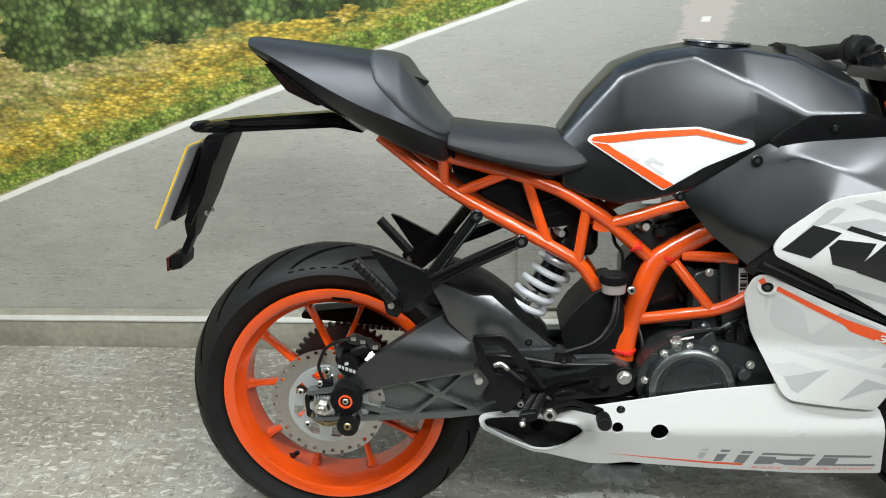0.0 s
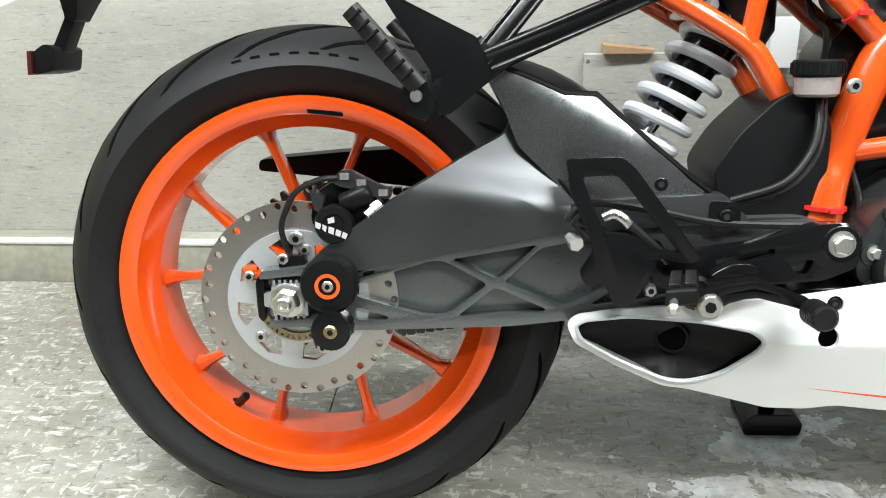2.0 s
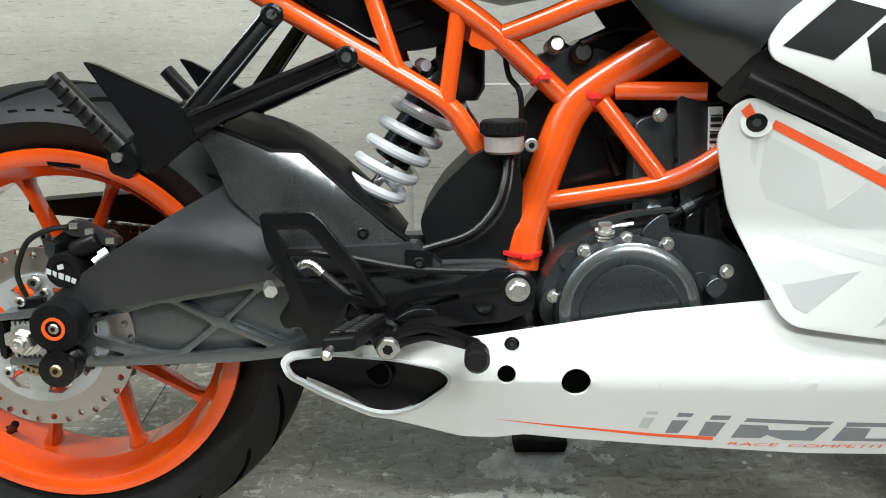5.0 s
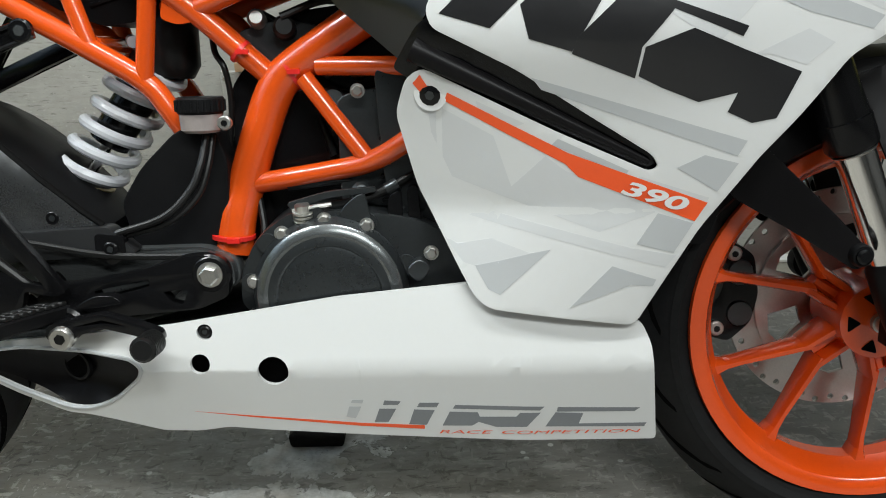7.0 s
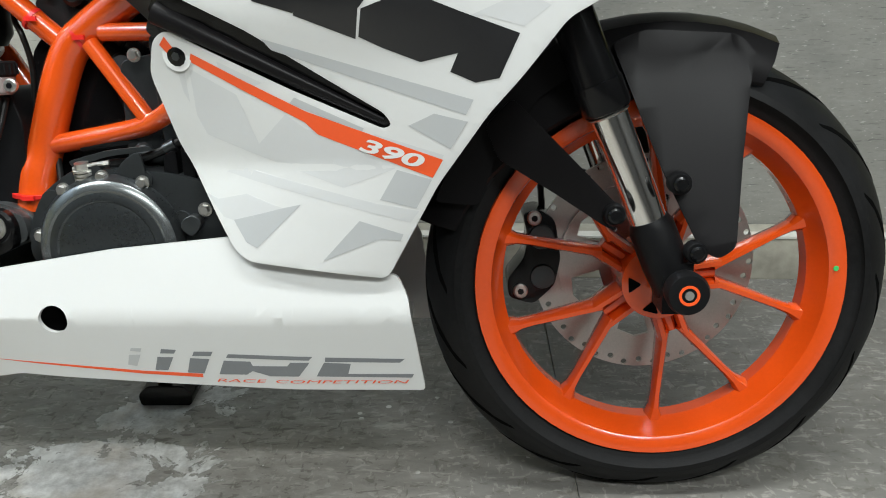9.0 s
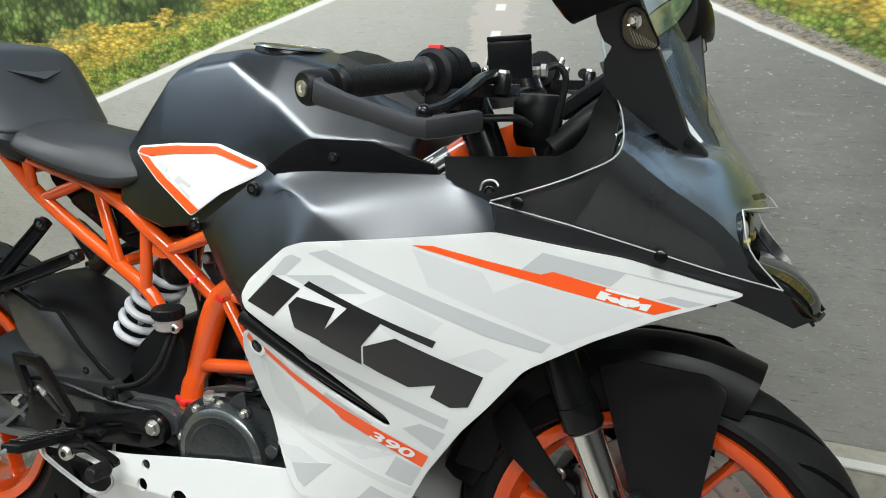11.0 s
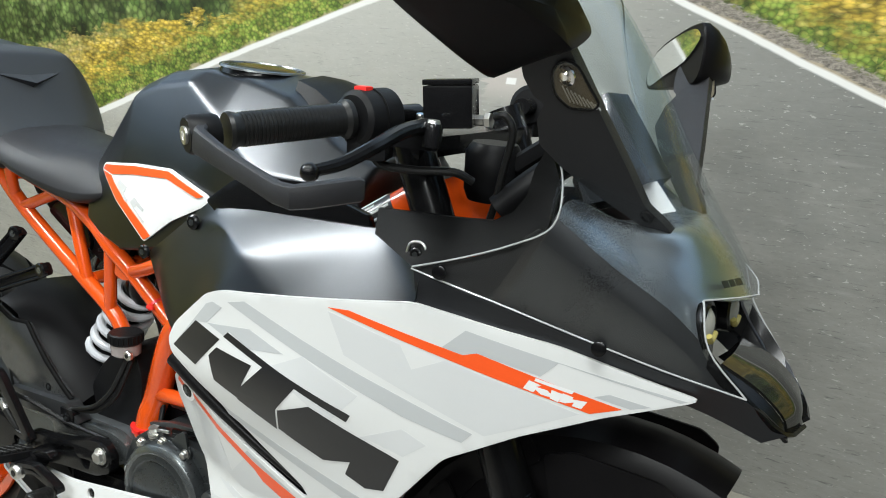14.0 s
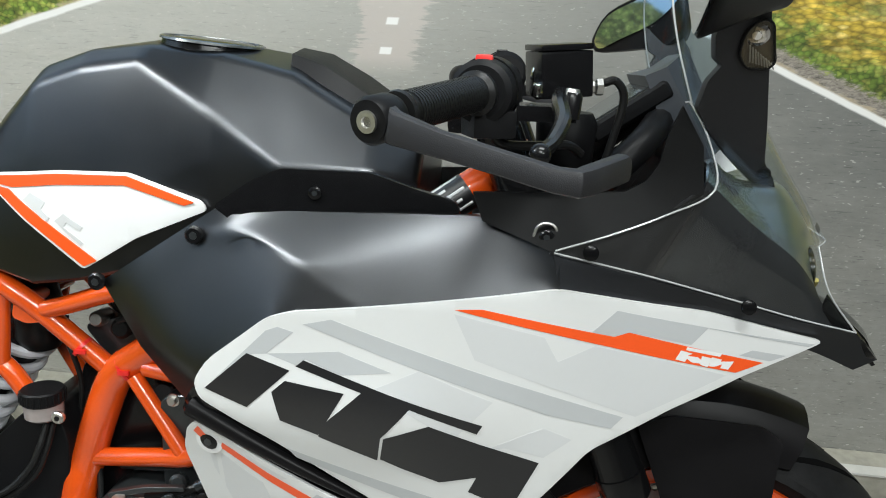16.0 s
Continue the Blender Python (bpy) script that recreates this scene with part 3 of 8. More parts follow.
def shell(poly, surf, thick=0.003, step=0.03, lift=0.0, round_by=0.0):
    """A panel with an outline of (x, z) lying on the surface y = surf(x, z), thick inwards (+y), lifted outwards (-y)."""
    bm = bmesh.new()
    ring = [bm.verts.new((x, 0, z)) for x, z in poly]
    edges = [bm.edges.new((ring[i], ring[(i + 1) % len(ring)])) for i in range(len(ring))]
    bmesh.ops.triangle_fill(bm, use_beauty=True, use_dissolve=False, edges=edges)
    xs, zs = [p[0] for p in poly], [p[1] for p in poly]
    for k, (lo, hi) in ((0, (min(xs), max(xs))), (2, (min(zs), max(zs)))):
        n = int((hi - lo) / step)
        for i in range(1, n + 1):
            at = [0, 0, 0]
            no = [0, 0, 0]
            at[k], no[k] = lo + (hi - lo) * i / (n + 1), 1
            bmesh.ops.bisect_plane(bm, geom=bm.verts[:] + bm.edges[:] + bm.faces[:], dist=1e-6, plane_co=at, plane_no=no)
    for v in bm.verts:
        v.co.y = surf(v.co.x, v.co.z) - lift
    r = bmesh.ops.extrude_face_region(bm, geom=bm.faces[:])
    for v in r["geom"]:
        if isinstance(v, bmesh.types.BMVert):
            v.co.y += thick
    if round_by:
        bmesh.ops.recalc_face_normals(bm, faces=bm.faces)
        edges = [e for e in bm.edges if len(e.link_faces) == 2 and e.calc_face_angle() > radians(60)]
        bmesh.ops.bevel(bm, geom=edges, offset=round_by, segments=2, profile=0.6, affect="EDGES", clamp_overlap=True)
    return bm


def fillet(poly, r=0.008, n=3):
    """Rounds the corners of an outline."""
    out = []
    for i, q in enumerate(poly):
        a, b, c = Vector(poly[i - 1]), Vector(q), Vector(poly[(i + 1) % len(poly)])
        la, lc = (a - b).length, (c - b).length
        d = min(r, la * 0.45, lc * 0.45)
        p0, p1 = b + (a - b) * (d / la), b + (c - b) * (d / lc)
        for k in range(n + 1):
            t = k / n
            out.append(tuple(p0 * (1 - t) ** 2 + b * 2 * t * (1 - t) + p1 * t * t))
    return out


def ellipse(cx, cz, rx, rz, n=20, turn=0.0):
    c, s = math.cos(radians(turn)), math.sin(radians(turn))
    return [(cx + rx * math.cos(2 * math.pi * k / n) * c - rz * math.sin(2 * math.pi * k / n) * s,
             cz + rx * math.cos(2 * math.pi * k / n) * s + rz * math.sin(2 * math.pi * k / n) * c) for k in range(n)]


def loft(bm, sections, close=True, caps=True):
    """Skin through sections that have the same number of points."""
    rings = [[bm.verts.new(p) for p in s] for s in sections]
    n = len(rings[0])
    for a, b in zip(rings, rings[1:]):
        for k in range(n if close else n - 1):
            bm.faces.new((a[k], a[(k + 1) % n], b[(k + 1) % n], b[k]))
    if caps and close:
        bm.faces.new(rings[0])
        bm.faces.new(rings[-1])
    return bm


# ---- the room ----
WALL_TURN = math.degrees(math.atan(-0.045))


def structure(name, bm, material, label, category, at=None):
    ob = part(name, bm, material, None, label)
    if at:
        ob.matrix_world = at
    return tagged(ob, label, category, kind="structure")


bm = bmesh.new()
box(bm, -4.0, 5.0, -5.0, 1.6, -0.1, -0.006)
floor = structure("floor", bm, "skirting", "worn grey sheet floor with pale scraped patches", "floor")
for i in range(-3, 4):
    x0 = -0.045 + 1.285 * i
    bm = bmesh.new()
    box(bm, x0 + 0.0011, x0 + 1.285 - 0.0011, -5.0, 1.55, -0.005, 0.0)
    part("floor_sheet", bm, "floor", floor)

# back wall: object x along the wall from the world's x = 0, its face at object y = 0
back_at = pose(0, 0.80, 0, 0, 0, WALL_TURN)
bm = bmesh.new()
box(bm, -1.252, 4.2, 0.0, 0.12, 0.0, CEILING)
structure("wall_back", bm, "mural", "wall papered with a printed photograph of an empty road", "wall", back_at)
bm = bmesh.new()
box(bm, -1.25, 4.1, -0.085, -0.002, 0.0, 0.090)
bevel(bm, 0.004)
structure("baseboard_back", bm, "skirting", "grey-green boxed skirting along the papered wall", "skirting", back_at)
bm = bmesh.new()
box(bm, -1.25, 4.1, -0.088, -0.060, 0.0905, 0.095)
structure("trim_back", bm, "skirting_top", "pale strip along the top of the skirting", "trim", back_at)

# side wall, turned towards the viewer at the corner behind the tail
corner = back_at @ Vector((-1.25, 0, 0))
side_dir = Vector((-0.22, -1.0, 0)).normalized()
turn = math.degrees(math.atan2(side_dir.y, side_dir.x))
side_at = pose(corner.x, corner.y, 0, 0, 0, turn)
bm = bmesh.new()
box(bm, -0.02, 3.6, -0.12, 0.0, 0.0, CEILING)
structure("wall_side", bm, "mural_side", "side wall papered with a printed road verge", "wall", side_at)
bm = bmesh.new()
box(bm, 0.05, 3.5, 0.002, 0.03, 0.0, 0.090)
bevel(bm, 0.004)
structure("baseboard_side", bm, "skirting", "grey-green skirting along the side wall", "skirting", side_at)
bm = bmesh.new()
box(bm, 0.05, 3.5, 0.010, 0.033, 0.0905, 0.095)
structure("trim_side", bm, "skirting_top", "pale strip along the top of the skirting", "trim", side_at)

# a flush cover board low on the wall, a wood offcut lying on its edge, a small white box
bm = bmesh.new()
box(bm, 0.39, 0.84, -0.014, -0.003, 0.105, 0.466)
bevel(bm, 0.002, 1)
board = part("cover_board", bm, "mural", None)
board.matrix_world = back_at
tagged(board, "flat grey cover board fixed low on the papered wall", "board")
bm = bmesh.new()
turned(bm, [(0, 0.004), (0.002, 0.003)], (0.398, -0.014, 0.452), (0, -1, 0), 10)
part("screw", bm, "zinc", board)
bm = bmesh.new()
loft(bm, [[(0.425, -0.030, 0.467), (0.425, -0.004, 0.467), (0.425, -0.004, 0.486), (0.425, -0.030, 0.484)], [(0.520, -0.026, 0.467), (0.520, -0.004, 0.467), (0.520, -0.004, 0.474), (0.520, -0.026, 0.473)]])
wedge = part("wood_offcut", bm, surface("raw_wood", (0.36, 0.22, 0.12), 0.7, vary=0.25, grain=0.3, scale=30), None)
wedge.matrix_world = back_at
tagged(wedge, "small wedge of raw wood on the cover board", "wood offcut")
bm = bmesh.new()
box(bm, 0.725, 0.775, -0.045, -0.015, 0.44, 0.53)
bevel(bm, 0.004)
ub = part("utility_box", bm, "decal_white", None)
ub.matrix_world = back_at
tagged(ub, "small white plastic box on the wall", "box")

# walls out of view close the room; near-black so black parts reflect little
bm = bmesh.new()
box(bm, -4.0, 5.0, -5.12, -5.0, 0, CEILING)
structure("wall_front", bm, "wall", "plain unseen wall, near-black to keep reflections dark", "wall")
bm = bmesh.new()
box(bm, 4.0, 4.12, -5.0, 1.0, 0, CEILING)
structure("wall_right", bm, "wall", "plain unseen wall, near-black to keep reflections dark", "wall")
bm = bmesh.new()
box(bm, -3.0, -2.9, -5.0, -2.0, 0, CEILING)
structure("wall_left", bm, "wall", "plain unseen wall, near-black to keep reflections dark", "wall")
bm = bmesh.new()
box(bm, -4.0, 5.0, -5.0, 1.6, CEILING, CEILING + 0.1)
structure("ceiling", bm, "ceiling", "plain white ceiling", "ceiling")

# the lit ceiling strips have a housing each
for sx, sy, sl, power in STRIPS:
    light = new("ceiling_light")
    light.matrix_world = pose(sx, sy, CEILING)
    tagged(light, "long white ceiling strip light, switched on", "ceiling light", "ceiling strip lights")
    bm = bmesh.new()
    box(bm, -sl / 2 - 0.03, sl / 2 + 0.03, -0.11, 0.11, -0.07, -0.002)
    bevel(bm, 0.008)
    part("housing", bm, "ceiling", light)
# ---- the motorcycle: built upright, x forwards from the rear axle, y to its left, z up from the ground, then leant on its stand ----
LEAN = 9.0
SHEAR = 0.028
RX, RZ, RR = 0.000, 0.316, 0.306
FX, FZ, FR = 1.333, 0.290, 0.291
bike = new("motorcycle")
bike.matrix_world = pose(0, 0, -0.003, -LEAN, 0, 0)
tagged(bike, "small orange, white and black sports motorcycle leaning on its side stand", "motorcycle")


def mir(p):
    """The same point on the machine's other side."""
    return (p[0], 2 * SHEAR * p[2] - p[1], p[2])


def mirrored(bm):
    for v in bm.verts:
        v.co.y = 2 * SHEAR * v.co.z - v.co.y
    bmesh.ops.reverse_faces(bm, faces=bm.faces)
    return bm


def fair(x, z):
    """The outer skin of the side fairing."""
    u, w = x - 1.0, z - 0.55
    bulge = 0.0115 * math.exp(-((z - 0.628) / 0.052) ** 2) * max(0.0, min(1.0, (1.14 - x) / 0.14))
    tuck = 0.008 * max(0.0, min(1.0, (0.87 - x) / 0.06)) * (z < 0.625 - 0.5 * (x - 0.79))
    return -0.1997 - 0.0333 * u - 0.1639 * w + 0.5321 * u * u + 0.3612 * w * w + 0.3402 * u * w - max(0.0, 0.46 - z) * max(0.0, 0.35 - 1.6 * (x - 0.87)) - bulge + tuck


def bolt(name, at, r, parent, material="zinc", depth=0.006, direction=(0, -1, 0), label="", steps=12):
    """A bolt head with a dark socket."""
    d = Vector(direction).normalized()
    bm = bmesh.new()
    turned(bm, [(0, r), (depth * 0.7, r), (depth, r * 0.8)], at, d, steps)
    n = len(bm.faces)
    turned(bm, [(depth - 0.002, r * 0.45), (depth + 0.0006, r * 0.45)], at, d, 6)
    bm.faces.ensure_lookup_table()
    for f in bm.faces[n:]:
        f.material_index = 1
    ob = part(name, bm, material, parent, label)
    ob.data.materials.append(M["black"] if material != "black" else M["engine"])
    return ob


def hex_head(name, at, r, parent, material="zinc", depth=0.007, direction=(0, -1, 0)):
    """A plain hexagon bolt head on its flange."""
    d = Vector(direction).normalized()
    bm = bmesh.new()
    turned(bm, [(0, r * 1.35), (depth * 0.22, r * 1.3), (depth * 0.25, r * 0.9)], at, d, 18)
    turned(bm, [(depth * 0.2, r), (depth * 0.85, r), (depth, r * 0.82)], at, d, 6)
    return part(name, bm, material, parent)


# -- wheels --
def tyre_profile(r, width, rim):
    h = width / 2
    return [(rim - 0.006, -h * 0.60), (rim + 0.004, -h * 0.74), (rim + 0.010, -h * 0.76), (rim + 0.026, -h * 0.95), (r - 0.046, -h), (r - 0.034, -h * 0.90), (r - 0.020, -h * 0.70),
            (r - 0.009, -h * 0.46), (r - 0.002, -h * 0.22), (r, 0), (r - 0.002, h * 0.22), (r - 0.009, h * 0.46), (r - 0.020, h * 0.70), (r - 0.034, h * 0.90), (r - 0.046, h), (rim + 0.026, h * 0.95), (rim + 0.010, h * 0.76), (rim + 0.004, h * 0.74), (rim - 0.006, h * 0.60)]


def rim_profile(lip, half):
    return [(lip, -half), (lip + 0.001, -half + 0.006), (lip - 0.010, -half + 0.012), (lip - 0.016, -half + 0.03), (lip - 0.022, 0), (lip - 0.016, half - 0.03), (lip - 0.010, half - 0.012), (lip + 0.001, half - 0.006), (lip, half),
            (lip - 0.014, half), (lip - 0.020, half - 0.004), (lip - 0.026, half - 0.020), (lip - 0.036, half - 0.034), (lip - 0.036, -half + 0.034), (lip - 0.026, -half + 0.020), (lip - 0.020, -half + 0.004), (lip - 0.014, -half)]


def bar(bm, a, b, wa, wb, da, db):
    """A tapered bar with rounded edges in the wheel's plane: width w across, depth d along y."""
    a, b = Vector(a), Vector(b)
    d = (b - a).normalized()
    s = Vector((-d.z, 0, d.x))
    sections = []
    for i in range(5):
        t = i / 4
        c, w, q = a.lerp(b, t), wa + (wb - wa) * t, da + (db - da) * t
        ring = []
        for k in range(10):
            ang = 2 * math.pi * k / 10
            cx, cy = math.cos(ang), math.sin(ang)
            ring.append(c + s * (w / 2 * math.copysign(abs(cx) ** 0.7, cx)) + Vector((0, q / 2 * math.copysign(abs(cy) ** 0.7, cy), 0)))
        sections.append(ring)
    loft(bm, sections)
    return bm


def groove(r, h, a0, lean, side):
    """One sipe of a tread: a dark strip for its shade that lies on the crown of the tyre, slanting outwards."""
    bm = bmesh.new()
    rows = []
    for i in range(7):
        t = i / 6
        o = (0.10 + 0.72 * t) * h * side
        f = abs(o) / h
        rr = np.interp(f, (0, 0.22, 0.46, 0.70, 0.90, 1.0), (r, r - 0.002, r - 0.009, r - 0.020, r - 0.034, r - 0.046))
        rr += 0.0006
        a = a0 + lean * t
        w = 0.010 * math.sin(math.pi * (0.12 + 0.76 * t)) / r
        rows.append([bm.verts.new((math.cos(a + s * w) * rr, o, math.sin(a + s * w) * rr)) for s in (-1, 1)])
    for p, q in zip(rows, rows[1:]):
        bm.faces.new((p[0], p[1], q[1], q[0]))
    r2 = bmesh.ops.extrude_face_region(bm, geom=bm.faces[:])
    for v in r2["geom"]:
        if isinstance(v, bmesh.types.BMVert):
            v.co.x *= 0.996
            v.co.z *= 0.996
    return bm


def wheel(name, at, r, width, lip, half, first, label):
    c = Vector(at)
    rim = part(name, spun(rim_profile(lip, half), at, 72), "rim", bike, "orange cast alloy wheel rim")
    tyre = part("tyre", spun(tyre_profile(r, width, lip), at, 96), "rubber", rim, label)
    n = 18 if name == "rear_wheel" else 16
    for side in (-1, 1):
        mesh = None
        for i in range(n):
            if mesh is None:
                ob = part("tread_groove", groove(r, width / 2, 0.0, 0.42, side), "groove", rim)
                mesh = ob.data
            else:
                ob = new("tread_groove", mesh)
                ob.parent = rim
            ob.matrix_basis = Matrix.Translation(c) @ Matrix.Rotation(2 * math.pi * (i + 0.5 * (side > 0)) / n, 4, "Y")
    inner = lip - 0.033
    for k in range(5):
        mid = radians(first + 18 + 72 * k)
        ray = Vector((math.cos(mid), 0, math.sin(mid)))
        across = Vector((-ray.z, 0, ray.x))
        # a broad stem with a sunk channel, out of which two slim spokes part
        bm = bmesh.new()
        bar(bm, c + ray * 0.030, c + ray * 0.078, 0.020, 0.014, 0.026, 0.020)
        part("stem_web", bm, "rim", rim)
        for s in (-1, 1):
            a = mid + radians(18 * s)
            end = c + Vector((math.cos(a), 0, math.sin(a))) * inner
            root, knee = c + ray * 0.030 + across * (0.0125 * s), c + ray * 0.078 + across * (0.0120 * s)
            out = (end - knee).normalized()
            bm = bmesh.new()
            bar(bm, root, knee + out * 0.006, 0.0125, 0.0130, 0.060, 0.044)
            bar(bm, knee - out * 0.004, end - out * 0.030, 0.0135, 0.0110, 0.044, 0.030)
            bar(bm, end - out * 0.032, end - out * 0.012, 0.0110, 0.0135, 0.030, 0.032)
            bar(bm, end - out * 0.014, end + out * 0.006, 0.0130, 0.0300, 0.032, 0.038)
            part("spoke", bm, "rim", rim)
        gap = mid + radians(36)
        g = Vector((math.cos(gap), 0, math.sin(gap)))
        h = Vector((-g.z, 0, g.x))
        tri = [c + g * 0.022, c + g * 0.038 + h * 0.0105, c + g * 0.038 - h * 0.0105]
        # dark plate on the hub's face gives the shade of a recessed pocket
        bm = slab(fillet([(q.x, q.z) for q in tri], 0.003), c.y - 0.0462, c.y - 0.0440)
        part("hub_pocket_shade", bm, "groove", rim)
    bm = bmesh.new()
    turned(bm, [(-0.045, 0.040), (-0.042, 0.046), (0.042, 0.046), (0.045, 0.040)], at, (0, 1, 0), 32)
    part("hub", bm, "rim", rim)
    return rim


# near-black for the shade in grooves and holes, and for the rim label
M["groove"] = surface("recess_shade_and_label_black", (0.003, 0.003, 0.003), 0.9, vary=0.2, spec=0.02)
rear = wheel("rear_wheel", (RX, 0.014, RZ), RR, 0.146, 0.2265, 0.064, 71, "black sport tyre with slanting tread grooves")
front = wheel("front_wheel", (FX, 0.002, FZ), FR, 0.110, 0.2275, 0.046, 200.5 - 72, "black sport tyre with slanting tread grooves")

# raised bars stand for the maker's lettering moulded into the rear sidewall
for i in range(7):
    a = radians(72 + 4.6 * (7 - i))
    bm = bmesh.new()
    box(bm, -0.0055, 0.0055, -0.0003, 0.0003, -0.0032, 0.0032)
    ob = part("sidewall_mark", bm, "rubber", rear)
    ob.matrix_basis = Matrix.Translation((RX, 0.014, RZ)) @ Matrix.Rotation(-(a - math.pi / 2), 4, "Y") @ Matrix.Translation((0, -0.0655, 0.2720)) @ Matrix.Rotation(radians(31), 4, "X")

bm = bmesh.new()
va = radians(235)
vp = Vector((RX + math.cos(va) * 0.196, -0.006, RZ + math.sin(va) * 0.196))
turned(bm, [(0, 0.010), (0.004, 0.010), (0.006, 0.005), (0.030, 0.0055), (0.032, 0.004)], vp, (-math.cos(va) * 0.8 + 0.3, -0.55, -math.sin(va)), 14)
part("valve", bm, "hose", rear, "black rubber tyre valve")
bm = bmesh.new()
turned(bm, [(0, 0.0035), (0.001, 0.0030)], (FX + 0.214 * math.cos(0.08), -0.0445, FZ + 0.214 * math.sin(0.08)), (0, -1, 0), 10)
part("paint_dot", bm, surface("green_paint", (0.05, 0.5, 0.12), 0.4), front, "small green paint dot")


# -- brake discs --
def brake_disc(name, at, r_out, r_in, thick, holes, parent, label, rows=((0.9, 0), (0.76, 0.5))):
    loops = [ellipse(0, 0, r_in, r_in, 40)]
    for f, shift in rows:
        rr = r_in + (r_out - r_in) * f * 0.96
        for i in range(holes):
            a = 2 * math.pi * (i + shift) / holes
            loops.append(ellipse(rr * math.cos(a), rr * math.sin(a), 0.0042, 0.0042, 10))
    wave = ellipse(0, 0, r_out, r_out, 120)
    bm = slab(wave, -thick / 2, thick / 2, 0, 1, loops)
    bmesh.ops.translate(bm, verts=bm.verts, vec=at)
    return part(name, bm, "disc", parent, label)


rd = (RX - 0.004, -0.083, RZ + 0.003)
disc_r = brake_disc("rear_brake_disc", rd, 0.112, 0.078, 0.005, 18, bike, "drilled steel brake disc")
# the pale carrier has slots between its arms
loops = []
for i in range(8):
    a = 2 * math.pi * (i + 0.3) / 8
    loops.append([(r * math.cos(a + s), r * math.sin(a + s)) for r, s in ((0.050, -0.16), (0.068, -0.22), (0.072, 0.0), (0.068, 0.22), (0.050, 0.10))])
bm = slab(ellipse(0, 0, 0.080, 0.080, 60), -0.004, 0.003, 0, 1, [ellipse(0, 0, 0.030, 0.030, 24), *loops])
bmesh.ops.translate(bm, verts=bm.verts, vec=(rd[0], rd[1] - 0.004, rd[2]))
carrier = part("carrier", bm, surface("pale_cast_carrier", (0.62, 0.64, 0.66), 0.45, metal=0.8, vary=0.06), disc_r, "pale silver disc carrier with slots")
for i in range(5):
    a = 2 * math.pi * (i + 0.1) / 5
    bolt("carrier_bolt", (rd[0] + 0.060 * math.cos(a), rd[1] - 0.008, rd[2] + 0.060 * math.sin(a)), 0.0065, disc_r, "zinc", 0.005)
bm = slab(ellipse(0, 0, 0.046, 0.046, 48), -0.002, 0.002, 0, 1, [ellipse(0, 0, 0.037, 0.037, 30)] + [[(r * math.cos(2 * math.pi * (i + s) / 40), r * math.sin(2 * math.pi * (i + s) / 40)) for r, s in ((0.0395, -0.25), (0.0440, -0.25), (0.0440, 0.25), (0.0395, 0.25))] for i in range(40)])
bmesh.ops.translate(bm, verts=bm.verts, vec=(rd[0], rd[1] - 0.0095, rd[2]))
part("sensor_ring", bm, "brass", disc_r, "slotted brass-coloured sensor ring")
fd = (FX, 0.062, FZ)
disc_f = brake_disc("front_brake_disc", fd, 0.148, 0.112, 0.005, 22, bike, "drilled steel front brake disc")
loops = [[(r * math.cos(2 * math.pi * (i + s) / 6), r * math.sin(2 * math.pi * (i + s) / 6)) for r, s in ((0.060, 0.12), (0.098, 0.18), (0.103, 0.42), (0.098, 0.60), (0.060, 0.50))] for i in range(6)]
bm = slab(ellipse(0, 0, 0.114, 0.114, 60), -0.003, 0.003, 0, 1, [ellipse(0, 0, 0.035, 0.035, 24), *loops])
bmesh.ops.translate(bm, verts=bm.verts, vec=(fd[0], fd[1] - 0.006, fd[2]))
part("carrier", bm, "disc", disc_f, "steel disc carrier with curved arms")

# rear caliper with its hose and sensor lead
poly = fillet([(0.014, 0.408), (0.020, 0.440), (0.046, 0.456), (0.092, 0.446), (0.102, 0.424), (0.076, 0.392), (0.036, 0.386)], 0.008)
caliper = part("rear_brake_caliper", slab(poly, -0.090, -0.062, 0.003), "black", bike, "black single-piston rear brake caliper")
bm = bmesh.new()
turned(bm, [(0, 0.020), (0.004, 0.0212), (0.024, 0.0212), (0.028, 0.0195), (0.0285, 0.012), (0.027, 0.011)], (0.043, -0.086, 0.408), (0.05, -1, 0.05), 32)
part("piston_housing", bm, "hugger", caliper, "round black piston housing")
bm = bmesh.new()
turned(bm, [(0, 0.010), (0.003, 0.0115), (0.030, 0.0115), (0.034, 0.009)], (0.052, -0.098, 0.429), (0.92, 0, 0.38), 18)
part("slide_pin_boot", bm, "hugger", caliper)
bm = bmesh.new()
turned(bm, [(0, 0.008), (0.006, 0.0085), (0.010, 0.0085), (0.011, 0.006), (0.020, 0.0055)], (0.094, -0.100, 0.428), (-0.7, -0.4, -0.5), 6)
part("bleed_fitting", bm, "zinc", caliper, "zinc bleed fitting")
part("pad_bracket", slab(fillet([(.040, .454), (.052, .466), (.062, .465), (.088, .451), (.106, .443), (.104, .434), (.088, .436), (.071, .444), (.050, .448)], .003), -0.098, -0.084, 0.0015), "engine", caliper, "grey pad bracket")
for q in ((0.056, .459), (0.097, .441), (0.074, .452)):
    bm = bmesh.new()
    box(bm, q[0] - .005, q[0] + .005, -0.102, -0.096, q[1] - .003, q[1] + .004)
    bevel(bm, 0.0012)
    part("pad_clip", bm, "zinc", caliper)
part("pad_fin", slab([(.018, .446), (.034, .438), (.030, .420), (.022, .424)], -0.104, -0.084, 0.001), "engine", caliper)
bolt("caliper_bolt", (0.018, -0.092, 0.447), 0.006, caliper, "zinc", 0.006)
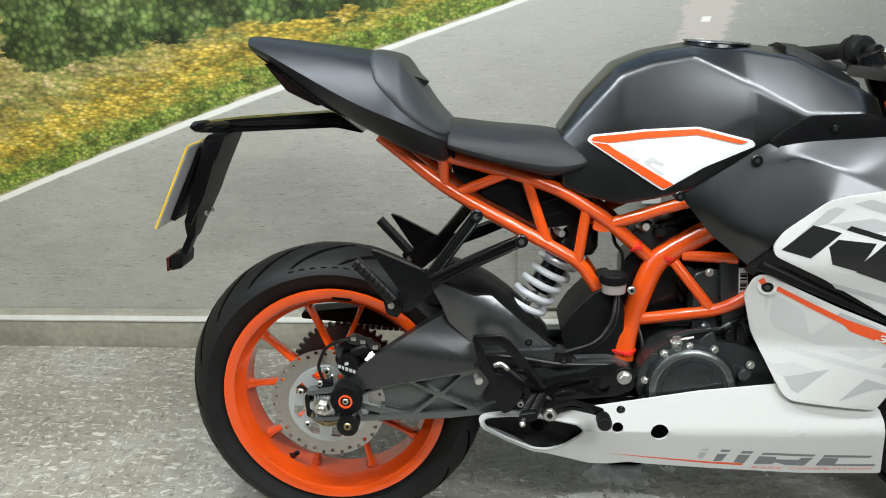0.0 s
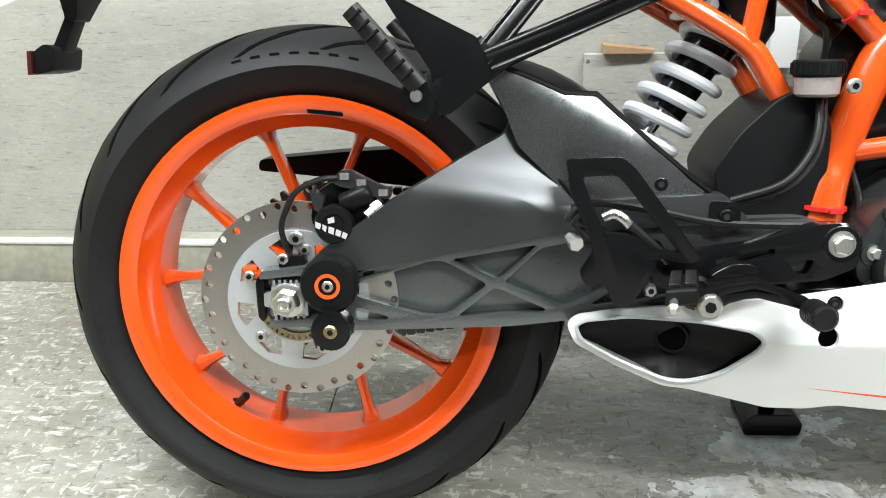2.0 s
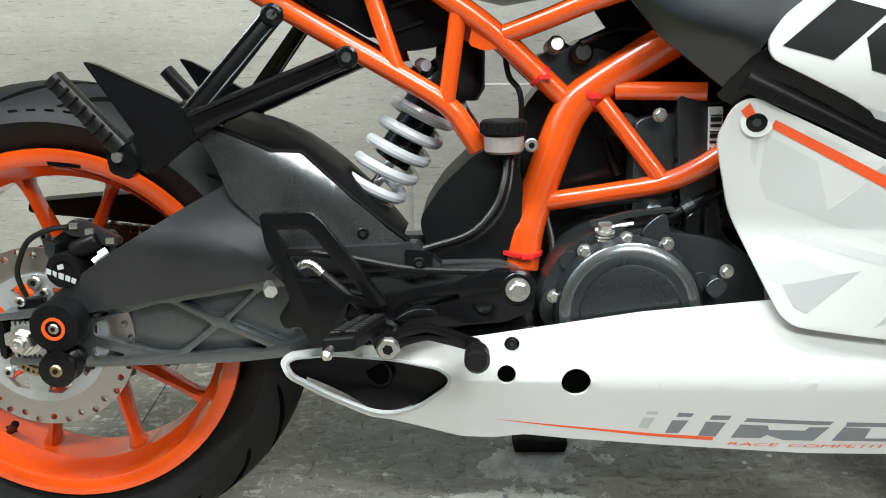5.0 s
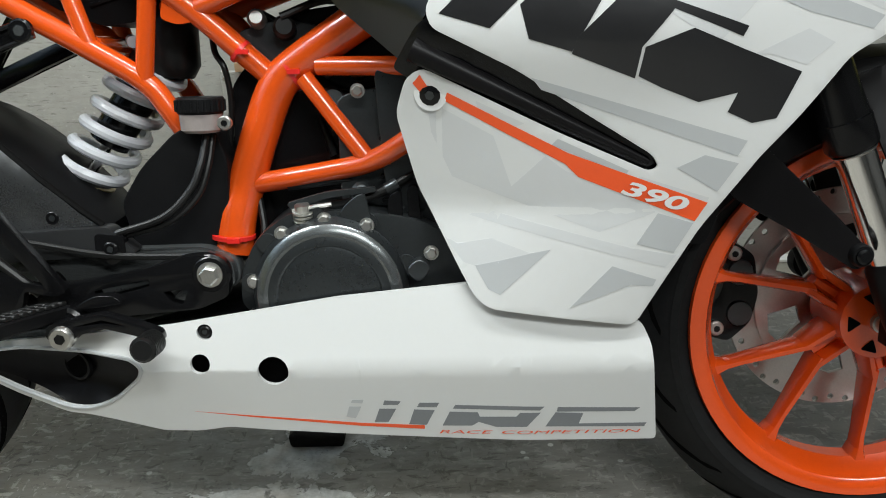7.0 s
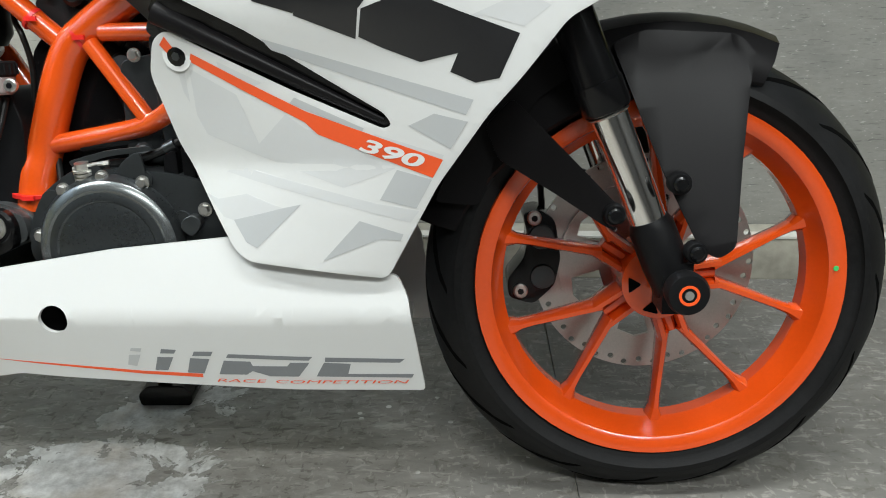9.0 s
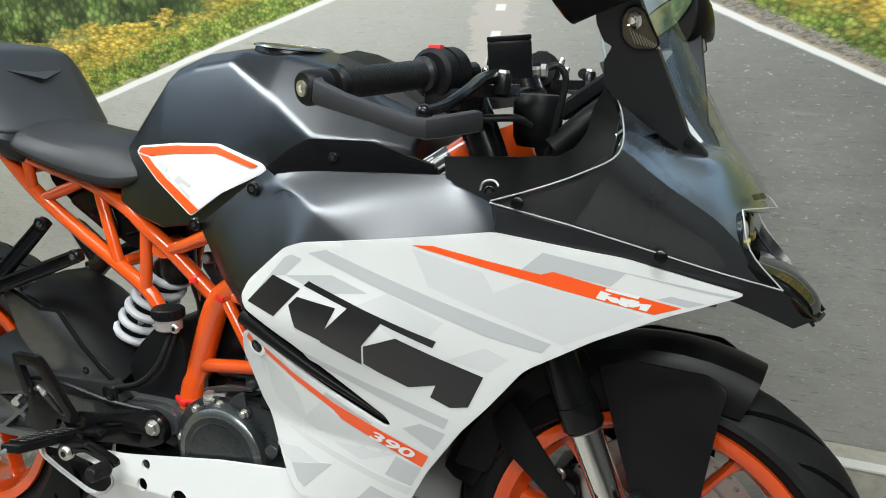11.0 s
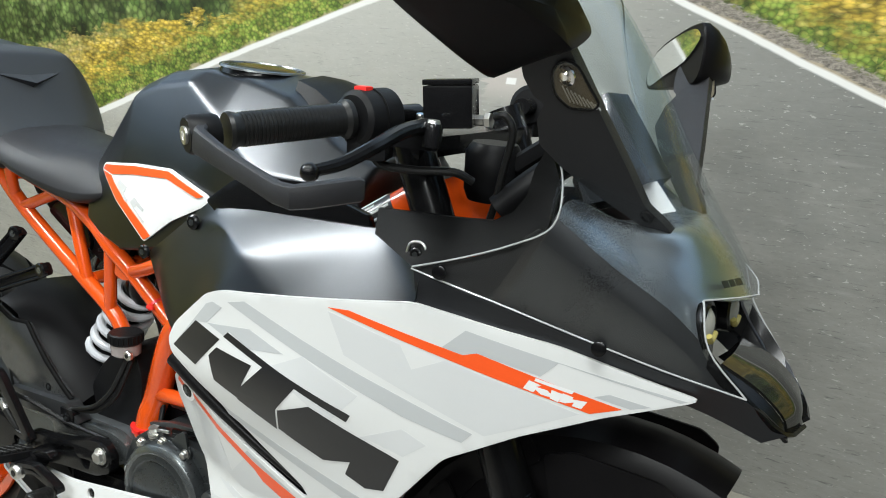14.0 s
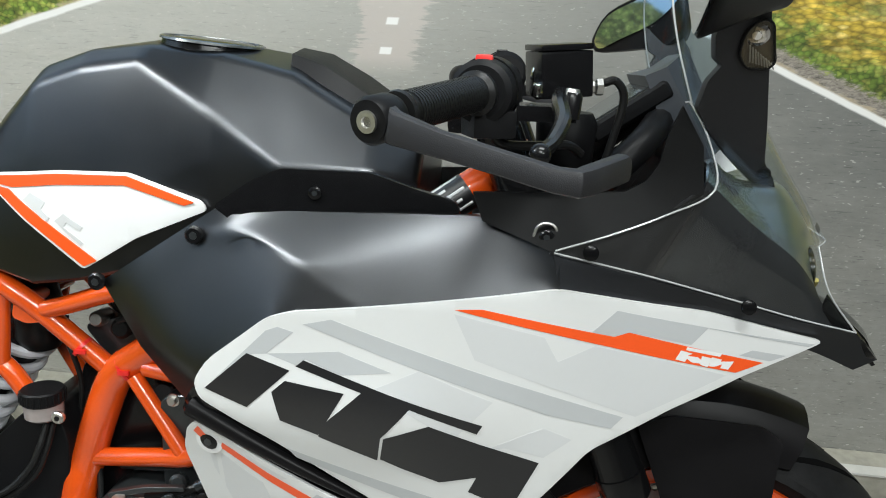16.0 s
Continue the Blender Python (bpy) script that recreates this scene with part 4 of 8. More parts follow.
bolt("caliper_bolt", (-0.001, -0.094, 0.391), 0.0085, caliper, "zinc", 0.005)
for q in ([(.0385, .4165), (.0455, .4185), (.046, .4125), (.039, .411)], [(.0255, .4135), (.0315, .411), (.030, .405), (.025, .407)], [(.033, .4105), (.0375, .408), (.036, .402), (.0325, .4045)], [(.0395, .408), (.0455, .406), (.044, .399), (.0385, .4015)], [(.0475, .405), (.053, .4025), (.051, .3965), (.046, .399)], [(.0545, .402), (.0595, .3995), (.057, .394), (.0525, .3965)]):
    part("cast_mark", slab(q, -0.1152, -0.1144), "decal_mid", caliper, "small pale block in place of a maker's mark")
bm = bmesh.new()
tube(bm, [(0.048, -0.098, 0.458), (0.028, -0.102, 0.456), (0.004, -0.105, 0.444), (-0.009, -0.106, 0.422), (-0.014, -0.106, 0.402), (-0.008, -0.104, 0.376)], 0.0033, 8, True)
part("sensor_lead", bm, "hose", bike, "thin black sensor cable")
bm = bmesh.new()
box(bm, -0.020, 0.010, -0.106, -0.090, 0.356, 0.374)
bevel(bm, 0.004)
part("wheel_sensor", bm, "black", bike)
bolt("sensor_bolt", (-0.014, -0.106, 0.371), 0.006, bike, "zinc", 0.004)

# -- swingarm --
outline = [(-0.048, 0.336), (0.006, 0.352), (0.067, 0.358), (0.297, 0.404), (0.545, 0.408), (0.583, 0.396), (0.586, 0.366), (0.512, 0.335), (0.370, 0.308), (0.232, 0.293), (0.057, 0.288), (-0.038, 0.290)]
arm = part("swingarm", slab(fillet(outline, 0.012), -0.080, -0.058, 0.004), "swing", bike, "grey cast aluminium swingarm with crossed ribs")
# a face plate pierced by pockets leaves the raised rim and the crossed ribs
pockets = [fillet(q, 0.006) for q in (
    [(.066, .342), (.148, .366), (.162, .365), (.208, .339), (.162, .3025), (.140, .3025), (.062, .326)],
    [(.168, .367), (.262, .383), (.219, .345)],
    [(.225, .341), (.265, .379), (.309, .388), (.390, .388), (.400, .372), (.306, .316), (.290, .311)],
    [(.216, .336), (.271, .311), (.268, .307), (.174, .3025)],
    [(.061, .314), (.098, .302), (.096, .2985), (.061, .2985)],
    [(.063, .3515), (.084, .356), (.083, .351), (.063, .346)],
    [(.318, .316), (.410, .372), (.500, .385), (.540, .380), (.505, .348), (.370, .318)],
)]
face = [(-0.030, 0.336), (0.006, 0.350), (0.067, 0.360), (0.297, 0.406), (0.545, 0.408), (0.580, 0.396), (0.583, 0.368), (0.512, 0.337), (0.370, 0.306), (0.232, 0.291), (0.057, 0.286), (-0.030, 0.292)]
part("rib_face", slab(fillet(face, 0.010), -0.097, -0.079, 0.0024, 2, pockets), "swing_edge", arm, "raised rim and crossed ribs")
part("left_arm", mirrored(slab(fillet(outline, 0.012), -0.088, -0.058, 0.004)), "swing", arm)
bm = bmesh.new()
box(bm, 0.32, 0.40, -0.07, 0.085, 0.325, 0.39)
bevel(bm, 0.012)
part("bridge", bm, "swing", arm)
part("rim_label", slab([(.008, .5285), (.049, .5245), (.048, .519), (.009, .5235)], -0.0500, -0.0490), "groove", rear, "small dark label on the rim")
# axle end: two bars hold a serrated plate with the nut
M["plate_zinc"] = surface("dull_zinc_plate", (0.52, 0.54, 0.56), 0.42, metal=0.85, vary=0.12, grain=0.1, scale=90)
AX, AZ = -0.010, 0.326
bm = slab(fillet([(AX - 0.018, AZ - 0.017), (AX - 0.018, AZ + 0.017), (AX + 0.020, AZ + 0.020), (AX + 0.022, AZ - 0.019)], 0.004), -0.112, -0.092, 0.002)
block = part("axle_adjuster", bm, "plate_zinc", bike, "dull zinc chain adjuster plate with a serrated edge")
bm = slab(fillet([(AX - 0.027, AZ - 0.007), (AX - 0.027, AZ + 0.007), (AX - 0.016, AZ + 0.010), (AX - 0.016, AZ - 0.010)], 0.002), -0.112, -0.098, 0.001)
part("plate_tab", bm, "plate_zinc", block)
part("upper_bar", slab(fillet([(AX - 0.030, AZ + 0.024), (AX - 0.028, AZ + 0.033), (AX + 0.040, AZ + 0.040), (AX + 0.040, AZ + 0.031)], 0.003), -0.116, -0.090, 0.002), "swing", block, "grey upper bar of the axle slot")
part("lower_bar", slab(fillet([(AX - 0.022, AZ - 0.031), (AX - 0.022, AZ - 0.023), (AX + 0.050, AZ - 0.019), (AX + 0.050, AZ - 0.028)], 0.003), -0.116, -0.090, 0.002), "swing", block, "grey lower bar of the axle slot")
part("end_plate", slab(fillet([(AX - 0.034, AZ - 0.020), (AX - 0.035, AZ + 0.020), (AX - 0.029, AZ + 0.030), (AX - 0.026, AZ + 0.020), (AX - 0.026, AZ - 0.018), (AX - 0.028, AZ - 0.026)], 0.003), -0.112, -0.090, 0.002), "black", block)
for i in range(6):
    for sg in (-1, 1):
        bm = bmesh.new()
        x0 = AX - 0.016 + 0.0062 * i
        box(bm, x0, x0 + 0.0032, -0.1125, -0.100, AZ + sg * 0.0195 - 0.003, AZ + sg * 0.0195 + 0.003)
        part("tooth", bm, "plate_zinc", block)
bm = bmesh.new()
turned(bm, [(0, 0.0195), (0.003, 0.0195), (0.0045, 0.0165)], (AX, -0.111, AZ), (0, -1, 0), 28)
part("washer", bm, "zinc", block)
bm = bmesh.new()
turned(bm, [(0, 0.0150), (0.011, 0.0150), (0.013, 0.0128)], (AX, -0.115, AZ), (0, -1, 0), 6)
part("nut", bm, "zinc", block)
bm = bmesh.new()
turned(bm, [(0, 0.0085), (0.014, 0.0085), (0.016, 0.0068), (0.0165, 0.004), (0.013, 0.0035)], (AX, -0.120, AZ), (0, -1, 0), 18)
part("axle", bm, "zinc", block)
bm = bmesh.new()
turned(bm, [(0, 0.018), (0.010, 0.018), (0.012, 0.029), (0.036, 0.031), (0.042, 0.028), (0.043, 0.014)], (0.041, -0.102, 0.350), (0, -1, 0), 28)
spool = part("crash_bobbin", bm, "plastic", bike, "black crash bobbin with orange centre")
bm = bmesh.new()
turned(bm, [(0.040, 0.0135), (0.0445, 0.0135), (0.0445, 0.0100), (0.0415, 0.0095), (0.0412, 0.002)], (0.041, -0.102, 0.350), (0, -1, 0), 24)
part("centre_ring", bm, "decal_orange", spool, "orange anodised centre ring")
bolt("bobbin_bolt", (0.041, -0.1425, 0.350), 0.0062, spool, "zinc", 0.0045)
bm = bmesh.new()
turned(bm, [(0, 0.012), (0.020, 0.012), (0.024, 0.021), (0.030, 0.021), (0.034, 0.015), (0.042, 0.015), (0.046, 0.021), (0.052, 0.021), (0.053, 0.010)], (0.044, -0.103, 0.304), (0, -1, 0), 24)
spool2 = part("paddock_spool", bm, "black", bike, "black turned paddock stand spool with brass bolt")
bolt("spool_bolt", (0.044, -0.154, 0.304), 0.0075, spool2, "brass", 0.005)
# chain behind the wheel, on the far side
chain = new("drive_chain")
chain.parent = bike
tagged(chain, "dark drive chain on the far side")
bm = slab(fillet([(-0.0058, -0.0050), (-0.0058, 0.0050), (0.0058, 0.0050), (0.0058, -0.0050)], 0.003), 0.078, 0.092, 0.0008, 1)
link = part("link", bm, "engine", chain)
for i in range(46):
    for z in (RZ + 0.107 - i * 0.0010, RZ - 0.107 + i * 0.0020):
        ob = link if i == 0 and z > RZ else new("link", link.data)
        ob.parent = chain
        ob.location = (-0.01 + i * 0.0127, 0.0, z)
bm = slab([(RX + (0.116 if i % 4 < 2 else 0.107) * math.cos(math.pi * i / 84), RZ + (0.116 if i % 4 < 2 else 0.107) * math.sin(math.pi * i / 84)) for i in range(168)], 0.080, 0.088, 0, 1, [ellipse(RX, RZ, 0.045, 0.045, 24)])
part("sprocket", bm, "engine", bike)
part("chain_guard", slab(fillet([(-0.082, 0.446), (-0.080, 0.460), (0.02, 0.468), (0.145, 0.474), (0.20, 0.50), (0.20, 0.45), (0.14, 0.42), (0.02, 0.435)], 0.006), 0.060, 0.105, 0.003), "plastic", bike, "black plastic chain guard")

# -- swingarm cover and hugger: black moulded plastic --
def eased(q, w):
    """Nought below nought, then rising, with a soft bend of width w."""
    return 0.5 * (q + math.sqrt(q * q + w * w))


def cover_skin(x, z):
    return -0.112 + 0.55 * eased(z - (0.440 - 0.16 * (x - 0.17)), 0.007) - 0.25 * eased(z - (0.470 - 0.10 * (x - 0.17)), 0.014)


part("swingarm_cover", shell(fillet([(0.000, 0.352), (0.030, 0.382), (0.103, 0.432), (0.183, 0.478), (0.226, 0.500), (0.232, 0.512), (0.206, 0.562), (0.214, 0.572), (0.220, 0.566), (0.238, 0.508), (0.300, 0.434), (0.332, 0.402), (0.303, 0.402), (0.061, 0.357)], 0.005), cover_skin, 0.030, 0.012, 0, 0), "cover_dark", bike, "black moulded swingarm cover")


def hugger_skin(x, z):
    return -0.099 + 0.05 * eased(x - 0.40, 0.02) + 0.50 * eased(z + 0.55 * (x - 0.30) - 0.530, 0.010)


hug = part("rear_hugger", shell(fillet([(.204, .572), (.216, .574), (.289, .541), (.322, .539), (.359, .505), (.405, .465), (.440, .438), (.300, .430), (.240, .490), (.225, .530)], 0.006), hugger_skin, 0.012, 0.012, 0, 0), "cover_grey", bike, "grey metallic plastic rear hugger")
bm = bmesh.new()
sections = []
for i in range(9):
    t = i / 8
    x, z = RX + 0.22 + 0.20 * t, 0.565 - 0.03 * t - 0.12 * t * t
    sections.append([(x, -0.070, z - 0.006), (x + 0.01, -0.035, z + 0.012), (x + 0.012, 0.02, z + 0.016), (x + 0.01, 0.070, z + 0.010), (x, 0.10, z - 0.006), (x, 0.09, z - 0.012), (x, -0.060, z - 0.012)])
loft(bm, sections)
part("hugger_top", bm, "plastic", hug)
bm = bmesh.new()
tube(bm, [(x, hugger_skin(x, z) + 0.003, z) for x, z in ((.214, .574), (.252, .559), (.289, .542), (.322, .540), (.345, .519), (.380, .488), (.420, .454), (.442, .437))], 0.0042, 8)
part("hugger_lip", bm, "inner_black", hug, "black rolled upper edge")
bm = bmesh.new()
tube(bm, [(x, cover_skin(x, z) - 0.0006, z) for x, z in ((.214, .566), (.222, .548), (.238, .508), (.268, .472), (.300, .434), (.322, .410))], 0.0020, 8)
part("hugger_seam", bm, "inner_black", hug, "dark seam beside the swingarm cover")
part("hugger_ridge", slab(fillet([(0.296, 0.402), (0.296, 0.431), (0.363, 0.434), (0.453, 0.438), (0.482, 0.409), (0.327, 0.400)], 0.005), -0.110, -0.085, 0.003), "cover_dark", hug)
for p in ((0.390, -0.092, 0.447), (0.455, -0.108, 0.415)):
    bm = slab(fillet([(p[0] - 0.017, p[2] - 0.012), (p[0] - 0.017, p[2] + 0.017), (p[0] + 0.015, p[2] + 0.014), (p[0] + 0.015, p[2] - 0.010), (p[0], p[2] - 0.020)], 0.006), p[1] - 0.004, p[1] + 0.01, 0.002)
    part("screw_pad", bm, "black", hug)
    bolt("screw", (p[0], p[1] - 0.003, p[2]), 0.008, hug, "black", 0.004)
# -- trellis frame: both sides are alike --
frame_part = new("trellis_frame")
frame_part.parent = bike
tagged(frame_part, "orange powder-coated tubular trellis frame")


def inset(q):
    """The rear of the frame stands closer to the middle than the front."""
    return (q[0], q[1] + 0.033 * min(1.0, max(0.0, (0.80 - q[0]) / 0.15)), q[2] - 0.004)


def frame_tube(points, r, curved=True, both=True):
    points = [inset(q) for q in points]
    for side in ((False, True) if both else (False,)):
        p = [mir(q) for q in points] if side else points
        bm = bmesh.new()
        tube(bm, p, r, 16, curved, 5)
        part("tube", bm, "orange", frame_part)


Y = -0.074
frame_tube([(0.118, -0.058, 0.842), (0.150, -0.060, 0.815), (0.237, -0.068, 0.744), (0.330, -0.072, 0.686), (0.430, -0.076, 0.628), (0.486, -0.076, 0.592), (0.512, -0.074, 0.558), (0.566, -0.072, 0.470)], 0.0125)
frame_tube([(0.237, -0.080, 0.806), (0.237, -0.070, 0.744)], 0.0095, False)
frame_tube([(0.261, -0.070, 0.731), (0.362, -0.070, 0.768)], 0.0100, False)
frame_tube([(0.230, -0.080, 0.808), (0.300, -0.074, 0.786), (0.362, -0.070, 0.767), (0.405, -0.072, 0.752), (0.462, -0.080, 0.728), (0.505, -0.086, 0.700), (0.549, -0.082, 0.666), (0.622, Y, 0.598)], 0.0130)
frame_tube([(0.390, -0.071, 0.756), (0.430, -0.077, 0.629)], 0.0102, False)
frame_tube([(0.502, -0.086, 0.699), (0.486, -0.078, 0.592)], 0.0102, False)
frame_tube([(0.549, -0.082, 0.668), (0.600, -0.098, 0.686), (0.648, -0.112, 0.704), (0.72, -0.115, 0.725)], 0.0115)
frame_tube([(0.82, -0.070, 0.706), (0.735, -0.072, 0.658), (0.662, Y, 0.612), (0.632, Y, 0.585), (0.610, Y, 0.535), (0.588, Y, 0.470), (0.579, -0.080, 0.440), (0.573, -0.086, 0.398)], 0.0215)
frame_tube([(0.664, -0.088, 0.594), (0.734, -0.093, 0.503)], 0.0102, False)
frame_tube([(0.604, -0.080, 0.477), (0.690, -0.088, 0.492), (0.736, -0.094, 0.504), (0.775, -0.104, 0.527), (0.820, -0.104, 0.562)], 0.0118)
frame_tube([(0.680, -0.084, 0.606), (0.775, -0.092, 0.605)], 0.0105, False)
frame_tube([(0.82, -0.070, 0.706), (0.95, -0.05, 0.77), (1.05, -0.03, 0.80)], 0.018)
# cross tubes and gussets
for x, z, r in ((0.43, 0.628, 0.011), (0.24, 0.78, 0.010)):
    bm = bmesh.new()
    tube(bm, [(x, -0.034, z), (x, 0.080, z)], r, 12)
    part("cross_tube", bm, "orange", frame_part)
bm = bmesh.new()
turned(bm, [(0, 0.034), (0.15, 0.034)], (1.145, 0.022, 0.735), (-0.40, 0.0, 1.0), 20)
part("head_tube", bm, "orange", frame_part)
bm = bmesh.new()
tube(bm, [(0.515, 0.07, 0.668), (0.515, -0.030, 0.668)], 0.010, 12)
part("shock_bracket", bm, "orange", frame_part)
part("gusset", slab(fillet([(0.520, 0.690), (0.512, 0.655), (0.530, 0.648), (0.556, 0.652)], 0.006), -0.056, -0.048, 0.002), "orange", frame_part)
# red cable ties
for c, d, r in (((0.594, -0.045, 0.619), (0.73, 0, -0.68), 0.0145), ((0.649, Y + 0.033, 0.597), (0.85, 0, 0.5), 0.0228), ((0.574, -0.054, 0.414), (0.05, 0, 1), 0.0245)):
    bm = bmesh.new()
    turned(bm, [(-0.0022, r), (0.0022, r)], c, d, 20)
    part("cable_tie", bm, "red", frame_part, "red plastic cable tie")
    bm = bmesh.new()
    q = Vector(d).normalized()
    box(bm, c[0] - 0.002, c[0] + 0.012, c[1] - r - 0.003, c[1] - r + 0.001, c[2] - 0.003, c[2] + 0.002)
    part("tie_tail", bm, "red", frame_part)

# -- rear shock --
shock = new("rear_shock")
shock.parent = bike
tagged(shock, "rear shock absorber with pale grey coil spring")
top, low = Vector((0.494, 0.028, 0.630)), Vector((0.379, 0.022, 0.466))
axis = (low - top).normalized()
u = axis.orthogonal().normalized()
w = axis.cross(u)
pts = []
L0 = (low - top).length
turns = 6.2
for i in range(120):
    t = i / 119
    s = 0.018 + t * (L0 - 0.03)
    a = 2 * math.pi * turns * t
    pts.append(top + axis * s + (u * math.cos(a) + w * math.sin(a)) * 0.036)
bm = bmesh.new()
tube(bm, pts, 0.0072, 10)
part("spring", bm, "spring", shock, "pale grey coil spring")
bm = bmesh.new()
turned(bm, [(0, 0.024), (0.02, 0.030), (0.07, 0.030), (0.075, 0.024), (0.14, 0.024)], top, axis, 20)
part("damper_body", bm, "black", shock)
bm = bmesh.new()
turned(bm, [(0.10, 0.007), (L0 + 0.02, 0.007)], top, axis, 12)
part("rod", bm, "chrome", shock)
bm = bmesh.new()
turned(bm, [(L0 - 0.012, 0.034), (L0, 0.036), (L0 + 0.012, 0.026), (L0 + 0.02, 0.015)], top, axis, 20)
part("lower_seat", bm, "brass", shock, "dull gold lower spring seat")
bm = bmesh.new()
turned(bm, [(0, 0.016), (0.05, 0.030), (0.095, 0.032), (0.11, 0.024)], (0.505, 0.02, 0.70), (-0.05, 0, -1), 18)
part("rubber_boot", bm, "hose", bike, "black rubber intake boot")

# -- airbox, battery tray and inner plastics --
def pod(name, poly, y0, y1, material, r=0.01, label="", parent=None):
    return part(name, slab(fillet(poly, 0.012), y0, y1, r, 3), material, parent or bike, label)


pod("airbox", [(0.452, 0.455), (0.478, 0.495), (0.520, 0.535), (0.560, 0.545), (0.575, 0.50), (0.572, 0.43), (0.548, 0.385), (0.470, 0.385)], -0.062, 0.075, "plastic", 0.014, "black plastic silencer box")
pod("side_tray", [(0.246, 0.802), (0.360, 0.768), (0.425, 0.745), (0.500, 0.722), (0.505, 0.690), (0.482, 0.655), (0.435, 0.648), (0.330, 0.700), (0.255, 0.752)], -0.014, 0.09, "plastic", 0.008, "black plastic tray inside the rear frame")
pod("tray_panel", [(0.300, 0.722), (0.330, 0.745), (0.385, 0.757), (0.412, 0.680), (0.400, 0.662)], -0.021, -0.012, "black", 0.003)
for a, b in (((0.42, 0.70), (0.46, 0.713)), ((0.425, 0.672), (0.46, 0.683))):
    bm = bmesh.new()
    tube(bm, [(a[0], -0.016, a[1]), (b[0], -0.016, b[1])], 0.003, 8)
    part("tray_rib", bm, "hugger", bike)
pod("engine_wall", [(0.575, 0.42), (0.575, 0.58), (0.64, 0.66), (0.80, 0.68), (0.90, 0.66), (0.90, 0.36), (0.62, 0.34)], -0.020, 0.06, "black", 0.01, "dark engine and cylinder behind the frame")
pod("throttle_body", [(0.585, 0.640), (0.640, 0.655), (0.700, 0.640), (0.690, 0.585), (0.640, 0.570)], -0.026, 0.05, "engine", 0.01)
for x, z, r, m in ((0.640, 0.640, 0.013, "hose"), (0.720, 0.592, 0.010, "zinc"), (0.712, 0.512, 0.012, "blue"), (0.690, 0.560, 0.016, "engine"), (0.610, 0.650, 0.010, "zinc")):
    bm = bmesh.new()
    turned(bm, [(0, r), (0.03, r), (0.035, r * 0.7)], (x, -0.012, z), (0.1, -1, 0.15), 14)
    part("fitting", bm, m, bike)
bm = slab(fillet([(0.775, 0.585), (0.790, 0.585), (0.792, 0.535), (0.777, 0.535)], 0.002), -0.096, -0.090, 0.001)
tag = part("label_plate", bm, "decal_white", bike, "small white label with dark bars")
for i in range(7):
    bm = bmesh.new()
    box(bm, 0.777, 0.789, -0.0968, -0.0961, 0.539 + i * 0.006, 0.539 + i * 0.006 + 0.0015 + 0.0016 * (i % 3))
    part("printed_bar", bm, "decal_black", tag)
pod("radiator_shroud", [(0.742, 0.60), (0.775, 0.600), (0.785, 0.53), (0.80, 0.44), (0.85, 0.40), (0.78, 0.40), (0.75, 0.48)], -0.088, -0.03, "engine", 0.008)
hoses = [
    ([(0.556, -0.070, 0.530), (0.551, -0.085, 0.500), (0.540, -0.094, 0.474), (0.512, -0.104, 0.447), (0.460, -0.105, 0.430)], 0.0042),
    ([(0.562, -0.066, 0.530), (0.558, -0.080, 0.498), (0.546, -0.090, 0.466), (0.516, -0.100, 0.440), (0.470, -0.100, 0.427)], 0.0036),
    ([(0.555, -0.01, 0.645), (0.560, -0.02, 0.618), (0.572, -0.030, 0.600), (0.574, -0.020, 0.560), (0.566, -0.015, 0.50)], 0.0035),
    ([(0.610, -0.04, 0.66), (0.640, -0.05, 0.640), (0.660, -0.052, 0.60), (0.672, -0.06, 0.55), (0.690, -0.07, 0.50)], 0.0050),
    ([(0.604, -0.09, 0.455), (0.610, -0.105, 0.420), (0.602, -0.115, 0.385)], 0.0040),
    ([(0.640, -0.09, 0.655), (0.69, -0.08, 0.672), (0.74, -0.09, 0.66)], 0.0045),
    ([(0.640, -0.10, 0.470), (0.700, -0.11, 0.478), (0.760, -0.10, 0.480), (0.80, -0.08, 0.50)], 0.0060),
    ([(0.66, -0.07, 0.60), (0.70, -0.08, 0.57), (0.75, -0.08, 0.575), (0.79, -0.07, 0.62)], 0.007),
]
for p, r in hoses:
    if p[0][0] > 0.6:
        p = [(x, y + 0.045, z) for x, y, z in p]
    bm = bmesh.new()
    tube(bm, p, r, 10, True)
    part("hose", bm, "hose", bike, "thin black rubber hose")
# brake fluid pot
pot = new("brake_fluid_pot")
pot.parent = bike
tagged(pot, "see-through rear brake fluid pot with black screw cap")
bm = bmesh.new()
turned(bm, [(0, 0.0235), (0.003, 0.026), (0.016, 0.026), (0.018, 0.024)], (0.552, -0.070, 0.554), (0, 0.0, 1), 28)
part("cap", bm, "plastic", pot, "ribbed black cap")
for k in range(22):
    a = 2 * math.pi * k / 22
    bm = bmesh.new()
    turned(bm, [(0.003, 0.0014), (0.015, 0.0014)], (0.552 + 0.026 * math.cos(a), -0.070 + 0.026 * math.sin(a), 0.554), (0, 0, 1), 5)
    part("cap_rib", bm, "plastic", pot)
bm = bmesh.new()
turned(bm, [(0, 0.019), (0.003, 0.0225), (0.021, 0.0235)], (0.552, -0.070, 0.534), (0, 0, 1), 24)
part("pot_body", bm, surface("milky_plastic", (0.27, 0.235, 0.225), 0.22, vary=0.08), pot, "milky plastic pot")
bolt("pot_bolt", (0.582, -0.088, 0.545), 0.008, pot, "zinc", 0.006)

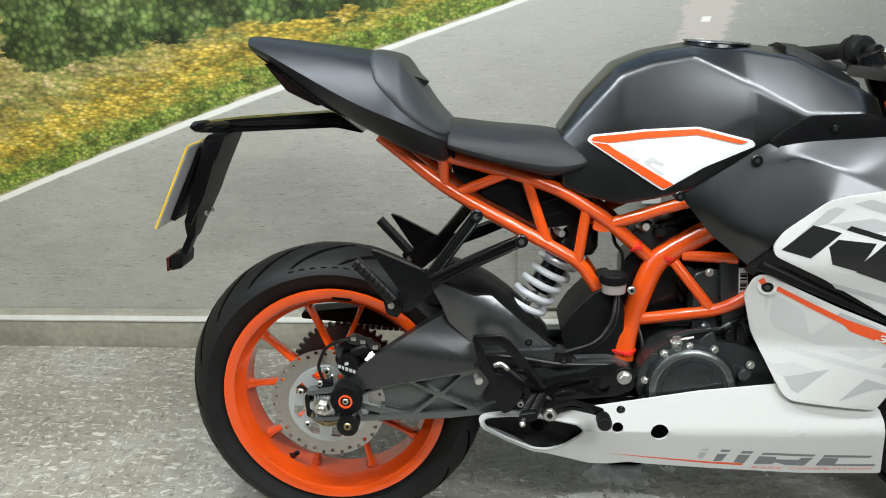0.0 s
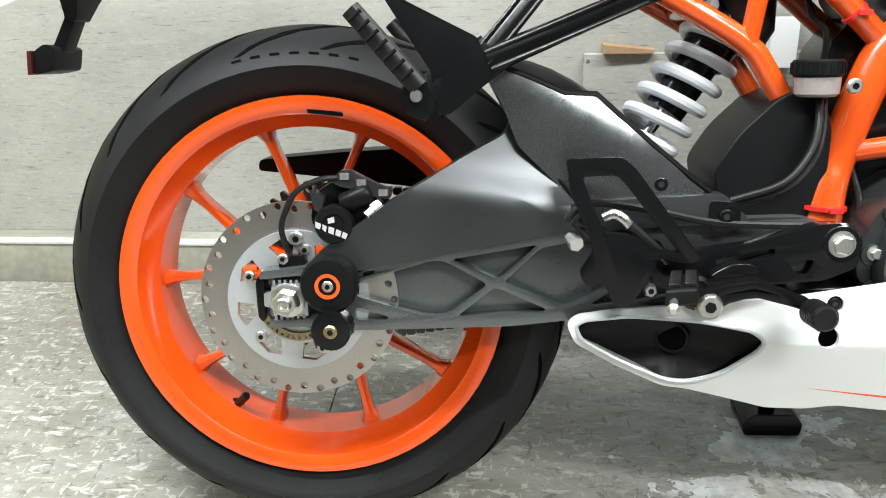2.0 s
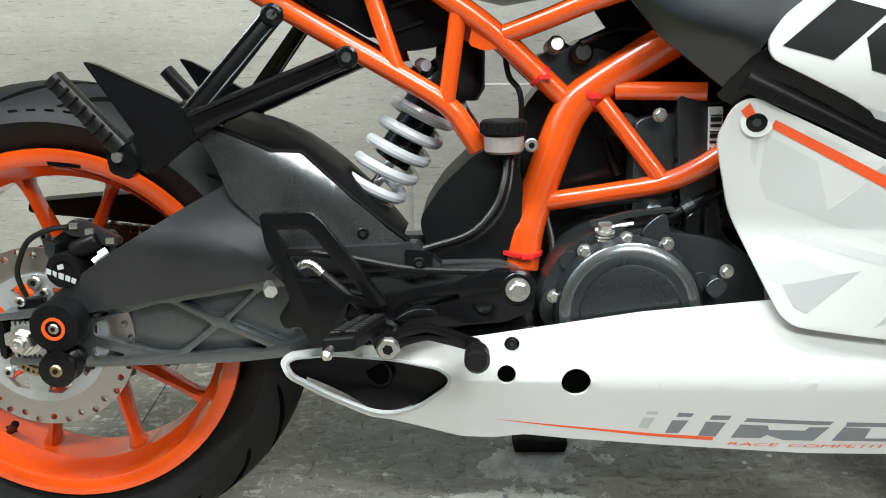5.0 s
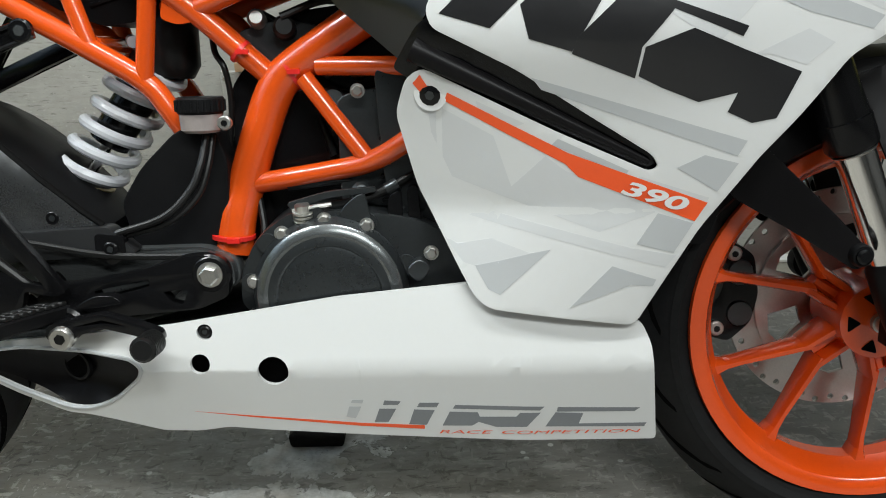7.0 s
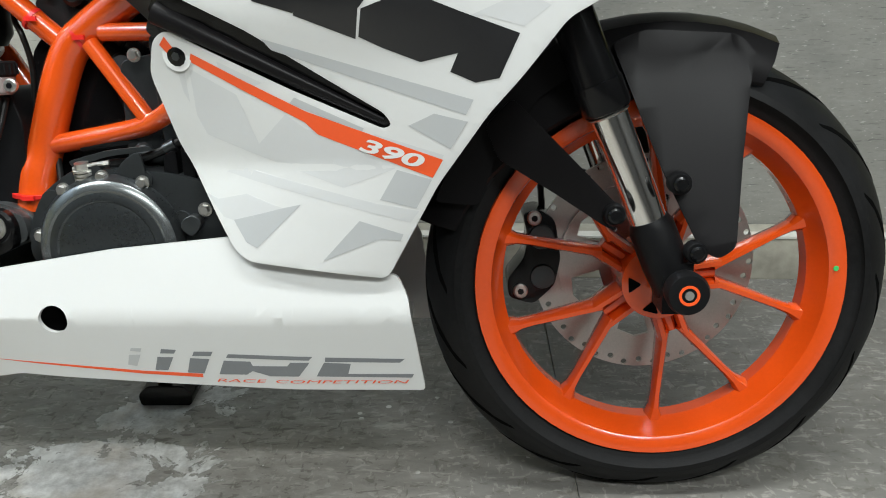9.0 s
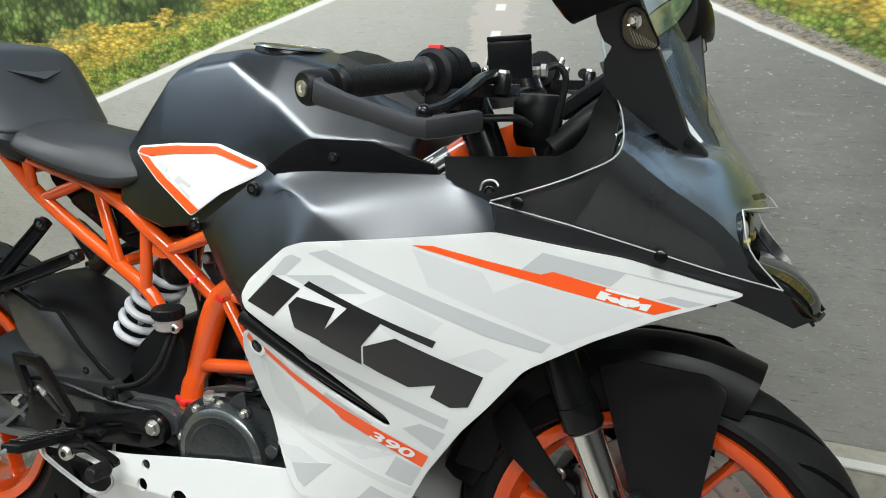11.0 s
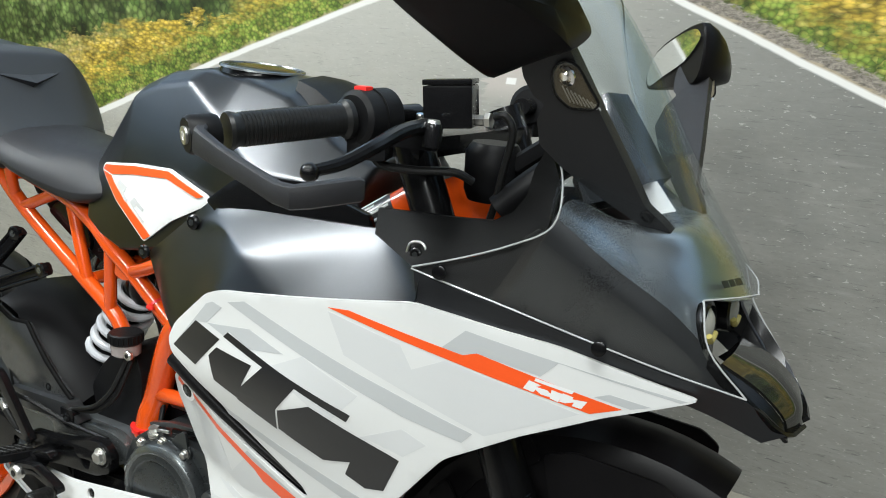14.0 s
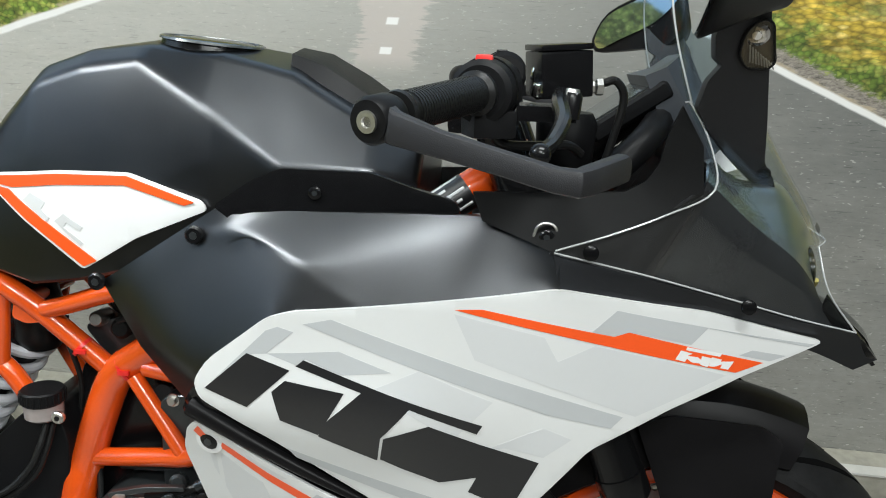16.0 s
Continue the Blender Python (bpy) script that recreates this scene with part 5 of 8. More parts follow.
# -- engine covers --
eng = new("engine")
eng.parent = bike
tagged(eng, "dark grey single-cylinder engine")
bm = slab(fillet([(0.590, 0.345), (0.592, 0.385), (0.612, 0.425), (0.650, 0.452), (0.720, 0.452), (0.790, 0.440), (0.840, 0.41), (0.85, 0.33), (0.70, 0.30)], 0.015), -0.112, 0.10, 0.006)
part("crankcase", bm, "engine", eng)
cc = (0.690, -0.106, 0.362)
bm = bmesh.new()
turned(bm, [(0, 0.084), (0.012, 0.084), (0.022, 0.078), (0.026, 0.066), (0.028, 0.060), (0.028, 0.057), (0.0265, 0.055), (0.0275, 0.052), (0.029, 0.030), (0.0292, 0.004)], cc, (0, -1, 0), 56)
part("clutch_cover", bm, "engine", eng, "round dark grey clutch cover")
bm = bmesh.new()
turned(bm, [(0.0225, 0.0785), (0.0262, 0.0745), (0.0275, 0.069), (0.0262, 0.066), (0.0225, 0.0662)], cc, (0, -1, 0), 56)
part("cover_rim", bm, "swing_edge", eng, "paler chamfered rim")
for a in (198, 172, 140, 100, 62, 20):
    p = (cc[0] + 0.0865 * math.cos(radians(a)), -0.110, cc[2] + 0.0865 * math.sin(radians(a)))
    bm = bmesh.new()
    turned(bm, [(0, 0.012), (0.010, 0.011)], (p[0], -0.105, p[2]), (0, -1, 0), 14)
    part("boss", bm, "engine", eng)
for p in ((0.607, -0.114, 0.376), (0.640, -0.116, 0.429), (0.686, -0.116, 0.443), (0.731, -0.116, 0.436), (0.799, -0.114, 0.404)):
    hex_head("cover_bolt", p, 0.0062, eng, "zinc", 0.008)
pod("hose_bracket", [(.699, .446), (.712, .462), (.730, .473), (.737, .436), (.722, .440)], -0.116, -0.111, "engine", 0.0015, "", eng)
bm = bmesh.new()
tube(bm, [(0.652, -0.112, .452), (0.672, -0.113, .456), (0.694, -0.112, .459)], 0.0026, 8, True)
part("cable_end", bm, "zinc", eng, "bright cable end")
bm = bmesh.new()
tube(bm, [(0.690, -0.100, .455), (0.722, -0.098, .460), (0.756, -0.092, .472), (0.790, -0.086, .490), (0.83, -0.080, .506)], 0.0050, 10, True)
part("coolant_hose", bm, "hose", eng)
bm = bmesh.new()
turned(bm, [(0, 0.0075), (0.014, 0.0075)], (0.752, -0.093, .470), (0.86, 0.05, 0.45), 14)
part("hose_clamp", bm, "engine", eng)
for q in ([(.754, .466), (.768, .472), (.770, .428), (.752, .426)], [(.774, .474), (.786, .476), (.790, .428), (.776, .426)]):
    pod("cylinder_stud_cover", q, -0.106, -0.080, "black", 0.003, "", eng)
hex_head("bracket_bolt", (0.724, -0.085, 0.576), 0.006, eng, "zinc", 0.007)
# oil filler and its spring-like clutch lever
bm = bmesh.new()
for k in range(5):
    turned(bm, [(k * 0.004, 0.0115), (k * 0.004 + 0.0026, 0.0115)], (0.664, -0.108, 0.434), (-0.05, -0.2, 1), 16)
turned(bm, [(0, 0.008), (0.030, 0.008)], (0.664, -0.108, 0.430), (-0.05, -0.2, 1), 12)
part("clutch_arm_spring", bm, "zinc", eng, "bright coil spring on the clutch arm")
pod("clutch_arm", [(0.645, 0.460), (0.690, 0.472), (0.740, 0.476), (0.742, 0.471), (0.690, 0.465), (0.650, 0.453)], -0.108, -0.100, "engine", 0.003, "", eng)
pod("plug", [(0.770, 0.388), (0.785, 0.402), (0.800, 0.392), (0.786, 0.372)], -0.128, -0.110, "engine", 0.004, "dark moulded oil plug", eng)
pod("cylinder", [(0.70, 0.45), (0.70, 0.57), (0.86, 0.60), (0.90, 0.50), (0.88, 0.44)], -0.07, 0.09, "engine", 0.01, "", eng)
for k in range(6):
    pod("fin", [(0.745, 0.452 + k * 0.014), (0.80, 0.458 + k * 0.014), (0.80, 0.463 + k * 0.014), (0.745, 0.457 + k * 0.014)], -0.082, -0.05, "black", 0.001, "", eng)
for x, z in ((0.72, 0.462), (0.76, 0.446), (0.785, 0.448)):
    bm = bmesh.new()
    turned(bm, [(0, 0.011), (0.02, 0.011), (0.024, 0.007)], (x, -0.066, z), (0.2, -1, 0.3), 10)
    part("sensor_plug", bm, "engine", eng)

# -- footrest bracket, brake pedal --
rest = new("footrest_assembly")
rest.parent = bike
tagged(rest, "black footrest bracket with folding peg and brake pedal")
bm = slab(fillet([(.286, .482), (.341, .483), (.354, .472), (.422, .380), (.408, .375), (.378, .382), (.376, .369), (.353, .332), (.338, .329), (.325, .356), (.307, .352), (.301, .366), (.315, .387), (.309, .405), (.291, .447)], 0.005), -0.156, -0.144, 0.003,
          2, [fillet([(.302, .464), (.335, .465), (.344, .457), (.400, .386), (.378, .391), (.354, .405), (.325, .408), (.313, .435)], 0.004)])
part("heel_guard", bm, "black", rest, "black heel guard with openings")
part("bracket_arm", slab(fillet([(.362, .366), (.385, .380), (.430, .384), (.471, .390), (.541, .410), (.565, .411), (.584, .394), (.584, .366), (.551, .352), (.474, .346), (.420, .338), (.385, .345)], 0.008), -0.134, -0.116, 0.004, 2, [fillet([(.513, .372), (.540, .374), (.534, .357), (.523, .358)], 0.004), fillet([(.440, .374), (.500, .386), (.500, .378), (.446, .364)], 0.003)]), "black", rest, "black bracket arm with a window")
hex_head("pivot_bolt", (0.565, -0.134, 0.390), 0.0105, rest, "zinc", 0.010)
bm = bmesh.new()
turned(bm, [(0, 0.021), (0.010, 0.0215), (0.013, 0.018)], (0.565, -0.122, 0.390), (0, -1, 0), 24)
part("pivot_boss", bm, "black", rest)
# the peg reaches outwards
a, b = Vector((0.406, -0.150, 0.360)), Vector((0.381, -0.256, 0.372))
out = (b - a).normalized()
flat = Matrix((Vector((0.97, 0.24, 0)).normalized(), -out, Vector((0, 0.12, 1)).normalized())).transposed().to_4x4()
bm = bmesh.new()
box(bm, -0.0165, 0.0165, -0.106, 0.0, -0.011, 0.004)
bevel(bm, 0.005, 3)
bmesh.ops.transform(bm, verts=bm.verts, matrix=Matrix.Translation(a) @ flat)
peg = part("foot_peg", bm, "plastic", rest, "black folding foot peg with a block-pattern top")
for k in range(8):
    for side in (-1, 1):
        bm = bmesh.new()
        box(bm, side * 0.0078 - 0.0062, side * 0.0078 + 0.0062, -0.013 - 0.0115 * k, -0.0045 - 0.0115 * k, 0.0035, 0.0085)
        bevel(bm, 0.0012, 1)
        bmesh.ops.transform(bm, verts=bm.verts, matrix=Matrix.Translation(a) @ flat)
        part("tread_block", bm, "hose", peg)
bm = bmesh.new()
turned(bm, [(0, 0.004), (0.012, 0.004), (0.016, 0.006), (0.02, 0.003)], b + Vector((-0.006, 0.006, -0.006)), (-0.2, -1, -0.3), 10)
part("feeler", bm, "zinc", rest)
bm = bmesh.new()
turned(bm, [(0, 0.018), (0.02, 0.018), (0.023, 0.014)], (0.418, -0.135, 0.345), (0, -1, 0), 20)
turned(bm, [(0.02, 0.010), (0.05, 0.010)], (0.418, -0.135, 0.345), (0, -1, 0), 16)
part("pedal_hub", bm, "black", rest)
bolt("pedal_bolt", (0.424, -0.178, 0.340), 0.013, rest, "zinc", 0.012)
bm = slab(fillet([(0.414, .336), (0.418, .352), (0.436, .359), (0.466, .364), (0.496, .355), (0.524, .344), (0.526, .332), (0.496, .341), (0.466, .349), (0.440, .342), (0.428, .330)], 0.005), -0.184, -0.170, 0.003,
          2, [fillet([(0.436, .351), (0.466, .358), (0.490, .351), (0.466, .354)], 0.002)])
part("brake_pedal", bm, "black", rest, "black forged brake pedal")
bm = bmesh.new()
turned(bm, [(0, 0.010), (0.004, 0.0125), (0.034, 0.0125), (0.038, 0.010)], (0.519, -0.190, 0.337), (0.0, -1, 0.08), 18)
part("pedal_rubber", bm, "hose", rest, "ribbed black pedal tip")
for k in range(7):
    bm = bmesh.new()
    turned(bm, [(0, 0.0133), (0.0022, 0.0133)], Vector((0.519, -0.190, 0.337)) + Vector((0.0, -1, 0.08)).normalized() * (0.005 + 0.0044 * k), (0.0, -1, 0.08), 16)
    part("pedal_rib", bm, "hose", rest)
# master cylinder with its banjo unions
bm = bmesh.new()
turned(bm, [(0, 0.010), (0.05, 0.012), (0.055, 0.009), (0.085, 0.007)], (0.300, -0.138, 0.420), (0.72, -0.05, -0.68), 16)
part("master_cylinder", bm, "black", rest)
bm = bmesh.new()
turned(bm, [(0, 0.006), (0.008, 0.006), (0.010, 0.0078), (0.018, 0.0078)], (0.291, -0.150, 0.402), (0.3, -0.9, -0.2), 6)
part("banjo_bolt", bm, "zinc", rest)
bm = bmesh.new()
tube(bm, [(0.325, -0.146, 0.421), (0.335, -0.148, 0.425), (0.345, -0.150, 0.420), (0.352, -0.150, 0.412)], 0.005, 10, True)
part("steel_union", bm, "steel", rest)
bm = bmesh.new()
tube(bm, [(0.350, -0.150, 0.414), (0.375, -0.150, 0.392), (0.390, -0.146, 0.376)], 0.0055, 10, True)
part("rubber_sleeve", bm, "hose", rest)
bm = bmesh.new()
tube(bm, [(0.288, -0.140, 0.418), (0.300, -0.140, 0.430), (0.320, -0.132, 0.434), (0.370, -0.120, 0.425), (0.45, -0.112, 0.408), (0.55, -0.11, 0.404)], 0.004, 8, True)
part("brake_line", bm, "hose", rest)
bolt("pedal_fitting", (0.372, -0.148, 0.348), 0.007, rest, "zinc", 0.012, steps=6)
pod("pedal_link", [(0.425, 0.362), (0.450, 0.376), (0.470, 0.376), (0.480, 0.368), (0.455, 0.364)], -0.160, -0.145, "black", 0.003, "", rest)

# -- pillion footrest hangers --
def hanger(side):
    def f(b):
        for v in b.verts:
            v.co.y += 0.034 * min(1.0, max(0.0, (v.co.x - 0.15) / 0.15))
        return mirrored(b) if side < 0 else b
    h = new("pillion_hanger")
    h.parent = bike
    tagged(h, "black forked pillion footrest hanger with folded peg")
    bm = bmesh.new()
    bar(bm, (0.300, -0.104, 0.694), (0.198, -0.128, 0.572), 0.020, 0.026, 0.014, 0.018)
    bar(bm, (0.384, -0.116, 0.646), (0.210, -0.128, 0.577), 0.022, 0.028, 0.014, 0.018)
    bar(bm, (0.215, -0.128, 0.585), (0.150, -0.134, 0.540), 0.042, 0.046, 0.016, 0.016)
    part("fork_arm", f(bm), "black", h)
    for a, b in (((0.300, -0.104, 0.694), (0.198, -0.128, 0.572)), ((0.384, -0.116, 0.646), (0.210, -0.128, 0.577))):
        for s in (-1, 1):
            d = (Vector(b) - Vector(a)).normalized()
            n = Vector((-d.z, 0, d.x)) * 0.009 * s
            bm = bmesh.new()
            tube(bm, [Vector(a) + n + Vector((0, -0.007, 0)) + d * 0.008, Vector(b) + n + Vector((0, -0.008, 0))], 0.0028, 8)
            part("flange", f(bm), "black", h)
    part("plate", f(slab(fillet([(0.105, 0.645), (0.122, 0.640), (0.200, 0.600), (0.215, 0.560), (0.170, 0.524), (0.150, 0.530), (0.155, 0.565)], 0.005), -0.140, -0.126, 0.003)), "black", h)
    for p in ((0.297, -0.110, 0.691), (0.379, -0.122, 0.644)):
        bm = bmesh.new()
        turned(bm, [(0, 0.0125), (0.006, 0.0125), (0.008, 0.010)], p, (0, -1, 0), 16)
        part("hanger_bolt", f(bm), "black", h)
        bm = bmesh.new()
        turned(bm, [(0.0075, 0.006), (0.0086, 0.006)], p, (0, -1, 0), 6)
        part("bolt_socket", f(bm), "swing_edge", h)
    bm = bmesh.new()
    bar(bm, (0.078, -0.150, 0.628), (0.143, -0.150, 0.553), 0.020, 0.022, 0.022, 0.022)
    part("folded_peg", f(bm), "hose", h, "folded rubber pillion peg")
    for k in range(7):
        c = Vector((0.078, -0.158, 0.628)).lerp(Vector((0.143, -0.158, 0.553)), 0.08 + 0.125 * k)
        bm = bmesh.new()
        bar(bm, (c.x - 0.006, c.y, c.z - 0.005), (c.x + 0.006, c.y, c.z + 0.005), 0.004, 0.004, 0.010, 0.010)
        part("peg_rib", f(bm), "hose", h)
    bm = bmesh.new()
    turned(bm, [(0, 0.006), (0.03, 0.006)], (0.140, -0.160, 0.545), (0.1, 1, 0.0), 10)
    part("peg_pin", f(bm), "zinc", h)
    part("peg_clevis", f(slab(fillet([(0.126, 0.555), (0.150, 0.560), (0.160, 0.535), (0.150, 0.520), (0.130, 0.528)], 0.004), -0.156, -0.134, 0.003)), "black", h)


hanger(1)
hanger(-1)
# -- tail, seat, tank --
def body_loft(name, rows, material, label="", parent=None, sub=2, round_by=0.0):
    """A body symmetrical about the machine's middle: rows of (x, [(half width, z), ...]) from the top's middle down one side."""
    bm = bmesh.new()
    sections = []
    for x, pts in rows:
        right = [(x, SHEAR * z - w, z) for w, z in pts]
        left = [(x, SHEAR * z + w, z) for w, z in reversed(pts[1:])]
        sections.append(right + left)
    loft(bm, sections, True, True)
    if round_by:
        bmesh.ops.recalc_face_normals(bm, faces=bm.faces)
        bevel(bm, round_by, 3, 9)
    ob = part(name, bm, material, parent or bike, label)
    return ob


def soften(ob, levels, creases=()):
    """Rounds a lofted body; its listed hard edges stay fairly sharp."""
    if creases:
        me = ob.data
        layer = me.attributes.new("crease_edge", "FLOAT", "EDGE")
        for e in me.edges:
            a, b = (me.vertices[i].co for i in e.vertices)
            if any(test(a, b) for test in creases):
                layer.data[e.index].value = 0.8
    m = ob.modifiers.new("round", "SUBSURF")
    m.levels = m.render_levels = levels
    return ob


TANK = [  # x; half width and height at the top's middle, shoulder, crease and lower edge; bulge of the flank
    (0.455, .838, (.050, .836), (.075, .825), (.100, .738), .006),
    (0.500, .900, (.055, .894), (.082, .872), (.112, .720), .006),
    (0.560, .958, (.066, .953), (.092, .935), (.122, .706), .010),
    (0.620, .978, (.070, .974), (.098, .955), (.130, .716), .012),
    (0.690, .988, (.070, .982), (.100, .966), (.136, .735), .014),
    (0.780, .984, (.076, .974), (.125, .915), (.138, .775), .008),
    (0.866, .972, (.086, .956), (.151, .864), (.140, .800), .001),
    (0.962, .925, (.098, .903), (.153, .862), (.140, .800), .001),
    (1.010, .892, (.080, .882), (.118, .848), (.110, .800), .001),
]


def sway(x):
    """The tank's rear stands a little over to the far side."""
    return 0.020 * min(1.0, max(0.0, (0.90 - x) / 0.28))


def flank(row):
    """The four points of a tank section from the crease down."""
    x, top_z, shoulder, crease, low, bulge = row
    return [(crease[0] + (low[0] - crease[0]) * t + bulge * 4 * t * (1 - t), crease[1] + (low[1] - crease[1]) * t) for t in (0, 0.33, 0.67, 1.0)]


def tank_side(x, z):
    """The tank's flank, a little proud of it."""
    for r0, r1 in zip(TANK, TANK[1:]):
        if x <= r1[0]:
            break
    f = min(1.0, max(0.0, (x - r0[0]) / (r1[0] - r0[0])))
    pts = [(a[0] + (b[0] - a[0]) * f, a[1] + (b[1] - a[1]) * f) for a, b in zip(flank(r0), flank(r1))]
    for p, q in zip(pts, pts[1:]):
        if z >= q[1]:
            break
    t = min(1.0, max(0.0, (p[1] - z) / (p[1] - q[1])))
    return SHEAR * z - (p[0] + (q[0] - p[0]) * t) - 0.0015 + sway(x)


tank = body_loft("fuel_tank", [(r[0], [(0, r[1]), r[2], *flank(r)]) for r in TANK], "matt", "matt dark grey fuel tank", None, 2, 0.010)
for v in tank.data.vertices:
    v.co.y += sway(v.co.x)
# black trim between tank and side panel, with its screw
part("tank_trim", shell(fillet([(0.800, .822), (0.840, .850), (0.870, .864), (0.965, .864), (1.010, .850), (1.055, .838), (1.060, .818), (0.93, .808), (0.82, .808)], .006), lambda x, z: -0.1335 - 0.10 * max(0, .85 - z), 0.010, 0.03, 0, 0.002), "black", bike, "black plastic tank trim")
bolt("trim_screw", (0.909, -0.1355, 0.841), 0.007, bike, "black", 0.003)
# filler cap
cap = new("filler_cap")
cap.parent = bike
tagged(cap, "round dark filler cap with bolts")
cq = Vector((0.745, SHEAR * 0.985 + 0.0, 0.9795))
cn = Vector((0.10, 0.0, 1.0)).normalized()
bm = bmesh.new()
turned(bm, [(-0.004, 0.060), (0.004, 0.058), (0.0065, 0.053), (0.006, 0.050), (0.0075, 0.046), (0.009, 0.030), (0.0092, 0.004)], cq, cn, 40)
part("cap_plate", bm, "black", cap)
bm = bmesh.new()
turned(bm, [(0.005, 0.0615), (0.0075, 0.0605), (0.0085, 0.0575), (0.006, 0.056)], cq, cn, 40)
part("cap_ring", bm, "swing_edge", cap, "dark metal ring")
uu = cn.orthogonal().normalized()
ww = cn.cross(uu)
for k in range(6):
    a = 2 * math.pi * k / 6
    bolt("cap_bolt", cq + (uu * math.cos(a) + ww * math.sin(a)) * 0.051 + cn * 0.005, 0.0042, cap, "swing_edge", 0.0025, cn)
# tank front shroud ahead of the cap
body_loft("tank_hood", [
    (0.855, [(0, .982), (.050, .976), (.060, .955)]),
    (0.890, [(0, .976), (.056, .966), (.074, .938)]),
    (0.935, [(0, .952), (.060, .940), (.080, .912)]),
    (0.985, [(0, .918), (.055, .908), (.070, .890)]),
], "plastic", "black plastic hood at the tank's front")


outer = [(.500, .822), (.508, .832), (.600, .842), (.691, .846), (.780, .822), (.786, .812), (.700, .775), (.632, .733)]
part("tank_badge", shell(fillet(outer, .006), tank_side, 0.004, 0.02, 0.004, 0.0008), "decal_white", bike, "white and orange badge panel on the tank")
part("badge_band", shell(fillet([(.507, .8225), (.513, .8295), (.600, .8385), (.690, .8425), (.772, .820), (.760, .816), (.688, .8325), (.600, .8265), (.540, .8190)], .0015), tank_side, 0.003, 0.02, 0.0054), "decal_orange", bike, "orange upper band of the tank badge")
part("badge_band", shell(fillet([(.5085, .8195), (.536, .8165), (.548, .808), (.650, .745), (.633, .737)], .0015), tank_side, 0.003, 0.02, 0.0054), "decal_orange", bike, "orange lower band of the tank badge")
for poly in ([(.556, .806), (.566, .815), (.586, .806), (.580, .797), (.592, .789), (.586, .784)], [(.598, .786), (.610, .795), (.634, .782), (.630, .777), (.613, .785), (.609, .780), (.634, .764), (.630, .760)]):
    part("badge_mark", shell(poly, tank_side, 0.003, 0.01, 0.0047), "decal_grey", bike, "pale grey mark in place of lettering")

seat = body_loft("rider_seat", [
    (0.222, [(0, .862), (.050, .862), (.088, .852), (.112, .834), (.104, .820)]),
    (0.262, [(0, .860), (.060, .859), (.102, .846), (.120, .820), (.108, .804)]),
    (0.330, [(0, .848), (.064, .847), (.106, .830), (.122, .800), (.110, .780)]),
    (0.400, [(0, .842), (.062, .841), (.098, .820), (.114, .784), (.106, .760)]),
    (0.446, [(0, .838), (.056, .836), (.084, .812), (.106, .776), (.100, .748)]),
    (0.486, [(0, .822), (.052, .820), (.078, .804), (.098, .780), (.092, .762)]),
    (0.520, [(0, .806), (.044, .805), (.068, .797), (.082, .786), (.078, .776)]),
], "seat", "black textured vinyl rider's seat")
soften(seat, 2)
COWL = [  # middle of the top, shoulder, flank, crease, tuck, underside
    (-0.130, [(0, 1.028), (.020, 1.028), (.032, 1.025), (.042, 1.016), (.038, 1.005), (.020, 1.002)]),
    (-0.095, [(0, 1.024), (.026, 1.024), (.046, 1.018), (.066, 1.003), (.054, .992), (.028, .984)]),
    (-0.040, [(0, 1.017), (.044, 1.016), (.070, 1.003), (.094, .974), (.072, .952), (.040, .940)]),
    (0.020, [(0, 1.008), (.064, 1.005), (.094, .984), (.120, .942), (.088, .906), (.050, .895)]),
    (0.080, [(0, .999), (.084, .995), (.114, .968), (.142, .910), (.096, .868), (.060, .858)]),
    (0.130, [(0, .991), (.096, .985), (.128, .954), (.158, .889), (.098, .840), (.070, .832)]),
    (0.165, [(0, .980), (.098, .973), (.132, .940), (.160, .875), (.098, .818), (.070, .812)]),
    (0.192, [(0, .935), (.096, .930), (.130, .904), (.152, .861), (.096, .806), (.070, .800)]),
    (0.226, [(0, .876), (.088, .873), (.116, .860), (.134, .843), (.092, .792), (.070, .786)]),
    (0.262, [(0, .850), (.072, .847), (.096, .840), (.116, .827), (.090, .790), (.070, .785)]),
]


def crease_of(rows, k):
    """A test for the lengthwise edges through the k-th point of the rows."""
    marks = [(x, pts[k][1]) for x, pts in rows]
    on = lambda v: any(abs(v.x - x) < 1e-4 and abs(v.z - z) < 1e-4 for x, z in marks)
    return lambda a, b: on(a) and on(b) and abs(a.x - b.x) > 1e-3


soften(body_loft("tail_cowl", COWL, "cowl", "dark grey tail cowl with a sharp side crease"), 2, [crease_of(COWL, 3)])
# the raised pad over the hump's front, with its overhanging notch
PAD = [
    (0.106, [(0, .996), (.080, .991), (.096, .982), (.102, .974)]),
    (0.124, [(0, .996), (.098, .990), (.126, .962), (.138, .932)]),
    (0.158, [(0, .988), (.101, .980), (.134, .948), (.153, .903)]),
    (0.167, [(0, .983), (.102, .975), (.136, .942), (.156, .895)]),
    (0.173, [(0, .973), (.102, .966), (.136, .935), (.156, .889)]),
    (0.194, [(0, .938), (.099, .934), (.134, .906), (.152, .870)]),
    (0.228, [(0, .879), (.090, .876), (.118, .863), (.134, .848)]),
    (0.264, [(0, .850), (.074, .848), (.098, .842), (.112, .833)]),
]
soften(body_loft("cowl_pad", PAD, "pad", "dark grey textured pad on the tail cowl"), 2, [crease_of(PAD, 3), crease_of(PAD, 1)])
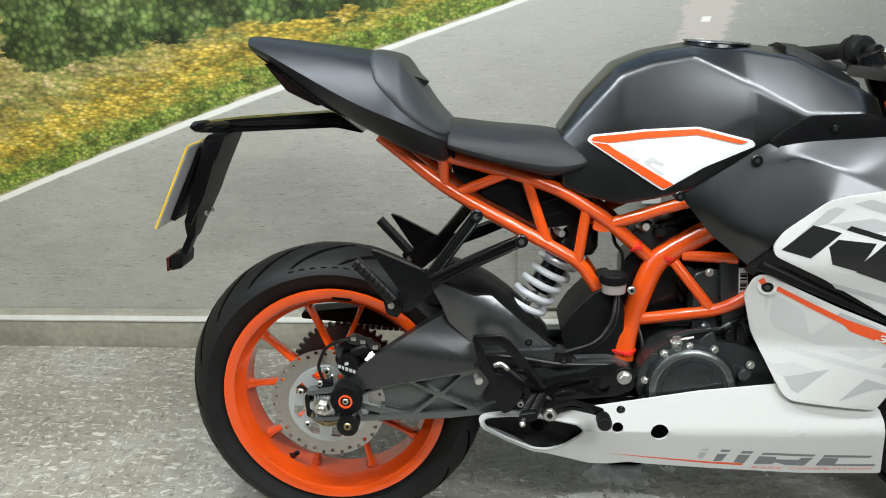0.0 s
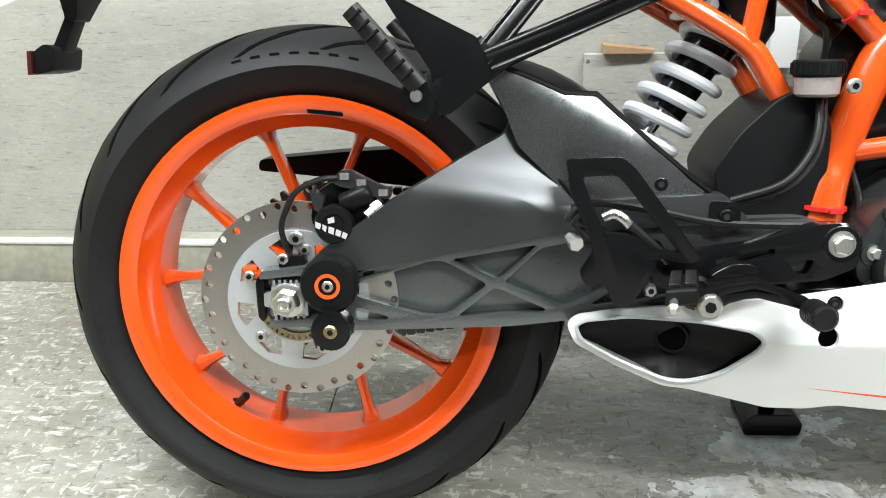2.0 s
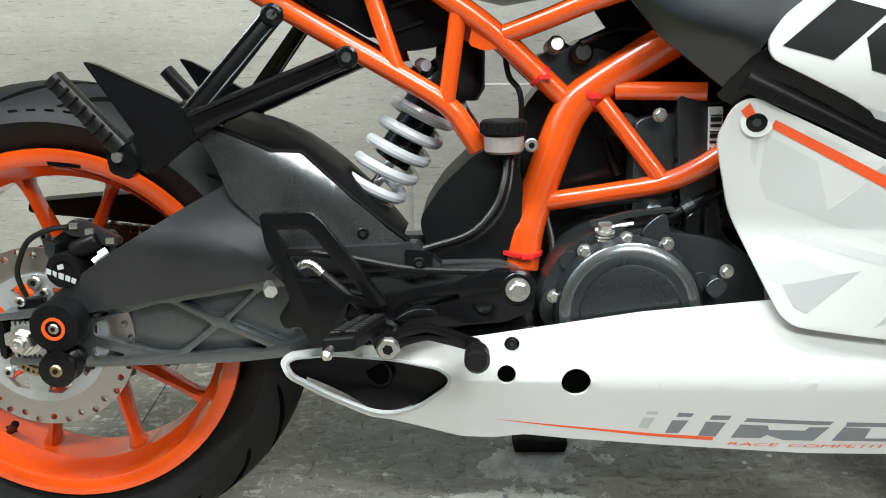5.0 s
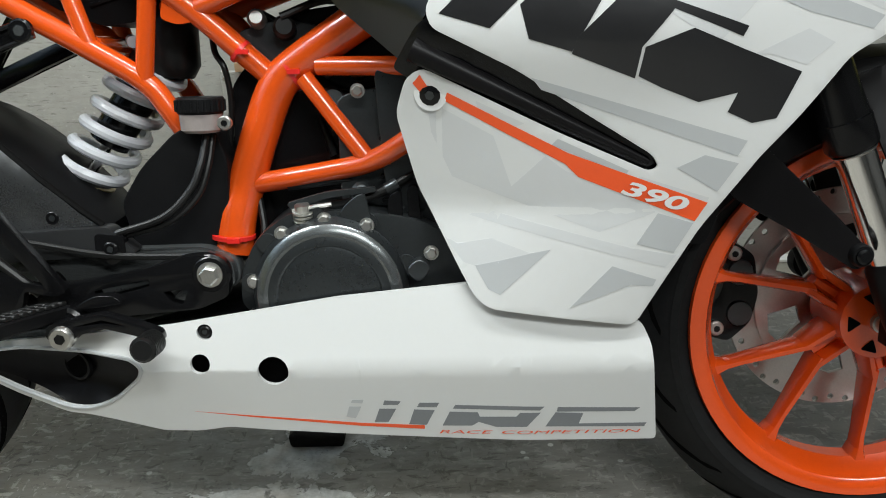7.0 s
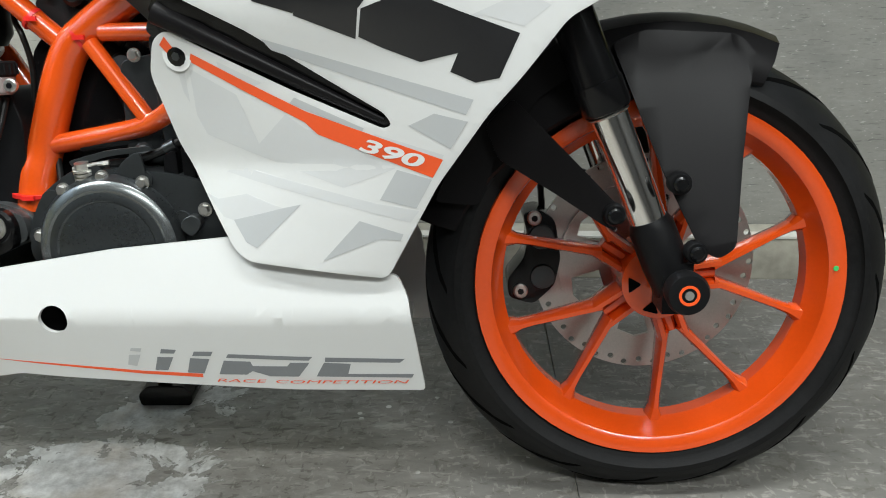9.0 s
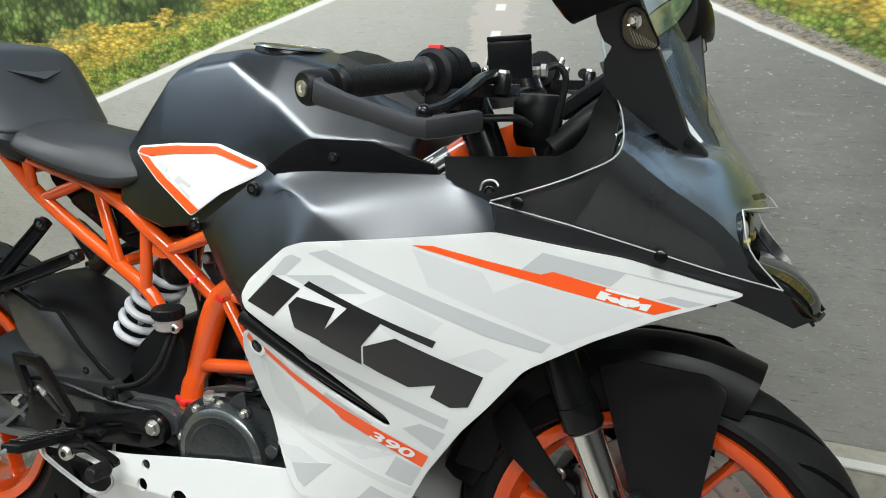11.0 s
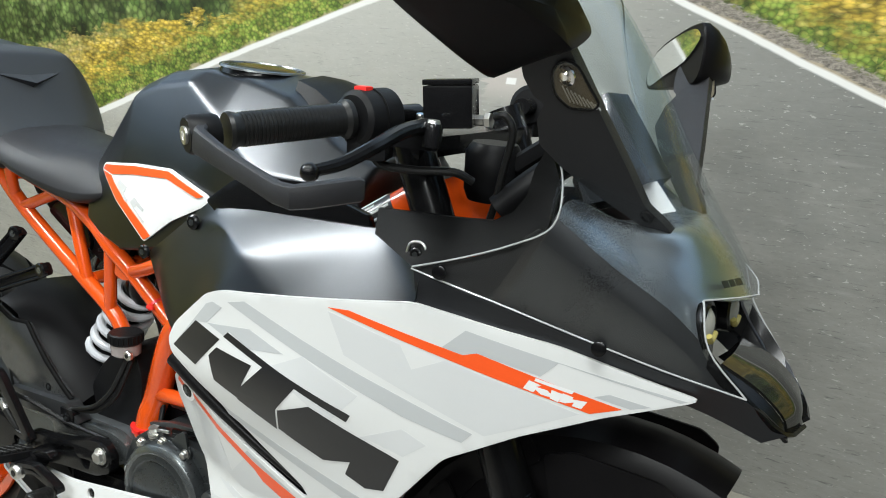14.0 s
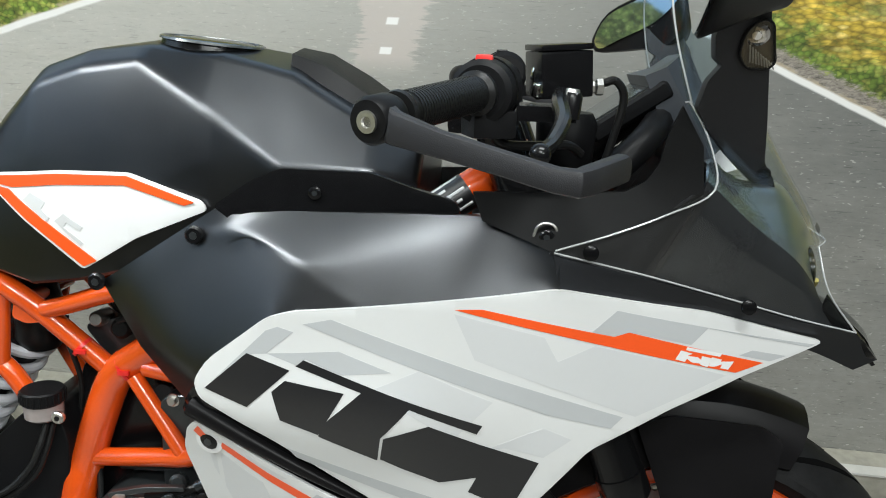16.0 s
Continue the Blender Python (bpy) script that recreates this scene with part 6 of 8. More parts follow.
for sg in (-1, 1):
    bm = bmesh.new()
    sections = []
    for k in range(6):
        q = k / 5
        c = Vector((0.194 - 0.027 * q, SHEAR * .93 + 0.006 + sg * 0.096 * q, .928 + 0.026 * q))
        g = 1.15 * (1 - q) ** 0.5 + 0.03
        sections.append([c + Vector((-0.016, 0, 0.020)) * g, c + Vector((0.0150, 0, 0.002)) * g, c + Vector((-0.002, 0, -0.012)) * g])
    loft(bm, sections)
    part("pressed_notch", bm, "pad", bike)
body_loft("tail_underside", [
    (-0.110, [(0, 1.000), (.028, .998), (.030, .992)]),
    (0.020, [(0, .920), (.066, .915), (.072, .896)]),
    (0.093, [(0, .880), (.080, .876), (.084, .862)]),
    (0.150, [(0, .840), (.080, .838), (.082, .826)]),
    (0.260, [(0, .810), (.080, .808), (.080, .795)]),
], "plastic", "black plastic tail underside")
bm = slab(fillet([(-0.09, .978), (-0.02, .925), (0.018, .898), (0.004, .897), (-0.05, .925)], .004), SHEAR * .93 - 0.058, SHEAR * .93 + 0.058, 0.006)
part("tail_lamp", bm, surface("smoked_red_lens", (0.012, 0.007, 0.007), 0.12, vary=0.05), bike, "smoked tail lamp under the cowl")
# number plate carrier
plate_arm = new("plate_carrier")
plate_arm.parent = bike
tagged(plate_arm, "black plastic number plate carrier with indicators")
yc = 0.046
pod("tail_beam", [(0.085, .836), (0.028, .850), (-0.200, .846), (-0.246, .848), (-0.256, .856), (-0.240, .866), (-0.170, .872), (0.028, .880)], yc - 0.028, yc + 0.028, "black", 0.008).parent = plate_arm
pod("beam_rib", [(0.040, .858), (-0.150, .858), (-0.190, .862), (-0.150, .867), (0.040, .869)], yc - 0.031, yc - 0.027, "plastic", 0.0015).parent = plate_arm
pod("hanger", [(-0.218, .848), (-0.178, .848), (-0.226, .755), (-0.236, .732), (-0.268, .664), (-0.282, .630), (-0.296, .634), (-0.292, .660), (-0.254, .750)], yc - 0.064, yc + 0.064, "plastic", 0.008).parent = plate_arm
for v in bpy.data.objects["hanger"].data.vertices:
    v.co.y = yc + (v.co.y - yc) * (0.30 + 0.70 * min(1.0, max(0.0, (v.co.z - 0.640) / 0.06)))
pod("hanger_rib", [(-0.214, .835), (-0.190, .835), (-0.232, .730), (-0.268, .668), (-0.280, .676), (-0.250, .740)], yc - 0.068, yc - 0.063, "black", 0.002).parent = plate_arm
bm = bmesh.new()
tube(bm, [(-0.185, yc - 0.03, 0.862), (-0.200, yc - 0.09, 0.868)], 0.007, 10)
part("indicator_stem", bm, "hose", plate_arm)
bm = bmesh.new()
turned(bm, [(0, 0.006), (0.012, 0.011), (0.05, 0.010), (0.066, 0.003)], (-0.200, yc - 0.085, 0.868), (-0.20, -1, 0.06), 14)
part("indicator", bm, "black", plate_arm, "slim black indicator")
bm = bmesh.new()
pc = Vector((-0.279, 0.056, 0.752))
plate_rot = Matrix.Translation(pc) @ Matrix.Rotation(math.atan2(-0.085, -0.165) + math.pi, 4, "Y")
box(bm, -0.001, 0.001, -0.1145, 0.1145, -0.088, 0.088)
bmesh.ops.transform(bm, verts=bm.verts, matrix=plate_rot)
bevel(bm, 0.0006, 1)
part("number_plate", bm, "plate", plate_arm, "pale back of the number plate")
bm = bmesh.new()
box(bm, -0.0045, -0.0015, -0.1155, 0.1155, -0.089, 0.089)
bmesh.ops.transform(bm, verts=bm.verts, matrix=plate_rot)
part("plate_face", bm, "yellow", plate_arm, "yellow face of the number plate")
for k in range(6):
    bm = bmesh.new()
    box(bm, -0.0056, -0.0046, -0.08 + k * 0.027, -0.06 + k * 0.027, -0.03, 0.03)
    bmesh.ops.transform(bm, verts=bm.verts, matrix=plate_rot)
    part("plate_bar", bm, "decal_black", plate_arm, "plain dark bar in place of a character")
bm = bmesh.new()
box(bm, 0.002, 0.012, -0.060, 0.060, -0.08, 0.08)
bevel(bm, 0.004)
bmesh.ops.transform(bm, verts=bm.verts, matrix=plate_rot)
part("backing", bm, "plastic", plate_arm)
part("mount_neck", slab(fillet([(-0.278, .646), (-0.292, .646), (-0.318, .598), (-0.304, .594)], .004), yc - 0.014, yc + 0.014, 0.002), "plastic", plate_arm)
bm = slab(fillet([(-0.331, .570), (-0.329, .598), (-0.316, .606), (-0.303, .600), (-0.308, .574)], .004), yc - 0.034, yc + 0.036, 0.003)
part("reflector_mount", bm, "plastic", plate_arm)
bm = slab(fillet([(-0.338, .570), (-0.336, .598), (-0.331, .598), (-0.333, .570)], .001), yc - 0.038, yc + 0.038, 0.001)
part("reflector", bm, surface("dark_reflector", (0.05, 0.012, 0.010), 0.25), plate_arm, "dark red reflector")
for s in (-0.02, 0.02):
    bolt("plate_screw", pc + Vector((0.024, s, -0.07)), 0.006, plate_arm, "zinc", 0.004, (1, 0, 0.4))

# -- fairings --
def side_skin():
    poly = [(0.798, 0.654), (0.813, 0.678), (0.879, 0.731), (0.906, 0.740), (1.158, 0.772), (1.305, 0.747), (1.438, 0.7055), (1.353, 0.679), (1.276, 0.647), (1.199, 0.605), (1.153, 0.549), (1.119, 0.512), (1.067, 0.440), (1.009, 0.334),
            (0.858, 0.356), (0.844, 0.367), (0.829, 0.395), (0.787, 0.482), (0.767, 0.557), (0.778, 0.591), (0.794, 0.601), (0.919, 0.540), (1.012, 0.499), (1.021, 0.503), (1.014, 0.515), (0.951, 0.554), (0.881, 0.598), (0.803, 0.637)]
    return shell(fillet(poly, 0.010), fair, 0.005, 0.012, 0, 0.0018)


white = part("side_fairing", side_skin(), "white", bike, "white side fairing with grey, black and orange graphics")
part("far_side_fairing", mirrored(side_skin()), "white", bike, "white side fairing")
# dark duct behind the slot, and inner panels
part("fairing_duct", shell(fillet([(0.772, .612), (0.790, .640), (0.806, .650), (0.90, .62), (1.03, .53), (1.04, .49), (1.00, .48), (0.90, .53), (0.79, .585), (0.765, .60)], .006), lambda x, z: (fair(x, z) if x > 0.8 else fair(0.8, z) + (0.8 - x) * 0.5) + 0.010, 0.006, 0.03, 0, 0.002), "black", bike, "black air duct behind the fairing slot")
for a, b in (((0.786, .618), (1.012, .508)),):
    bm = bmesh.new()
    pts = [(a[0] + (b[0] - a[0]) * t, fair(a[0] + (b[0] - a[0]) * t, a[1] + (b[1] - a[1]) * t) + 0.004, a[1] + (b[1] - a[1]) * t) for t in (0, .25, .5, .75, 1)]
    tube(bm, [(x, y + 0.003, z) for x, y, z in pts], (0.0125, 0.003), 14, True)
    part("duct_lip", bm, "hugger", bike)
pod("inner_panel", [(0.85, .66), (1.15, .74), (1.28, .72), (1.15, .56), (1.01, .40), (0.88, .42)], -0.125, -0.118, "black", 0.003)
pod("radiator", [(0.93, .44), (1.03, .72), (1.07, .71), (0.97, .42)], -0.10, 0.13, "black", 0.004, "black radiator behind the front wheel")
bolt("fairing_bolt", (0.802, fair(0.802, .575) + 0.0020, 0.575), 0.0105, bike, "black", 0.004, (-.234, -1, -.216))

# dark upper panel: flat facets that meet in a crease
V = dict(a=(0.661, -0.112, 0.726), c=(0.800, -0.133, 0.818), d=(1.077, -0.145, 0.828), e=(1.158, -0.186, 0.802), f=(0.711, -0.132, 0.660), g=(0.749, -0.146, 0.628), p=(0.784, -0.160, 0.598),
         r=(0.694, -0.128, 0.722), s=(0.742, -0.163, 0.676), t=(0.796, -0.186, 0.645), h=(0.840, -0.151, 0.800), i=(0.908, -0.185, 0.778), j=(0.978, -0.205, 0.744), k=(0.812, -0.190, 0.668), l=(0.880, -0.200, 0.727), m=(0.906, -0.201, 0.737), n=(1.160, -0.197, 0.762), q=(0.806, -0.176, 0.622))
F = ["afr", "fgsr", "gpts", "pqt", "arc", "rhc", "rsh", "skh", "stk", "khl", "lhi", "lim", "mij", "chi", "cid", "dij", "djn", "dne"]


def creased(flip):
    """The folded panel, its folds rounded, thickened inwards."""
    bm = bmesh.new()
    vs = {key: bm.verts.new(mir(co) if flip else co) for key, co in V.items()}
    for f in F:
        bm.faces.new([vs[k] for k in f])
    bmesh.ops.recalc_face_normals(bm, faces=bm.faces)
    line = [(vs[p].co.copy(), vs[q].co.copy()) for p, q in ("hi", "ij")]
    bmesh.ops.triangulate(bm, faces=bm.faces[:])
    for r in range(3):
        bmesh.ops.subdivide_edges(bm, edges=bm.edges[:], cuts=1, use_grid_fill=True)

    def on_fold(co):
        return any((co - p).length + (co - q).length - (q - p).length < 1e-5 for p, q in line)

    free = [v for v in bm.verts if not v.is_boundary and not on_fold(v.co)]
    for r in range(14):
        bmesh.ops.smooth_vert(bm, verts=free, factor=0.5, use_axis_x=True, use_axis_y=True, use_axis_z=True)
    bmesh.ops.smooth_vert(bm, verts=[v for v in bm.verts if not v.is_boundary], factor=0.5, use_axis_x=True, use_axis_y=True, use_axis_z=True)
    bmesh.ops.recalc_face_normals(bm, faces=bm.faces)
    r = bmesh.ops.extrude_face_region(bm, geom=bm.faces[:])
    for v in r["geom"]:
        if isinstance(v, bmesh.types.BMVert):
            v.co.y += -0.006 if flip else 0.006
    return bm


part("upper_side_panel", creased(False), "matt", bike, "matt dark grey upper side panel with a crease")
bolt("panel_bolt", (0.781, -0.138, 0.791), 0.0100, bike, "black", 0.006)
bolt("panel_bolt", (0.658, -0.116, 0.727), 0.0100, bike, "black", 0.006)
part("far_upper_panel", creased(True), "matt", bike)

# -- belly pan --
def belly(x, z):
    u, w = x - 0.7, z - 0.29
    top = 0.10 * max(0.0, w) ** 1.0
    return -0.160 + 0.30 * max(0.0, -w) + 0.16 * max(0.0, w) - 0.010 * math.sin(max(-1.5, min(1.5, u * 3.0))) + 0.18 * max(0.0, 0.50 - x) * 0.6 + (0.05 * max(0.0, x - 0.9))


hole_list = [ellipse(0.558, 0.331, 0.0085, 0.0085, 16), ellipse(0.552, 0.297, 0.0105, 0.011, 16), ellipse(0.629, 0.288, 0.0165, 0.0165, 20)]
mouth = fillet([(.300, .302), (.310, .308), (.357, .314), (.428, .311), (.478, .303), (.490, .293), (.485, .281), (.452, .252), (.421, .240), (.397, .241), (.345, .264), (.306, .287)], 0.012)
def stretch(q):
    k = min(1.0, max(0.0, (q[0] - 0.62) / 0.42))
    return (q[0] + 0.008 * k, q[1] - 0.005 * k * (q[1] < 0.30))


pan_line = [(0.291, 0.303), (0.302, 0.3125), (0.346, 0.320), (0.524, 0.339), (0.698, 0.366), (0.841, 0.380), (0.90, 0.372), (1.012, 0.334), (1.022, 0.311), (1.038, 0.194), (0.879, 0.197), (0.733, 0.204), (0.620, 0.211), (0.573, 0.216), (0.540, 0.211), (0.501, 0.212), (0.450, 0.224), (0.418, 0.231), (0.394, 0.233), (0.342, 0.257), (0.300, 0.282)]
pan_line = [stretch(q) for q in pan_line]


def holed_shell(poly, holes, surf, thick, step):
    bm = bmesh.new()
    edges = []
    for lp in (poly, *holes):
        v = [bm.verts.new((x, 0, z)) for x, z in lp]
        edges += [bm.edges.new((v[i], v[(i + 1) % len(v)])) for i in range(len(v))]
    bmesh.ops.triangle_fill(bm, use_beauty=True, use_dissolve=False, edges=edges)
    xs, zs = [p[0] for p in poly], [p[1] for p in poly]
    for k, (lo, hi) in ((0, (min(xs), max(xs))), (2, (min(zs), max(zs)))):
        n = int((hi - lo) / step)
        for i in range(1, n + 1):
            at, no = [0, 0, 0], [0, 0, 0]
            at[k], no[k] = lo + (hi - lo) * i / (n + 1), 1
            bmesh.ops.bisect_plane(bm, geom=bm.verts[:] + bm.edges[:] + bm.faces[:], dist=1e-6, plane_co=at, plane_no=no)
    for v in bm.verts:
        v.co.y = surf(v.co.x, v.co.z)
    r = bmesh.ops.extrude_face_region(bm, geom=bm.faces[:])
    for v in r["geom"]:
        if isinstance(v, bmesh.types.BMVert):
            v.co.y += thick
    return bm


pan = part("belly_pan", holed_shell(fillet(pan_line, 0.006), hole_list + [mouth], belly, 0.006, 0.013), "white", bike, "white belly pan with round holes and an exhaust opening")
part("far_belly_pan", mirrored(shell(fillet(pan_line, 0.006), belly, 0.006, 0.04)), "white", bike)
bm = bmesh.new()
box(bm, 0.60, 1.02, -0.10, 0.12, 0.208, 0.222)
bevel(bm, 0.006)
part("belly_floor", bm, "white", pan)
# silencer in the opening
part("exhaust_surround", shell(mouth, lambda x, z: belly(x, z) + 0.0065 + 0.024 * max(0, 1 - ((x - 0.40) / 0.10) ** 2) * max(0, 1 - ((z - 0.280) / 0.036) ** 2), 0.004, 0.010), "hugger", bike, "black recess round the exhaust outlet")
bm = bmesh.new()
pts = [Vector((x, belly(x, z) - 0.0015, z)) for x, z in mouth]
tube(bm, pts + [pts[0]], 0.0022, 8)
part("opening_lip", bm, "decal_mid", pan, "pale rounded lip of the opening")
bm = bmesh.new()
turned(bm, [(0, 0.019), (0.004, 0.018), (0.004, 0.015), (0.000, 0.014)], (0.405, -0.112, 0.285), (-0.35, -1, -0.1), 24)
part("exhaust_outlet", bm, "plastic", bike, "round black exhaust outlet")
# black disc gives the shade inside the outlet
bm = bmesh.new()
turned(bm, [(0, 0.0145), (0.002, 0.0140)], (0.405, -0.112, 0.285), (-0.35, -1, -0.1), 20)
part("outlet_hole_shade", bm, "groove", bike)
pod("silencer", [(0.44, .225), (0.44, .325), (0.60, .335), (0.72, .30), (0.74, .225)], -0.096, 0.11, "black", 0.02, "black underslung silencer")
bolt("pan_bolt", (0.558, belly(.558, .331) + 0.004, 0.331), 0.0065, pan, "black", 0.003)
# side stand on the far side
stand = new("side_stand")
stand.parent = bike
tagged(stand, "black side stand, folded out")
bm = bmesh.new()
tube(bm, [(0.600, 0.10, 0.27), (0.612, 0.19, 0.085), (0.618, 0.213, 0.050)], 0.012, 12)
part("stand_leg", bm, "black", stand)
bm = slab(fillet([(0.578, 0.032), (0.574, 0.050), (0.590, 0.066), (0.648, 0.066), (0.662, 0.050), (0.658, 0.032)], .005), 0.180, 0.250, 0.004)
for v in bm.verts:
    v.co.z += 0.158 * (v.co.y - 0.212) + 0.006
part("stand_foot", bm, "black", stand)

# -- fork, front mudguard, brake --
fork = new("front_fork")
fork.parent = bike
tagged(fork, "upside-down front fork with chromed lower tubes")
for s in (False, True):
    t = (lambda p: mir(p)) if s else (lambda p: p)
    f = (lambda b: mirrored(b)) if s else (lambda b: b)
    k = Vector((0.051, 0, -0.126)).normalized()
    seal, low, axle = Vector((1.254, -0.098, 0.506)), Vector((1.306, -0.098, 0.378)), Vector((1.336, -0.100, 0.300))
    bm = bmesh.new()
    turned(bm, [(-0.48, 0.024), (-0.20, 0.024), (-0.06, 0.026), (-0.035, 0.027), (-0.034, 0.0285), (-0.004, 0.0285), (0.0, 0.026)], seal, k, 28)
    part("outer_tube", f(bm), "black", fork, "gloss black outer fork tube")
    bm = bmesh.new()
    turned(bm, [(-0.02, 0.0215), (0.15, 0.0215)], seal, k, 32)
    part("inner_tube", f(bm), "chrome", fork, "chromed fork tube")
    bm = bmesh.new()
    turned(bm, [(0, 0.0205), (0.003, 0.0240), (0.006, 0.0205)], seal, k, 28)
    part("dust_seal", f(bm), "zinc", fork)
    bm = bmesh.new()
    turned(bm, [(-0.006, 0.0225), (0.004, 0.0265), (0.05, 0.027), (0.085, 0.024)], low, k, 24)
    box(bm, 1.318, 1.352, -0.122, -0.070, 0.276, 0.335)
    part("axle_lug", f(bm), "plastic", fork, "black cast fork bottom")
    bm = bmesh.new()
    turned(bm, [(0, 0.016), (0.012, 0.017), (0.014, 0.023), (0.032, 0.0245), (0.038, 0.022), (0.039, 0.012)], axle + Vector((0.000, -0.030, 0.012)), (0, -1, 0), 28)
    part("axle_bobbin", f(bm), "plastic", fork, "black crash bobbin with orange centre")
    bm = bmesh.new()
    turned(bm, [(0.036, 0.0115), (0.0400, 0.0115), (0.0400, 0.0085), (0.0380, 0.0080), (0.0378, 0.002)], axle + Vector((0.000, -0.030, 0.012)), (0, -1, 0), 24)
    part("bobbin_ring", f(bm), "decal_orange", fork)
    bm = bmesh.new()
    turned(bm, [(0.036, 0.0055), (0.0405, 0.005)], axle + Vector((0.000, -0.030, 0.012)), (0, -1, 0), 14)
    part("bobbin_screw", f(bm), "zinc", fork)
bm = bmesh.new()
box(bm, 1.04, 1.11, -0.12, 0.17, 0.905, 0.930)
bevel(bm, 0.008)
part("top_yoke", bm, "black", fork)
bm = bmesh.new()
box(bm, 1.12, 1.19, -0.12, 0.16, 0.73, 0.765)
bevel(bm, 0.008)
part("lower_yoke", bm, "black", fork)
bm = bmesh.new()
turned(bm, [(-0.05, 0.012), (0.05, 0.012)], (FX, 0, FZ), (0, 1, 0), 16)
turned(bm, [(-0.11, 0.010), (0.12, 0.010)], (FX, 0, FZ), (0, 1, 0), 16)
part("front_axle", bm, "zinc", fork)
guard = new("front_mudguard")
guard.parent = bike
tagged(guard, "satin black front mudguard with side stays")
bm = bmesh.new()
sections = []
for i in range(17):
    a = radians(66 + 98 * i / 16)
    r = FR + 0.018
    c = Vector((FX, 0.004, FZ))
    o = Vector((math.cos(a), 0, math.sin(a)))
    half = 0.062 - 0.010 * abs(i - 8) / 8
    drop = 0.045 + 0.025 * math.sin(math.pi * i / 16)
    ring = [(-half - 0.006, -drop), (-half - 0.004, -drop * 0.4), (-half * 0.8, 0.004), (-half * 0.35, 0.013), (0, 0.016), (half * 0.35, 0.013), (half * 0.8, 0.004), (half + 0.004, -drop * 0.4), (half + 0.006, -drop)]
    inner = [(y * 0.94, q - 0.004) for y, q in reversed(ring)]
    sections.append([c + o * (r + q) + Vector((0, y, 0)) for y, q in ring + inner])
loft(bm, sections)
part("blade", bm, "hugger", guard)
for s in (False, True):
    f = (lambda b: mirrored(b)) if s else (lambda b: b)
    yf = lambda x, z: -0.069 - 0.061 * min(1.0, max(0.0, (0.575 - z) / 0.22))
    part("side_blade", f(shell(fillet([(1.262, .580), (1.300, .594), (1.400, .588), (1.424, .572), (1.416, .530), (1.406, .455), (1.396, .355), (1.377, .342), (1.356, .354), (1.317, .437), (1.292, .502)], .008), yf, 0.004, 0.03, 0, 0.001)), "hugger", guard, "black side blade of the mudguard")
    part("rear_stay", f(shell(fillet([(1.118, .490), (1.149, .522), (1.215, .455), (1.266, .402), (1.275, .386), (1.257, .376), (1.198, .414), (1.133, .452)], .008), lambda x, z: -0.078 - 0.045 * min(1, max(0, (x - 1.12) / 0.12)), 0.004, 0.03, 0, 0.001)), "hugger", guard, "black rear stay of the mudguard")
    for p in ((1.260, -0.128, .394), (1.331, -0.127, .428), (1.352, -0.130, .350)):
        bm = bmesh.new()
        turned(bm, [(-0.012, 0.013), (0.0, 0.013), (0.003, 0.011)], p, (0, -1, 0), 18)
        part("stay_pad", f(bm), "plastic", guard)
        bm = bmesh.new()
        turned(bm, [(0.002, 0.0085), (0.006, 0.0085), (0.008, 0.006)], p, (0, -1, 0), 14)
        part("stay_bolt", f(bm), "black", guard)
    part("rear_flank", f(shell(fillet([(1.058, .400), (1.085, .460), (1.130, .520), (1.190, .575), (1.240, .600), (1.260, .570), (1.180, .520), (1.130, .450), (1.110, .395)], .008), lambda x, z: -0.066, 0.004, 0.03)), "hugger", guard)
poly = [(1.170, .362), (1.192, .368), (1.214, .352), (1.222, .300), (1.214, .262), (1.186, .236), (1.152, .246), (1.150, .272), (1.172, .300), (1.178, .330)]
cal = part("front_brake_caliper", slab(fillet(poly, .008), 0.050, 0.115, 0.005), "black", bike, "black radial front brake caliper on the far side")
for p in ((1.186, 0.049, 0.356), (1.168, 0.049, 0.256)):
    bolt("caliper_bolt", p, 0.010, cal, "zinc", 0.006)
for x, z in ((1.196, .33), (1.198, .275)):
    bm = bmesh.new()
    turned(bm, [(0, 0.018), (0.006, 0.016)], (x, 0.052, z), (0, -1, 0), 18)
    part("piston_boss", bm, "engine", cal)
bm = bmesh.new()
tube(bm, [(1.20, 0.09, .36), (1.19, 0.08, .45), (1.16, 0.07, .56), (1.13, 0.06, .70)], 0.0045, 8, True)
part("front_brake_hose", bm, "hose", bike)

# -- nose: clear screen over a dark cowl --
# the nose stands a little to the near side of the wheels' plane, more so at the screen's top
def nose_mir(p):
    """The same point on the nose's other side."""
    off = 0.034 + 0.026 * min(1.0, max(0.0, (p[2] - 0.80) / 0.20))
    return (p[0], 2 * SHEAR * p[2] - p[1] - off, p[2])


def nose_far(bm):
    """The mesh carried over to the nose's other side."""
    for v in bm.verts:
        v.co = nose_mir(v.co)
    bmesh.ops.reverse_faces(bm, faces=bm.faces)
    return bm


